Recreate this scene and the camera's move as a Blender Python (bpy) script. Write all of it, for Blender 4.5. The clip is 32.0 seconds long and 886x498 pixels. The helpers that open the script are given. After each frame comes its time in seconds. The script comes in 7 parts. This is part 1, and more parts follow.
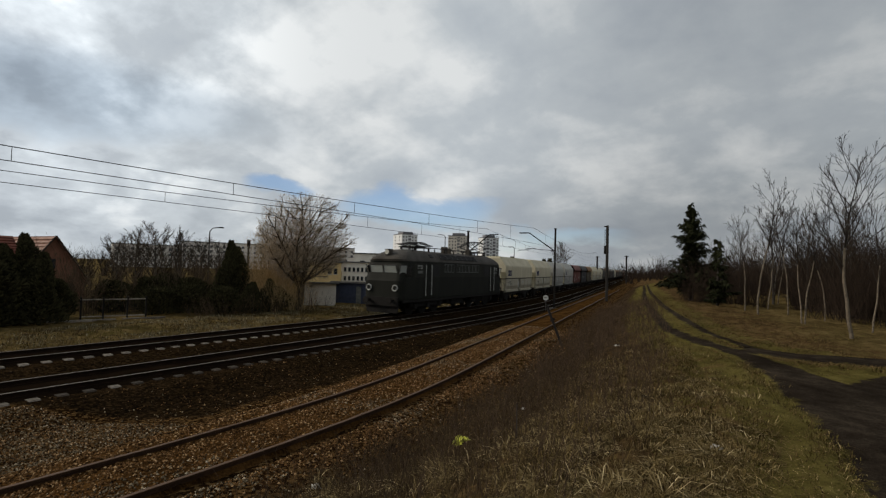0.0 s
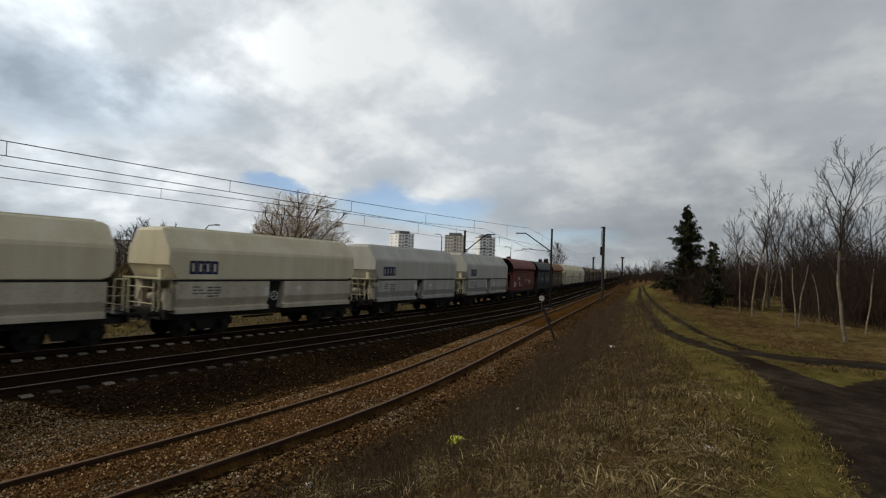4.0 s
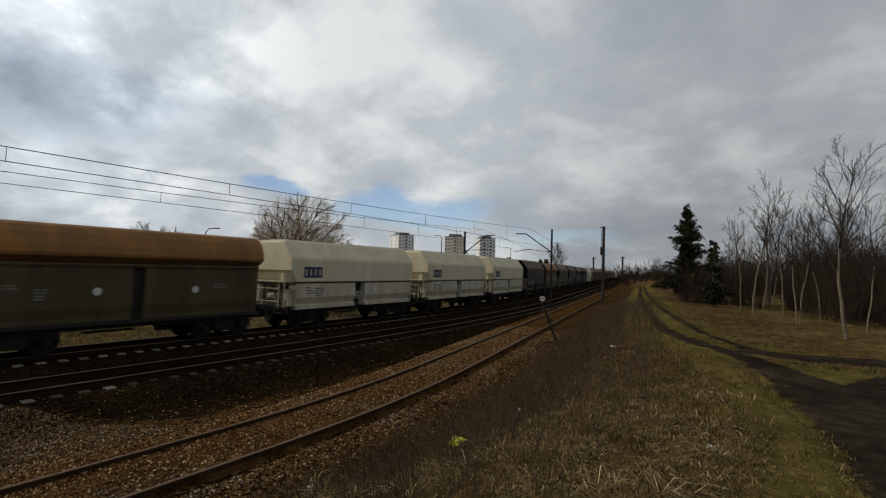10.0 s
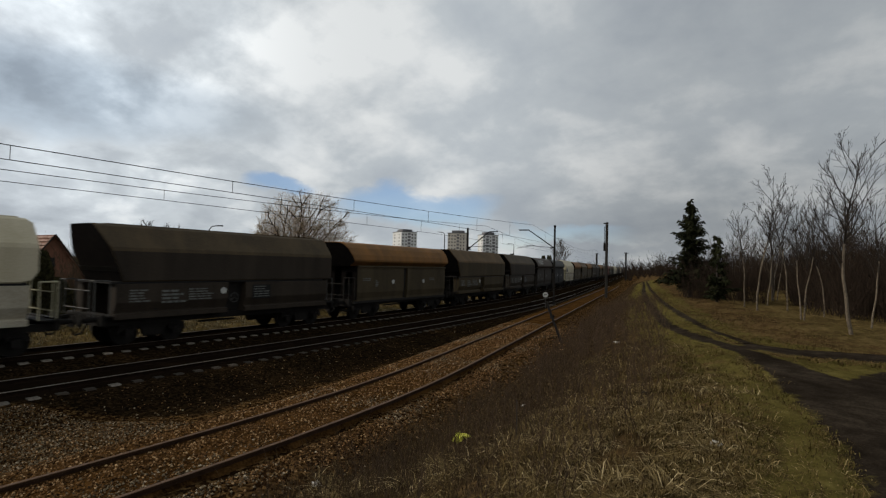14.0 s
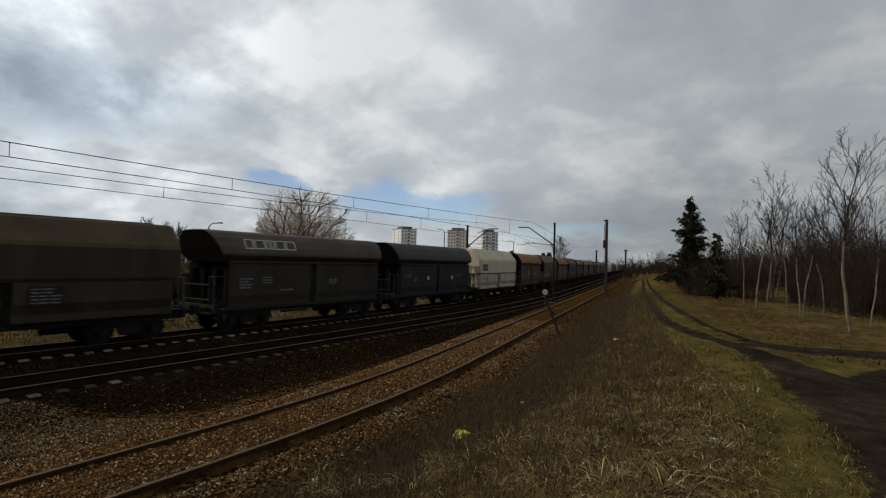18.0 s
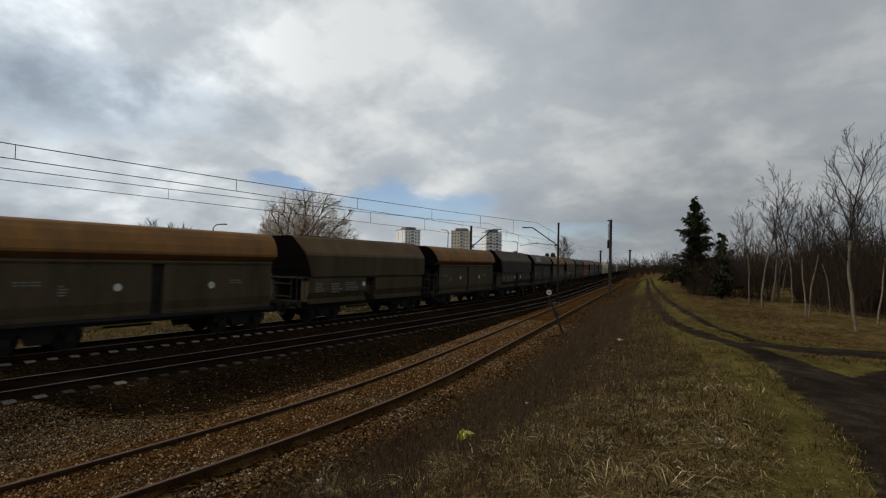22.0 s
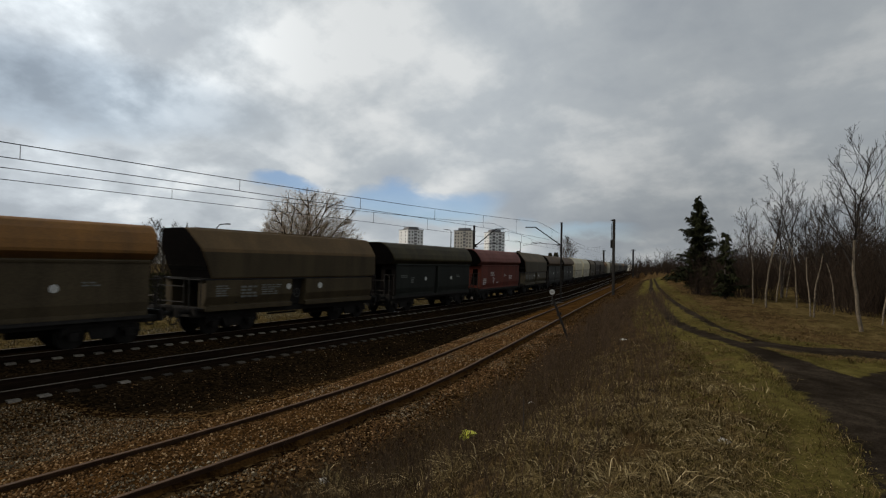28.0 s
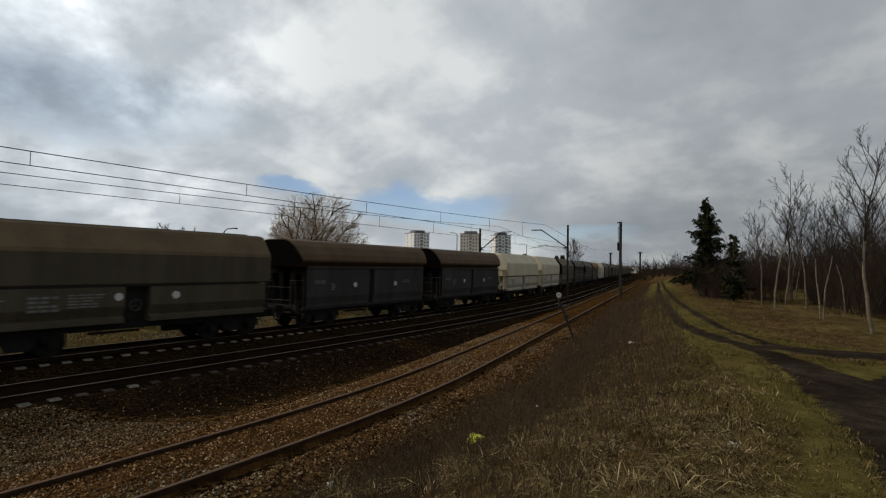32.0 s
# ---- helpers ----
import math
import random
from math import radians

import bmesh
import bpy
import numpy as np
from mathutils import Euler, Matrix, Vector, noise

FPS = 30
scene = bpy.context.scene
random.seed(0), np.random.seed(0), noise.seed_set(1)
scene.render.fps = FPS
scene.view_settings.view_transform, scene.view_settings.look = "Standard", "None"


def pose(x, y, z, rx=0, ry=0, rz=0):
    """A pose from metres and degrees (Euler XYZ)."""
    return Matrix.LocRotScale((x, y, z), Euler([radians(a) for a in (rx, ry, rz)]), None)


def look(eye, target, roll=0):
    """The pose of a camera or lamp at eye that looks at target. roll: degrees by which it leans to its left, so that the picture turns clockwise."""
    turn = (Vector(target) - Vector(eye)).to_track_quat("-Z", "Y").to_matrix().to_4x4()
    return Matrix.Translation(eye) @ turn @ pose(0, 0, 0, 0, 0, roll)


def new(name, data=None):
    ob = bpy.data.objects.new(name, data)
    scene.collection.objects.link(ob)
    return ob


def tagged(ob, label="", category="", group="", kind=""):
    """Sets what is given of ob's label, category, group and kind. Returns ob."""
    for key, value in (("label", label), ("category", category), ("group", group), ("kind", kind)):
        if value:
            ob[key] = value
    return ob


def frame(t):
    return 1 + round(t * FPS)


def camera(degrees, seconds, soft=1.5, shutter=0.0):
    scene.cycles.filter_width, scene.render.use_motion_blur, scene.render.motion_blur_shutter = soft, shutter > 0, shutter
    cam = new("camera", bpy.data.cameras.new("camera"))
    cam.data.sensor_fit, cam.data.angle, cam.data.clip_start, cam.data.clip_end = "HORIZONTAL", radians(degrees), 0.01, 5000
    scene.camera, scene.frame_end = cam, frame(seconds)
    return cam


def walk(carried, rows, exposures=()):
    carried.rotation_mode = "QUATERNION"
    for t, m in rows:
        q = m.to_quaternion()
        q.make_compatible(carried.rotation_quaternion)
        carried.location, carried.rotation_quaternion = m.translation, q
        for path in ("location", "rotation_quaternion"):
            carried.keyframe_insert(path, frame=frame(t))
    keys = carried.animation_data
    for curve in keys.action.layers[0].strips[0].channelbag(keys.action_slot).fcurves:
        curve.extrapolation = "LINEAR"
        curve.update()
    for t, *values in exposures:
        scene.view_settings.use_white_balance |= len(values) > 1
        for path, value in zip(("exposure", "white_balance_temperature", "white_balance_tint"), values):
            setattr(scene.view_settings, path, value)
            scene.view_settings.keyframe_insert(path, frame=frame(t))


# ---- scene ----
EYE = (0.0, 0.0, 3.25)


def aim(yaw, pitch, roll):
    """A pose at the eye: yaw is to the left of the line's direction, pitch upwards, roll to the left."""
    y, p = radians(yaw), radians(pitch)
    way = Vector((-math.sin(y) * math.cos(p), math.cos(y) * math.cos(p), math.sin(p)))
    return look(EYE, Vector(EYE) + way, roll)


cam = camera(80.8, 32.0, soft=1.25, shutter=0.3)
walk(cam, [
    (0, aim(33.41, 2.04, 1.55)),
    (0.5, aim(33.24, 1.99, 1.64)),
    (1, aim(33.04, 2.15, 1.71)),
    (1.5, aim(33.25, 2.18, 1.94)),
    (2, aim(33.83, 1.94, 1.94)),
    (2.5, aim(34.01, 1.83, 1.77)),
    (3, aim(33.16, 1.84, 2.23)),
    (3.5, aim(33.01, 2.02, 2.11)),
    (5.5, aim(33.11, 1.81, 1.96)),
    (6, aim(33.15, 1.81, 1.87)),
    (6.5, aim(33.17, 1.89, 1.70)),
    (7, aim(33.32, 2.15, 1.79)),
    (7.5, aim(33.30, 2.13, 1.77)),
    (8, aim(33.46, 2.15, 1.74)),
    (8.5, aim(33.40, 1.96, 1.81)),
    (9, aim(33.17, 1.93, 1.88)),
    (9.5, aim(33.12, 2.01, 1.64)),
    (10, aim(33.04, 2.14, 1.57)),
    (10.5, aim(32.72, 2.03, 1.39)),
    (11, aim(32.88, 1.70, 1.33)),
    (11.5, aim(33.11, 1.76, 1.36)),
    (12, aim(33.15, 1.66, 1.44)),
    (12.5, aim(33.20, 1.36, 1.43)),
    (13, aim(33.22, 1.42, 1.48)),
    (13.5, aim(33.30, 1.68, 1.47)),
    (14, aim(33.35, 1.75, 1.35)),
    (14.5, aim(33.37, 1.83, 1.57)),
    (16.5, aim(33.24, 1.56, 1.19)),
    (17, aim(33.37, 1.57, 1.07)),
    (17.5, aim(33.29, 1.53, 1.25)),
    (18, aim(33.32, 1.45, 1.36)),
    (18.5, aim(33.53, 1.52, 1.30)),
    (19, aim(33.49, 1.46, 1.28)),
    (19.5, aim(33.50, 1.40, 1.25)),
    (20, aim(33.64, 1.47, 1.30)),
    (20.5, aim(33.81, 1.59, 1.27)),
    (21, aim(33.81, 1.64, 1.24)),
    (21.5, aim(33.86, 1.49, 1.16)),
    (22, aim(33.73, 1.50, 1.21)),
    (22.5, aim(33.93, 1.55, 1.10)),
    (23, aim(33.84, 1.49, 1.19)),
    (23.5, aim(33.94, 1.49, 1.17)),
    (24, aim(33.92, 1.46, 1.09)),
    (24.5, aim(33.91, 1.61, 1.18)),
    (25, aim(33.95, 1.51, 1.20)),
    (25.5, aim(33.99, 1.50, 1.15)),
    (27.5, aim(33.92, 1.47, 1.31)),
    (28, aim(34.05, 1.46, 1.22)),
    (28.5, aim(34.11, 1.52, 1.15)),
    (29, aim(34.13, 1.53, 1.16)),
    (29.5, aim(34.24, 1.45, 1.18)),
    (30, aim(34.14, 1.42, 1.30)),
    (30.5, aim(34.31, 1.59, 1.11)),
    (31, aim(34.53, 1.80, 1.11)),
    (31.5, aim(34.77, 1.85, 1.01)),
    (32, aim(34.73, 1.81, 0.97)),
], exposures=[(0, 0.0), (1.5, 0.0), (3.5, 0.14), (6.5, 0.22), (7.5, 0.20), (9.0, 0.05), (11, 0.0), (32, -0.04)])

# ---- light ----
SUN_AZ, SUN_EL = radians(118), radians(31)     # to the left of the line's direction, above the horizon
SUN_WAY = Vector((-math.sin(SUN_AZ) * math.cos(SUN_EL), math.cos(SUN_AZ) * math.cos(SUN_EL), math.sin(SUN_EL)))
sun = new("sun", bpy.data.lights.new("sun", "SUN"))
sun.data.energy, sun.data.angle, sun.data.color = 2.1, radians(10), (1.0, 0.90, 0.76)
sun.matrix_world = look((0, 0, 60), Vector((0, 0, 60)) - SUN_WAY)


BANK_AZ, BANK_EL = radians(73), radians(20)    # where the cloud is thinnest
BANK_WAY = Vector((-math.sin(BANK_AZ) * math.cos(BANK_EL), math.cos(BANK_AZ) * math.cos(BANK_EL), math.sin(BANK_EL)))


def link(nt, a, b):
    nt.links.new(a, b)


def make_sky():
    w = bpy.data.worlds.new("sky")
    scene.world = w
    w.use_nodes = True
    nt = w.node_tree
    nt.nodes.clear()
    N = nt.nodes.new

    def math_node(op, a, b=None, c=None):
        n = N("ShaderNodeMath")
        n.operation = op
        for i, v in enumerate((a, b, c)):
            if v is None:
                continue
            if isinstance(v, (int, float)):
                n.inputs[i].default_value = v
            else:
                link(nt, v, n.inputs[i])
        return n.outputs[0]

    out, bg = N("ShaderNodeOutputWorld"), N("ShaderNodeBackground")
    tc, sep = N("ShaderNodeTexCoord"), N("ShaderNodeSeparateXYZ")
    link(nt, tc.outputs["Generated"], sep.inputs[0])
    up = math_node("MAXIMUM", sep.outputs[2], 0.0)
    k = math_node("ADD", up, 0.42)
    comb = N("ShaderNodeCombineXYZ")
    link(nt, math_node("DIVIDE", sep.outputs[0], k), comb.inputs[0])
    link(nt, math_node("DIVIDE", sep.outputs[1], k), comb.inputs[1])

    def fbm(scale, detail, rough, shift, dist=0.0):
        mp = N("ShaderNodeMapping")
        mp.inputs["Location"].default_value = shift
        link(nt, comb.outputs[0], mp.inputs["Vector"])
        n = N("ShaderNodeTexNoise")
        n.inputs["Scale"].default_value, n.inputs["Detail"].default_value = scale, detail
        n.inputs["Roughness"].default_value, n.inputs["Distortion"].default_value = rough, dist
        link(nt, mp.outputs[0], n.inputs["Vector"])
        return n.outputs["Fac"]

    def dot(v):
        n = N("ShaderNodeVectorMath")
        n.operation = "DOT_PRODUCT"
        link(nt, tc.outputs["Generated"], n.inputs[0])
        n.inputs[1].default_value = v
        return n.outputs["Value"]

    big = fbm(0.85, 6, 0.52, (3.4, 1.0, 0), 0.5)
    small = fbm(3.4, 9, 0.56, (0.3, 7.0, 0), 0.1)
    cloud = math_node("ADD", math_node("MULTIPLY", big, 0.46), math_node("MULTIPLY", small, 0.54))
    ramp = N("ShaderNodeValToRGB")
    e = ramp.color_ramp.elements
    e[0].position, e[0].color = 0.38, (0.383, 0.423, 0.466, 1)
    e[1].position, e[1].color = 0.60, (0.678, 0.700, 0.706, 1)
    m = ramp.color_ramp.elements.new(0.5)
    m.color = (0.474, 0.513, 0.543, 1)
    link(nt, cloud, ramp.inputs[0])
    # cloud grows thinner and brighter on the sunny side
    glow = math_node("POWER", math_node("MAXIMUM", dot(BANK_WAY), 0.0), 22.0)
    wide = math_node("MAXIMUM", math_node("MULTIPLY_ADD", dot(BANK_WAY), 0.40, 0.65), 0.85)
    thin = N("ShaderNodeMapRange")
    thin.inputs["From Min"].default_value, thin.inputs["From Max"].default_value = 0.38, 0.58
    link(nt, small, thin.inputs["Value"])
    gain = math_node("ADD", wide, math_node("MULTIPLY", glow, math_node("MULTIPLY_ADD", thin.outputs[0], 0.80, 0.42)))
    turn = math_node("ARCTAN2", math_node("MULTIPLY", sep.outputs[0], -1.0), sep.outputs[1])
    ahead = math_node("POWER", math_node("MULTIPLY", math_node("SUBTRACT", turn, radians(31)), 3.4), 2.0)
    gain = math_node("MULTIPLY", gain, math_node("MULTIPLY_ADD", math_node("DIVIDE", 1.0, math_node("ADD", 1.0, ahead)), 0.25, 0.84))
    # a gap of clear sky low over the roofs
    clear = N("ShaderNodeTexSky")
    clear.sky_type, clear.sun_disc = "NISHITA", False
    clear.sun_elevation, clear.sun_rotation = radians(40), radians(150)
    clear.air_density, clear.dust_density, clear.ozone_density = 1.2, 0.2, 4.0
    dim = N("ShaderNodeMixRGB")
    dim.blend_type, dim.inputs[0].default_value = "MULTIPLY", 1.0
    link(nt, clear.outputs[0], dim.inputs[1])
    dim.inputs[2].default_value = (0.060, 0.066, 0.082, 1)
    bearing = math_node("ARCTAN2", math_node("MULTIPLY", sep.outputs[0], -1.0), sep.outputs[1])
    rise = math_node("ADD", math_node("ARCSINE", sep.outputs[2]), math_node("MULTIPLY_ADD", small, 0.09, -0.045))

    def gap(b, w, el, h):
        u = math_node("POWER", math_node("DIVIDE", math_node("SUBTRACT", bearing, radians(b)), radians(w)), 2.0)
        v = math_node("POWER", math_node("DIVIDE", math_node("SUBTRACT", rise, radians(el)), radians(h)), 2.0)
        return math_node("SUBTRACT", 1.0, math_node("ADD", u, v))
    # a thicker bank of cloud below the bright break
    bank = N("ShaderNodeMapRange")
    bank.interpolation_type = "SMOOTHSTEP"
    bank.inputs["From Min"].default_value, bank.inputs["From Max"].default_value = -0.9, 0.9
    link(nt, math_node("ADD", gap(73.0, 19.0, 14.2, 3.6), math_node("MULTIPLY_ADD", small, 2.4, -1.25)), bank.inputs["Value"])
    gain = math_node("MULTIPLY", gain, math_node("MULTIPLY_ADD", bank.outputs[0], -0.34, 1.0))
    # and a paler strip of thin cloud low under the bank
    strip = N("ShaderNodeMapRange")
    strip.interpolation_type = "SMOOTHSTEP"
    strip.inputs["From Min"].default_value, strip.inputs["From Max"].default_value = -0.4, 1.0
    link(nt, gap(64.0, 20.0, 6.5, 4.0), strip.inputs["Value"])
    gain = math_node("MULTIPLY", gain, math_node("MULTIPLY_ADD", strip.outputs[0], 0.03, 1.0))
    # the cloud is thickest low over the wood
    low = N("ShaderNodeMapRange")
    low.interpolation_type = "SMOOTHSTEP"
    low.inputs["From Min"].default_value, low.inputs["From Max"].default_value = radians(15), radians(3)
    link(nt, rise, low.inputs["Value"])
    far = N("ShaderNodeMapRange")
    far.interpolation_type = "SMOOTHSTEP"
    far.inputs["From Min"].default_value, far.inputs["From Max"].default_value = radians(38), radians(5)
    link(nt, bearing, far.inputs["Value"])
    gain = math_node("MULTIPLY", gain, math_node("MULTIPLY_ADD", math_node("MULTIPLY", low.outputs[0], far.outputs[0]), -0.24, 1.0))
    mul = N("ShaderNodeMixRGB")
    mul.blend_type, mul.inputs[0].default_value = "MULTIPLY", 1.0
    link(nt, ramp.outputs[0], mul.inputs[1])
    shade = N("ShaderNodeMixRGB")
    link(nt, bank.outputs[0], shade.inputs[0])
    shade.inputs[1].default_value, shade.inputs[2].default_value = (1, 1, 1, 1), (0.91, 0.985, 1.07, 1)
    tint = N("ShaderNodeMixRGB")
    tint.blend_type, tint.inputs[0].default_value = "MULTIPLY", 1.0
    link(nt, gain, tint.inputs[1])
    link(nt, shade.outputs[0], tint.inputs[2])
    link(nt, tint.outputs[0], mul.inputs[2])
    both = math_node("MAXIMUM", gap(36.6, 9.5, 6.2, 2.2), gap(51.0, 3.8, 8.0, 1.2))
    both = math_node("MAXIMUM", both, math_node("SUBTRACT", gap(22.0, 12.0, 3.4, 1.4), 0.55))
    hole = N("ShaderNodeMapRange")
    hole.interpolation_type = "SMOOTHSTEP"
    hole.inputs["From Min"].default_value, hole.inputs["From Max"].default_value = -0.25, 0.75
    link(nt, both, hole.inputs["Value"])
    mix = N("ShaderNodeMixRGB")
    link(nt, math_node("MULTIPLY", hole.outputs[0], 0.72), mix.inputs[0])
    link(nt, mul.outputs[0], mix.inputs[1])
    link(nt, dim.outputs[0], mix.inputs[2])
    link(nt, mix.outputs[0], bg.inputs[0])
    bg.inputs[1].default_value = 1.0
    link(nt, bg.outputs[0], out.inputs[0])


make_sky()

# ---- materials ----
MATS = {}


def mat(name, base, rough=0.8, metal=0.0, second=None, scale=3.0, fine=40.0, bump=0.3, streak=False, spread=0.0, third=None, third_at=0.62, contrast=0.16, depth=0.02, spec=0.2):
    """A surface with a large and a fine variation of colour, and relief."""
    if name in MATS:
        return MATS[name]
    m = bpy.data.materials.new(name)
    m.use_nodes = True
    nt = m.node_tree
    N = nt.nodes.new
    b = nt.nodes["Principled BSDF"]
    b.inputs["Roughness"].default_value, b.inputs["Metallic"].default_value = rough, metal
    b.inputs["Specular IOR Level"].default_value = spec
    tc, mp = N("ShaderNodeTexCoord"), N("ShaderNodeMapping")
    link(nt, tc.outputs["Object"], mp.inputs[0])
    if streak:
        mp.inputs["Scale"].default_value = (1, 1, 0.18)
    n1, n2 = N("ShaderNodeTexNoise"), N("ShaderNodeTexNoise")
    n1.inputs["Scale"].default_value, n1.inputs["Detail"].default_value = scale, 5
    n2.inputs["Scale"].default_value, n2.inputs["Detail"].default_value = fine, 4
    link(nt, mp.outputs[0], n1.inputs["Vector"])
    link(nt, tc.outputs["Object"], n2.inputs["Vector"])
    second = second or tuple(c * 0.6 for c in base)
    r = N("ShaderNodeValToRGB")
    e = r.color_ramp.elements
    e[0].position, e[0].color = 0.5 - contrast, (*second, 1)
    e[1].position, e[1].color = 0.5 + contrast, (*base, 1)
    if third:
        q = e.new(third_at)
        q.color = (*base, 1)
        e[len(e) - 1].position, e[len(e) - 1].color = min(third_at + 0.1, 0.99), (*third, 1)
    mixv = N("ShaderNodeMath")
    mixv.operation = "MULTIPLY_ADD"
    link(nt, n2.outputs["Fac"], mixv.inputs[0])
    mixv.inputs[1].default_value = 0.45
    sc = N("ShaderNodeMath")
    sc.operation = "MULTIPLY"
    link(nt, n1.outputs["Fac"], sc.inputs[0])
    sc.inputs[1].default_value = 0.55
    link(nt, sc.outputs[0], mixv.inputs[2])
    link(nt, mixv.outputs[0], r.inputs[0])
    col = r.outputs[0]
    if spread:
        oi, hs = N("ShaderNodeObjectInfo"), N("ShaderNodeHueSaturation")
        mr = N("ShaderNodeMapRange")
        link(nt, oi.outputs["Random"], mr.inputs["Value"])
        mr.inputs["To Min"].default_value, mr.inputs["To Max"].default_value = 1 - spread, 1 + spread
        link(nt, mr.outputs[0], hs.inputs["Value"])
        link(nt, col, hs.inputs["Color"])
        col = hs.outputs[0]
    link(nt, col, b.inputs["Base Color"])
    if bump:
        bp = N("ShaderNodeBump")
        bp.inputs["Strength"].default_value, bp.inputs["Distance"].default_value = bump, depth
        link(nt, n2.outputs["Fac"], bp.inputs["Height"])
        link(nt, bp.outputs[0], b.inputs["Normal"])
    MATS[name] = m
    return m


def island(name, base, second, rough=0.9, third=None):
    """Many loose pieces in one mesh, each with its own shade."""
    if name in MATS:
        return MATS[name]
    m = bpy.data.materials.new(name)
    m.use_nodes = True
    nt = m.node_tree
    b = nt.nodes["Principled BSDF"]
    b.inputs["Roughness"].default_value = rough
    b.inputs["Specular IOR Level"].default_value = 0.02
    g, r = nt.nodes.new("ShaderNodeNewGeometry"), nt.nodes.new("ShaderNodeValToRGB")
    e = r.color_ramp.elements
    e[0].color, e[1].color = (*second, 1), (*base, 1)
    if third:
        e[1].position = 0.85
        q = e.new(1.0)
        q.color = (*third, 1)
    link(nt, g.outputs["Random Per Island"], r.inputs[0])
    link(nt, r.outputs[0], b.inputs["Base Color"])
    MATS[name] = m
    return m


BALLAST = mat("brown_ballast", (0.105, 0.052, 0.0165), 0.95, second=(0.020, 0.0100, 0.0038), scale=2.2, fine=22, bump=1.0, contrast=0.13, depth=0.06, spec=0.0)
BALLAST_DARK = mat("oily_ballast", (0.0155, 0.0100, 0.0062), 0.95, second=(0.0058, 0.0040, 0.0026), scale=1.2, fine=22, bump=1.0, contrast=0.14, depth=0.06, spec=0.0)
RUST_RAIL = mat("rusty_rail", (0.024, 0.015, 0.010), 0.9, 0.0, second=(0.011, 0.007, 0.005), spec=0.0, scale=6, fine=50)
BROWN_RAIL = mat("brown_siding_rail", (0.060, 0.031, 0.016), 0.85, 0.1, second=(0.026, 0.014, 0.008), scale=6, fine=50)
BROWN_TOP = mat("rusty_rail_head", (0.130, 0.074, 0.040), 0.65, 0.3, second=(0.075, 0.042, 0.024), scale=5, fine=50, bump=0.1)
RAIL_TOP = mat("worn_rail", (0.20, 0.168, 0.138), 0.6, 0.35, second=(0.11, 0.09, 0.073), scale=4, fine=40, bump=0.1)
CONCRETE = mat("pale_concrete", (0.29, 0.25, 0.205), 0.9, second=(0.045, 0.037, 0.029), scale=2.2, fine=14, spread=0.45)
DARK_CONCRETE = mat("dark_concrete", (0.060, 0.046, 0.033), 0.92, second=(0.018, 0.014, 0.010), scale=2.2, fine=14, spread=0.4)
WOOD_OLD = mat("old_timber", (0.060, 0.046, 0.036), 0.9, second=(0.030, 0.024, 0.02), scale=5, fine=40, spread=0.2)
IRON = mat("dark_iron", (0.019, 0.0165, 0.0145), 0.8, 0.1, second=(0.009, 0.008, 0.007), scale=4, fine=30)
BLACK = mat("black_paint", (0.016, 0.015, 0.015), 0.6, second=(0.009, 0.009, 0.009), scale=4, fine=30, bump=0.1)
GALV = mat("weathered_steel", (0.10, 0.095, 0.09), 0.6, 0.4, second=(0.05, 0.047, 0.045), scale=3, fine=25)
WIRE = mat("copper_wire", (0.045, 0.045, 0.045), 0.6, 0.5, second=(0.025, 0.025, 0.025))
WHITE_MARK = mat("white_marking", (0.62, 0.62, 0.58), 0.6, second=(0.4, 0.4, 0.38), scale=6, fine=60, bump=0.0)
PALE_MARK = mat("faded_marking", (0.20, 0.205, 0.19), 0.7, second=(0.09, 0.095, 0.09), scale=6, fine=60, bump=0.0)
GREY_MARK = mat("grey_marking", (0.10, 0.10, 0.095), 0.7, second=(0.06, 0.06, 0.055), scale=6, fine=60, bump=0.0)
NAVY_MARK = mat("navy_marking", (0.020, 0.022, 0.085), 0.55, second=(0.014, 0.016, 0.05), scale=6, fine=60, bump=0.0)
BARK = mat("dark_bark", (0.075, 0.062, 0.050), 0.95, second=(0.035, 0.029, 0.024), scale=4, fine=30)
TWIG = island("twigs", (0.085, 0.068, 0.050), (0.038, 0.031, 0.025))
TWIG_TAN = island("tan_twigs", (0.66, 0.47, 0.24), (0.26, 0.185, 0.095))
BIRCH_BARK = mat("birch_bark", (0.215, 0.175, 0.125), 0.85, second=(0.075, 0.060, 0.043), scale=5, fine=16, contrast=0.1)
NEEDLES = island("spruce_needles", (0.031, 0.034, 0.016), (0.009, 0.010, 0.005))
THUJA = island("thuja_scales", (0.068, 0.062, 0.029), (0.017, 0.017, 0.0095))
STRAW = island("straw_blades", (0.172, 0.121, 0.045), (0.038, 0.026, 0.010), third=(0.42, 0.32, 0.155))
GREEN_BLADE = island("green_blades", (0.158, 0.129, 0.038), (0.068, 0.055, 0.016))
WEED = island("brown_weeds", (0.082, 0.053, 0.025), (0.018, 0.0117, 0.0058), third=(0.22, 0.16, 0.075))
DARK_STONE = island("dark_stones", (0.030, 0.0178, 0.0088), (0.0070, 0.0043, 0.0023), third=(0.125, 0.083, 0.046))
PALE_STRAW = island("fallen_straw", (0.255, 0.188, 0.084), (0.048, 0.033, 0.0135), third=(0.60, 0.48, 0.27))
VERGE_BLADE = island("verge_blades", (0.20, 0.170, 0.098), (0.055, 0.046, 0.026), third=(0.46, 0.41, 0.29))
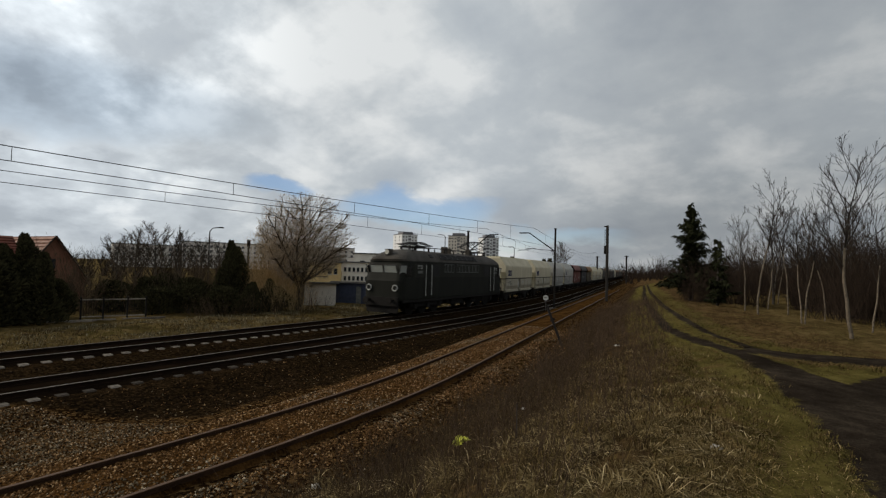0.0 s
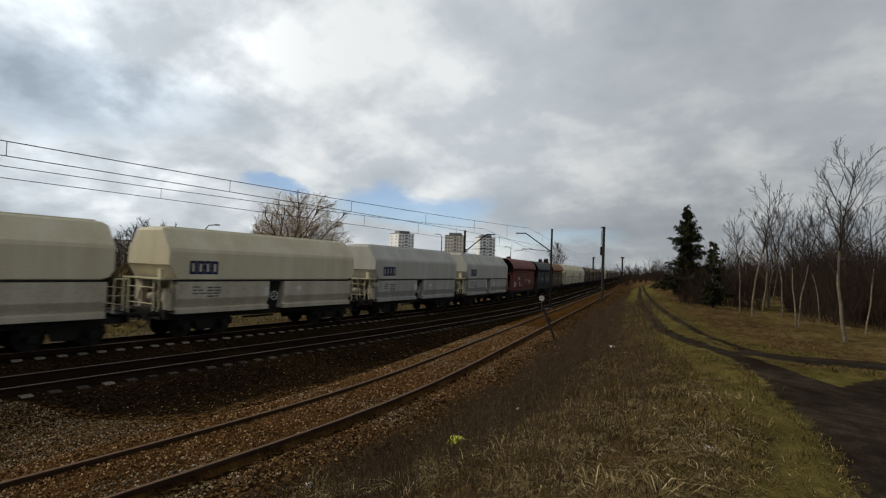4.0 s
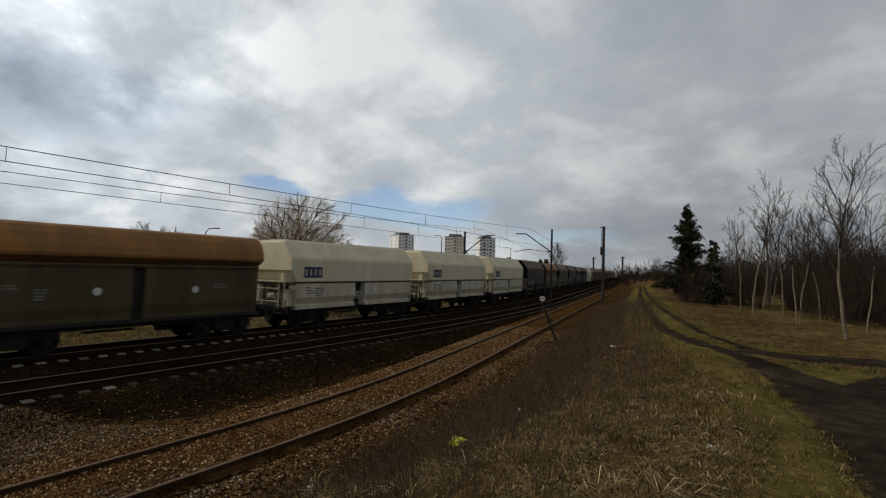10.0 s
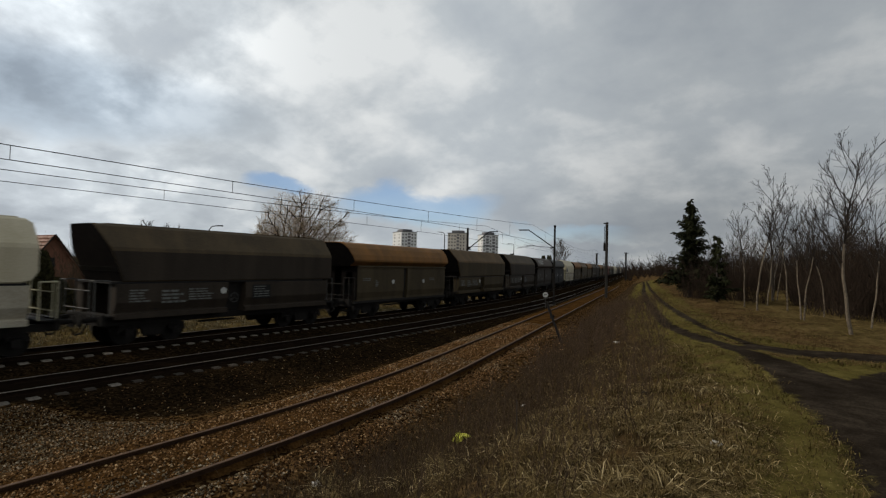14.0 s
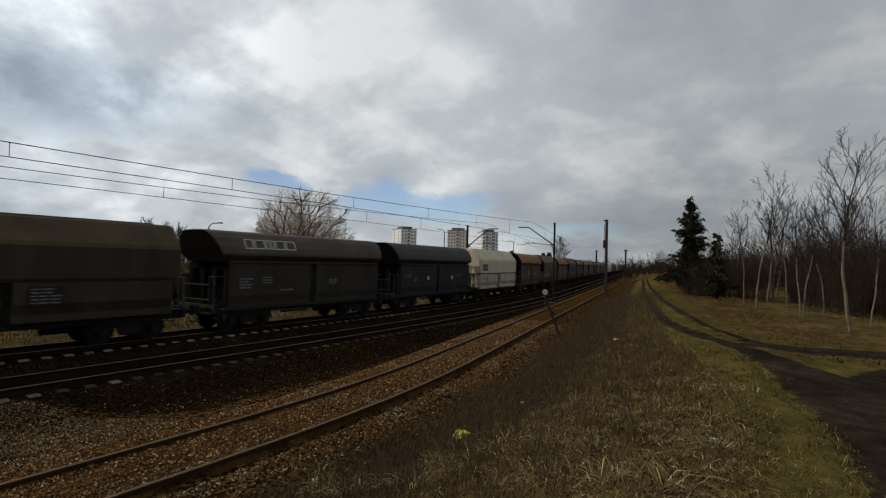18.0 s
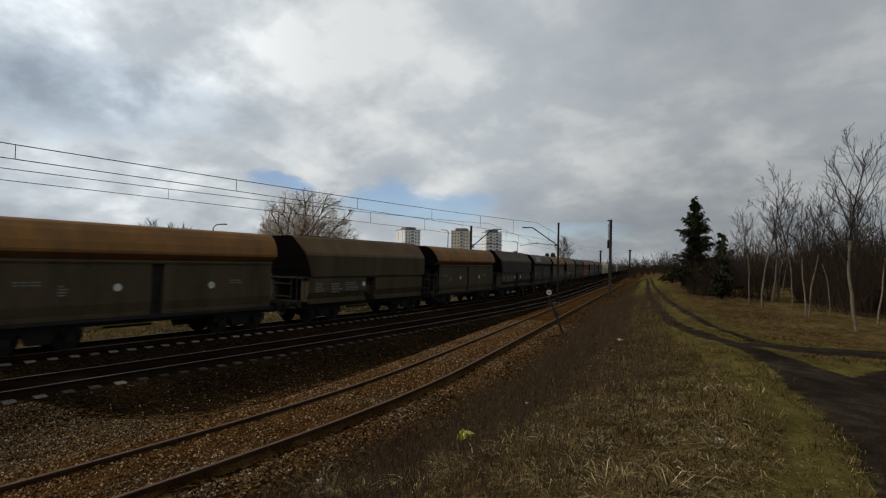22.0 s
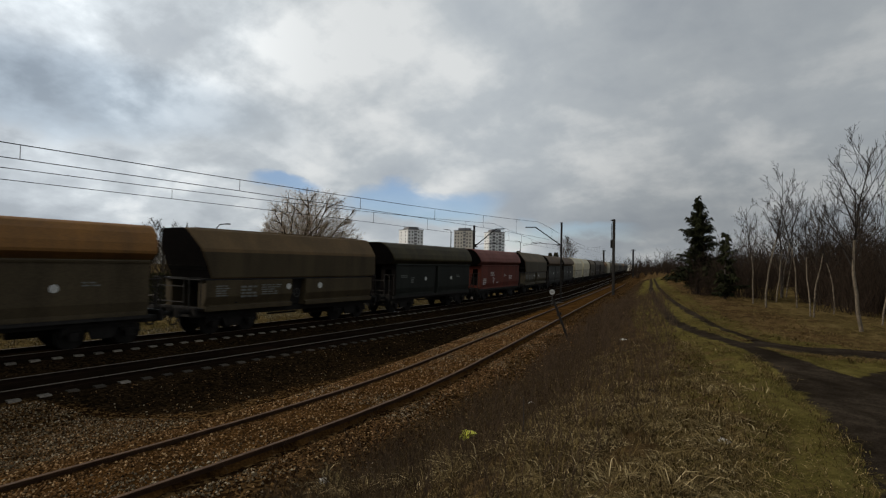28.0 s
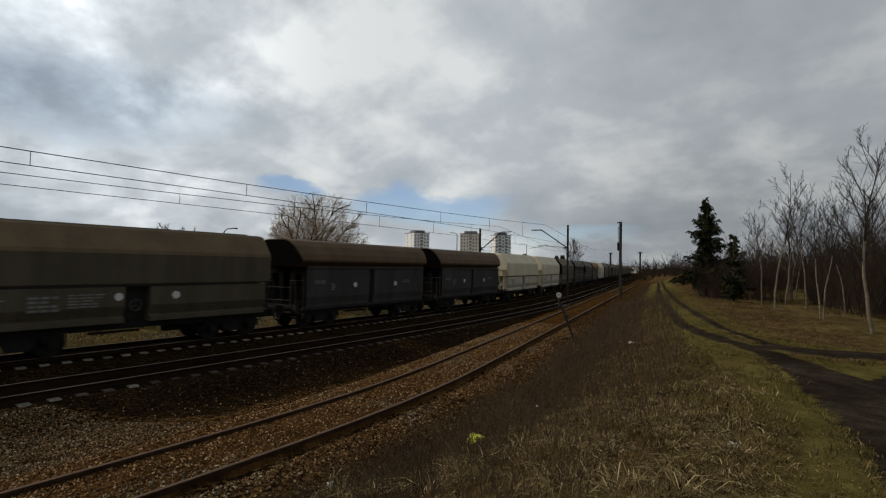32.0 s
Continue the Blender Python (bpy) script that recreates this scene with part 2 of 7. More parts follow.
FIELD_GRASS = island("field_blades", (0.175, 0.118, 0.046), (0.080, 0.052, 0.021))
STALK = island("dead_stalks", (0.105, 0.072, 0.046), (0.035, 0.024, 0.016))
GREY_STONE = island("grey_stones", (0.24, 0.19, 0.12), (0.024, 0.019, 0.013), third=(0.52, 0.44, 0.32))
STONE = island("ballast_stones", (0.205, 0.110, 0.044), (0.014, 0.0078, 0.0034), third=(0.50, 0.34, 0.18))

def ground_cover():
    """Soil, litter, ballast, oily ballast, verge, moss and mud on one sheet, with ragged borders."""
    m = bpy.data.materials.new("ground_cover")
    m.use_nodes = True
    nt = m.node_tree
    N = nt.nodes.new
    b = nt.nodes["Principled BSDF"]
    b.inputs["Roughness"].default_value, b.inputs["Specular IOR Level"].default_value = 0.95, 0.0
    tc = N("ShaderNodeTexCoord")

    def noise_of(scale, detail, rough=0.55):
        n = N("ShaderNodeTexNoise")
        n.inputs["Scale"].default_value, n.inputs["Detail"].default_value, n.inputs["Roughness"].default_value = scale, detail, rough
        link(nt, tc.outputs["Object"], n.inputs["Vector"])
        return n.outputs["Fac"]

    def calc(op, a, c, clamp=False):
        n = N("ShaderNodeMath")
        n.operation, n.use_clamp = op, clamp
        for i, v in enumerate((a, c)):
            if isinstance(v, (int, float)):
                n.inputs[i].default_value = v
            else:
                link(nt, v, n.inputs[i])
        return n.outputs[0]
    broad, mid, fine, edge = noise_of(0.55, 4), noise_of(3.1, 5), noise_of(26, 4, 0.65), noise_of(2.3, 6, 0.65)
    vo = N("ShaderNodeTexVoronoi")
    vo.inputs["Scale"].default_value = 17
    link(nt, tc.outputs["Object"], vo.inputs["Vector"])
    grain = N("ShaderNodeRGBToBW")
    link(nt, vo.outputs["Color"], grain.inputs[0])
    soft = calc("ADD", calc("MULTIPLY", broad, 0.35), calc("ADD", calc("MULTIPLY", mid, 0.35), calc("MULTIPLY", fine, 0.30)))
    stony = calc("ADD", calc("MULTIPLY", soft, 0.6), calc("MULTIPLY", grain.outputs[0], 0.4))

    def tone(v, a, c, d, lo=0.36, hi=0.64):
        r = N("ShaderNodeValToRGB")
        e = r.color_ramp.elements
        e[0].position, e[0].color = lo, (*a, 1)
        e[1].position, e[1].color = hi, (*d, 1)
        q = e.new((lo + hi) / 2)
        q.color = (*c, 1)
        link(nt, v, r.inputs[0])
        return r.outputs[0]
    col = tone(soft, (0.026, 0.0155, 0.0070), (0.074, 0.046, 0.020), (0.165, 0.107, 0.046))
    layers = [("cover_a", 0, tone(soft, (0.014, 0.0088, 0.0050), (0.034, 0.0220, 0.0120), (0.072, 0.047, 0.026))),
              ("cover_a", 1, tone(stony, (0.010, 0.0054, 0.0025), (0.026, 0.0135, 0.0055), (0.130, 0.076, 0.030))),
              ("cover_a", 2, tone(stony, (0.0055, 0.0038, 0.0022), (0.0130, 0.0082, 0.0042), (0.036, 0.0220, 0.0105))),
              ("cover_b", 0, tone(soft, (0.034, 0.024, 0.010), (0.095, 0.067, 0.026), (0.190, 0.137, 0.057))),
              ("cover_b", 1, tone(soft, (0.042, 0.0335, 0.0105), (0.094, 0.077, 0.0225), (0.155, 0.128, 0.041))),
              ("cover_b", 2, tone(soft, (0.012, 0.0092, 0.0068), (0.027, 0.0208, 0.0152), (0.058, 0.046, 0.033)))]
    split = {}
    for name, k, tint in layers:
        if name not in split:
            at = N("ShaderNodeAttribute")
            at.attribute_name = name
            split[name] = N("ShaderNodeSeparateColor")
            link(nt, at.outputs["Color"], split[name].inputs[0])
        w = calc("ADD", split[name].outputs[k], calc("MULTIPLY", calc("SUBTRACT", edge, 0.5), 1.5))
        w = calc("ADD", calc("MULTIPLY", calc("SUBTRACT", w, 0.5), 4.6), 0.5, True)
        mx = N("ShaderNodeMixRGB")
        link(nt, w, mx.inputs[0])
        link(nt, col, mx.inputs[1])
        link(nt, tint, mx.inputs[2])
        col = mx.outputs[0]
    link(nt, col, b.inputs["Base Color"])
    bp = N("ShaderNodeBump")
    bp.inputs["Strength"].default_value, bp.inputs["Distance"].default_value = 1.0, 0.06
    link(nt, calc("ADD", calc("MULTIPLY", fine, 0.6), calc("MULTIPLY", grain.outputs[0], 0.35)), bp.inputs["Height"])
    link(nt, bp.outputs[0], b.inputs["Normal"])
    return m


GROUND_COVER = ground_cover()

# ---- mesh helpers ----


class Mesh:
    """Collects simple solids into one mesh."""

    def __init__(self):
        self.v, self.f = [], []

    def add(self, v, f):
        k = len(self.v)
        self.v += [tuple(p) for p in v]
        self.f += [tuple(k + i for i in q) for q in f]
        return self

    def box(self, c, s, m=None, bev=0.0):
        x, y, z = s[0] / 2, s[1] / 2, s[2] / 2
        b = min(bev, x * 0.9, y * 0.9)
        if b <= 0:
            v = [(i * x, j * y, k * z) for k in (-1, 1) for j, i in ((-1, -1), (-1, 1), (1, 1), (1, -1))]
            f = [(3, 2, 1, 0), (4, 5, 6, 7), (0, 1, 5, 4), (1, 2, 6, 5), (2, 3, 7, 6), (3, 0, 4, 7)]
        else:
            ring = [(-x + b, -y), (x - b, -y), (x, -y + b), (x, y - b), (x - b, y), (-x + b, y), (-x, y - b), (-x, -y + b)]
            v = [(i, j, k * z) for k in (-1, 1) for i, j in ring]
            f = [tuple(range(7, -1, -1)), tuple(range(8, 16))] + [(i, (i + 1) % 8, 8 + (i + 1) % 8, 8 + i) for i in range(8)]
        c = Vector(c)
        v = [(m @ Vector(p) if m else Vector(p)) + c for p in v]
        return self.add(v, f)

    def tube(self, p, q, r0, r1=None, n=8, caps=True):
        p, q = Vector(p), Vector(q)
        r1 = r0 if r1 is None else r1
        d = (q - p)
        if d.length < 1e-6:
            return self
        d.normalize()
        a = d.orthogonal().normalized()
        b = d.cross(a)
        v = []
        for c, r in ((p, r0), (q, r1)):
            v += [c + (a * math.cos(2 * math.pi * i / n) + b * math.sin(2 * math.pi * i / n)) * r for i in range(n)]
        f = [(i, (i + 1) % n, n + (i + 1) % n, n + i) for i in range(n)]
        if caps:
            f += [tuple(range(n - 1, -1, -1)), tuple(range(n, 2 * n))]
        return self.add(v, f)

    def bar(self, pts, r, n=6):
        for a, b in zip(pts, pts[1:]):
            self.tube(a, b, r, n=n)
        return self

    def prism(self, prof, y0, y1, axis="y"):
        """A profile of (x, z) drawn out along y (or (y, z) along x)."""
        n = len(prof)
        if axis == "y":
            v = [(a, y0, b) for a, b in prof] + [(a, y1, b) for a, b in prof]
        else:
            v = [(y0, a, b) for a, b in prof] + [(y1, a, b) for a, b in prof]
        f = [tuple(range(n)), tuple(range(2 * n - 1, n - 1, -1))] + [(i, n + i, n + (i + 1) % n, (i + 1) % n) for i in range(n)]
        return self.add(v, f)

    def loft(self, rings, close=True):
        n = len(rings[0])
        v = [p for r in rings for p in r]
        f = []
        for k in range(len(rings) - 1):
            f += [(k * n + i, k * n + (i + 1) % n, (k + 1) * n + (i + 1) % n, (k + 1) * n + i) for i in range(n)]
        if close:
            f += [tuple(range(n - 1, -1, -1)), tuple(range((len(rings) - 1) * n, len(rings) * n))]
        return self.add(v, f)

    def data(self, name, material, smooth=False, fix=True):
        me = bpy.data.meshes.new(name)
        me.from_pydata(self.v, [], self.f)
        if fix:
            bm = bmesh.new()
            bm.from_mesh(me)
            bmesh.ops.recalc_face_normals(bm, faces=bm.faces)
            bm.to_mesh(me)
            bm.free()
        if smooth:
            me.polygons.foreach_set("use_smooth", [True] * len(me.polygons))
        me.materials.append(material)
        return me


def part(name, data, parent, label="", at=None):
    """One mesh object under a thing or a part."""
    ob = new(name, data)
    ob.parent = parent
    if at is not None:
        ob.matrix_basis = at
    if label:
        ob["label"] = label
    return ob


def thing(name, m, label, category, group="", kind=""):
    ob = new(name)
    ob.empty_display_size = 0.2
    ob.matrix_basis = m
    return tagged(ob, label, category, group, kind)


def solid(name, data, label="", category="", group="", kind="", m=None):
    ob = new(name, data)
    if m is not None:
        ob.matrix_basis = m
    return tagged(ob, label, category, group, kind)


CACHE = {}


def shared(key, build):
    if key not in CACHE:
        CACHE[key] = build()
    return CACHE[key]


# ---- shape of the land ----
SG = np.arange(-420, 1000.5, 0.5)


def centre_line(x0, turn, s1, s2):
    u = np.clip((SG - s1) / (s2 - s1), 0, 1)
    th = turn * u * u * (3 - 2 * u)
    X, Y = np.cumsum(np.sin(th) * 0.5), np.cumsum(np.cos(th) * 0.5)
    i = int(np.argmin(abs(SG)))
    return X - X[i] + x0, Y - Y[i], th


MAIN = centre_line(-21.30, -0.2169, 0, 70)
SIDE = centre_line(-7.829, -0.2025, 2.88, 15.29)
MID_GAP = 4.49


def offset(line, x, y):
    th = np.interp(y, line[1], line[2])
    return (x - np.interp(y, line[1], line[0])) * np.cos(th)


def land(x, y):
    """Height of the ground."""
    x, y = np.asarray(x, float), np.asarray(y, float)
    m, n = offset(MAIN, x, y), offset(SIDE, x, y)
    zm = np.interp(m, [-400, -60, -12, -5, -3.4, -2.1, 2.1, 2.5, 6.4, 7.6, 9.5, 40], [-1.2, -0.9, -0.5, -0.5, -0.72, -0.2, -0.2, -0.34, -0.34, -0.62, -0.55, -0.55])
    zn = np.interp(n, [-30, -3.2, -1.7, 1.7, 2.4, 5.4, 7.4, 16, 40, 400], [-0.9, -0.62, 0.06, 0.06, 0.0, 1.05, 1.4, 1.2, 1.0, 0.8])
    z = np.where(n > 0, zn, np.maximum(zm, zn))
    return z
# ---- end of land ----


def on_line(line, s, o=0.0, z=0.0):
    """The pose on a track's centre line at s metres along it, o metres to its right, turned along it."""
    x, y, t = (float(np.interp(s, SG, a)) for a in line)
    return Matrix.Translation((x + o * math.cos(t), y - o * math.sin(t), z)) @ Matrix.Rotation(-t, 4, "Z")


def gz(x, y):
    return float(land(x, y))


# ---- ground ----
def graded(stops):
    out = []
    for (a, b, d) in stops:
        out += list(np.arange(a, b, d))
    return np.array(out + [stops[-1][1]])


def road_gap(x, y):
    """Metres from a spot to the edge of the wheel tracks or the road (negative on them)."""
    c = np.interp(y, [-4, 1, 4.5, 5.7, 6.93, 8.4, 9.85, 11.8, 13.3, 14.4, 15.5, 17.4, 20.2, 25.9, 38.5, 55.8, 74.8, 105], [1.8, 2.0, 2.0, 2.0, 1.92, 1.5, 0.92, 0.2, -0.45, -1.05, -1.73, -2.56, -3.55, -5.05, -8.15, -12.1, -16.15, -22.8])
    w = np.interp(y, [5.7, 6.93, 8.4, 9.85, 11.8, 13.3, 14.4, 17, 105], [1.38, 1.36, 1.17, 0.9, 0.52, 0.35, 0.28, 0.19, 0.17])
    c2 = np.interp(y, [15.0, 16.1, 17.1, 18.4, 20.4, 25.1, 34.9, 58.1, 72.4, 104], [-0.5, -0.99, -1.47, -2.07, -2.65, -3.95, -6.47, -11.92, -15.07, -22.0])
    f = np.interp(x, [-0.9, -0.41, 0.34, 1.19, 1.95, 6], [15.2, 15.0, 14.9, 15.3, 15.6, 16.8])
    g = np.minimum(np.abs(x - c) - w, np.abs(x - c2) - 0.13 + np.where(y > 15.0, 0, 9))
    g = np.minimum(g, np.abs(y - f) - 0.58 + np.where(x > -0.9, 0, 9))
    return np.minimum(g, np.maximum(0.6 + np.maximum(0, y - 11.1) * 0.45 - x, np.abs(y - 10.5) - 3.2))


def road_near(x, y, more=0.0):
    """Whether a spot lies on the wheel tracks or the road; more: metres to each side."""
    return road_gap(x, y) < more


def lay_cover(me, X, Y):
    """Notes on a mesh which cover lies where: litter, ballast, oily ballast; verge, moss, mud."""
    def ramp(d, soft):
        return np.clip(0.5 + d / soft, 0, 1)
    n, m = offset(SIDE, X, Y), offset(MAIN, X, Y)
    wob = 0.3 * np.sin(Y * 1.1) + 0.2 * np.sin(Y * 2.7 + 1)
    gap = road_gap(X, Y)
    on_bank = (n > 2.0) & (Y < 112)
    a = np.zeros((X.size, 4))
    c = np.zeros((X.size, 4))
    a[:, 0] = (ramp(4.9 + wob - n, 2.0) * (Y < 120)).ravel()
    a[:, 1] = ramp(2.35 + wob * 0.4 - n, 0.8).ravel()
    a[:, 2] = (ramp(9.6 + wob * 0.5 - np.clip((Y - 4) * 0.06, -0.5, 1.5) - 4.2 * np.clip((7.6 - Y) / 3, 0, 1) - m, 1.2) * (n < 0)).ravel()
    c[:, 0] = np.maximum(ramp(-3.0 + wob * 0.3 - m, 0.8), ramp(n - 10.0 - wob, 5.0) * (Y > 11) * (Y < 80) * 0.8).ravel()
    c[:, 1] = (ramp(1.05 - gap, 1.8) * on_bank * 0.95).ravel()
    c[:, 2] = (ramp(0.03 - gap, 0.40) * on_bank).ravel()
    for name, arr in (("cover_a", a), ("cover_b", c)):
        layer = me.color_attributes.new(name, "FLOAT_COLOR", "POINT")
        layer.data.foreach_set("color", arr.ravel().tolist())


def make_ground():
    xs = graded([(-4000, -600, 400), (-600, -120, 40), (-120, -44, 4), (-44, -27, 0.8), (-27, -9, 0.3), (-9, 4, 0.22), (4, 6, 0.4), (6, 30, 1.0), (30, 120, 6), (120, 600, 40), (600, 4000, 400)])
    ys = graded([(-800, -60, 60), (-60, -4, 4), (-4, 40, 0.3), (40, 90, 0.8), (90, 200, 4), (200, 800, 30), (800, 4600, 300)])
    X, Y = np.meshgrid(xs, ys)
    Z = land(X, Y)
    n, m = offset(SIDE, X, Y), offset(MAIN, X, Y)
    rs = np.random.RandomState(4)
    near = (abs(X) < 60) & (Y > -10) & (Y < 100)
    rough = np.where((n > 2.2), 0.06, np.where(m < -4, 0.05, 0.018))
    Z = Z + np.where(near, (rs.rand(*Z.shape) - 0.5) * 2 * rough, 0)
    wav = 0.10 * np.sin(X * 0.9 + 1.3 * np.sin(Y * 0.35)) * np.cos(Y * 0.55 + X * 0.2)
    flat = road_near(X, Y, 0.45)
    wav = np.where(flat, 0, wav)
    Z = np.where(flat, land(X, Y), Z)
    Z = Z + np.where((n > 3), wav * np.clip((n - 3) / 3, 0, 1) * np.clip(1 - Y / 120, 0, 1), 0)
    ny, nx = X.shape
    idx = np.arange(nx * ny).reshape(ny, nx)
    F = np.stack([idx[:-1, :-1], idx[:-1, 1:], idx[1:, 1:], idx[1:, :-1]], -1).reshape(-1, 4)
    me = bpy.data.meshes.new("ground")
    me.from_pydata(np.stack([X, Y, Z], -1).reshape(-1, 3).tolist(), [], F.tolist())
    me.materials.append(GROUND_COVER)

    lay_cover(me, X, Y)
    me.polygons.foreach_set("use_smooth", [True] * len(me.polygons))
    solid("ground", me, "bare late winter ground with dry grass and railway ballast", "ground", kind="structure")
    return xs, ys, Z


GX, GY, GZ = make_ground()


def ground_at(x, y):
    """Height of the built ground sheet."""
    i = int(np.clip(np.searchsorted(GX, x) - 1, 0, len(GX) - 2))
    j = int(np.clip(np.searchsorted(GY, y) - 1, 0, len(GY) - 2))
    u, v = (x - GX[i]) / (GX[i + 1] - GX[i]), (y - GY[j]) / (GY[j + 1] - GY[j])
    return float((GZ[j, i] * (1 - u) + GZ[j, i + 1] * u) * (1 - v) + (GZ[j + 1, i] * (1 - u) + GZ[j + 1, i + 1] * u) * v)


def smooth_path(pts, step=0.5):
    """A smooth line through a few points in the plan."""
    P = [Vector((*p, 0)) for p in pts]
    P = [2 * P[0] - P[1]] + P + [2 * P[-1] - P[-2]]
    out = []
    for i in range(1, len(P) - 2):
        a, b, c, d = P[i - 1:i + 3]
        n = max(2, int((c - b).length / step))
        for k in range(n):
            t = k / n
            out.append(0.5 * ((2 * b) + (c - a) * t + (2 * a - 5 * b + 4 * c - d) * t * t + (3 * b - a - 3 * c + d) * t ** 3))
    return out + [P[-2]]


def ribbon(name, pts, widths, material, label, lift=0.012):
    """A strip of worn ground that lies on the ground sheet; widths: one for each point."""
    rs = random.Random(name + label)
    L = smooth_path(pts, 0.3)
    cum = [0.0]
    for p, q in zip(pts, pts[1:]):
        cum.append(cum[-1] + math.dist(p, q))
    M = Mesh()
    k = 9
    run = 0.0
    for i, p in enumerate(L):
        run += (p - L[i - 1]).length if i else 0
        d = (L[min(i + 1, len(L) - 1)] - L[max(i - 1, 0)]).normalized()
        side = Vector((d.y, -d.x, 0))
        ww = float(np.interp(run, cum, widths))
        for j in range(k):
            e = j / (k - 1) * 2 - 1
            q = p + side * (e * ww / 2 * (0.93 + (0.30 * noise.noise((run * 0.9, e * 7.0, 0)) + 0.16 * noise.noise((run * 3.1, e * 9.0, 4)) if abs(e) > 0.7 else 0)))
            M.v.append((q.x, q.y, ground_at(q.x, q.y) + (lift + 0.02 if abs(e) < 0.99 else -0.04)))
    for i in range(len(L) - 1):
        for j in range(k - 1):
            M.f.append((i * k + j, i * k + j + 1, (i + 1) * k + j + 1, (i + 1) * k + j))
    me = M.data(name, material, smooth=True)
    xy = np.array([v.co[:2] for v in me.vertices])
    lay_cover(me, xy[:, 0], xy[:, 1])
    solid(name, me, label, "dirt road", kind="structure")


ribbon("grass_strip", [(-22.4, 105), (-15.6, 73.5), (-12.0, 57), (-7.3, 36.5), (-4.5, 25.5), (-3.1, 20.3), (-2.25, 17.6), (-1.4, 15.7)], (0.5, 0.5, 0.5, 0.6, 0.8, 0.8, 0.6, 0.4), GROUND_COVER, "mossy green strip between two wheel tracks", lift=0.004)
ribbon("grass_verge", [(-3.0, 17.4), (-2.1, 15.0), (-1.2, 12.6), (-0.75, 10.2), (-0.35, 8.4), (-0.1, 6.9), (0.0, 5.0), (-0.1, 2.5)], (0.4, 0.6, 0.9, 1.2, 1.3, 1.4, 1.4, 1.4), GROUND_COVER, "mossy green edge of the dirt road", lift=0.008)
ribbon("dirt_road", [(-22.8, 105), (-16.15, 74.8), (-12.1, 55.8), (-8.15, 38.5), (-5.05, 25.9), (-3.55, 20.2), (-2.56, 17.4), (-1.73, 15.5), (-1.05, 14.4), (-0.45, 13.3), (0.2, 11.8), (0.92, 9.85), (1.5, 8.4), (1.92, 6.93), (2.0, 5.7), (2.0, 1.0), (1.8, -4)], (0.6, 0.6, 0.6, 0.62, 0.66, 0.72, 0.78, 0.9, 1.05, 1.2, 1.5, 2.3, 2.9, 3.3, 3.4, 3.4, 3.4), GROUND_COVER, "dark muddy road through the dry grass", lift=0.016)
ribbon("dirt_track", [(-22.0, 104), (-15.07, 72.4), (-11.92, 58.1), (-6.47, 34.9), (-3.95, 25.1), (-2.65, 20.4), (-2.07, 18.4), (-1.47, 17.1), (-0.99, 16.1), (-0.8, 15.7)], (0.45, 0.45, 0.45, 0.46, 0.48, 0.5, 0.52, 0.55, 0.6, 0.7), GROUND_COVER, "dark wheel track beside the dirt road", lift=0.012)
ribbon("road_branch", [(-0.9, 15.2), (-0.41, 15.0), (0.34, 14.9), (1.19, 15.3), (1.95, 15.6), (6, 16.8)], (1.2, 1.3, 1.3, 1.3, 1.3, 1.3), GROUND_COVER, "dark wet wheel track that bends away to the wood", lift=0.024)

# ---- railway tracks ----
S_RAIL = np.concatenate([np.arange(-30, 100, 1.5), np.arange(100, 620, 8.0)])
RAIL_PROFILE = [(-0.07, 0), (0.07, 0), (0.07, 0.015), (0.012, 0.04), (0.012, 0.115), (0.036, 0.125), (0.036, 0.155), (0.030, 0.16), (-0.030, 0.16), (-0.036, 0.155), (-0.036, 0.125), (-0.012, 0.115), (-0.012, 0.04), (-0.07, 0.015)]


def rail_data(line, o, z, side_mat, top_mat, stop):
    rings = []
    for s in S_RAIL:
        if s > stop:
            break
        m = on_line(line, s, o, z - 0.16)
        rings.append([m @ Vector((a, 0, b)) for a, b in RAIL_PROFILE])
    me = Mesh().loft(rings).data("rail", side_mat)
    me.materials.append(top_mat)
    n = len(RAIL_PROFILE)
    for i, p in enumerate(me.polygons):
        if p.center.z > z - 0.004:
            p.material_index = 1
    return me


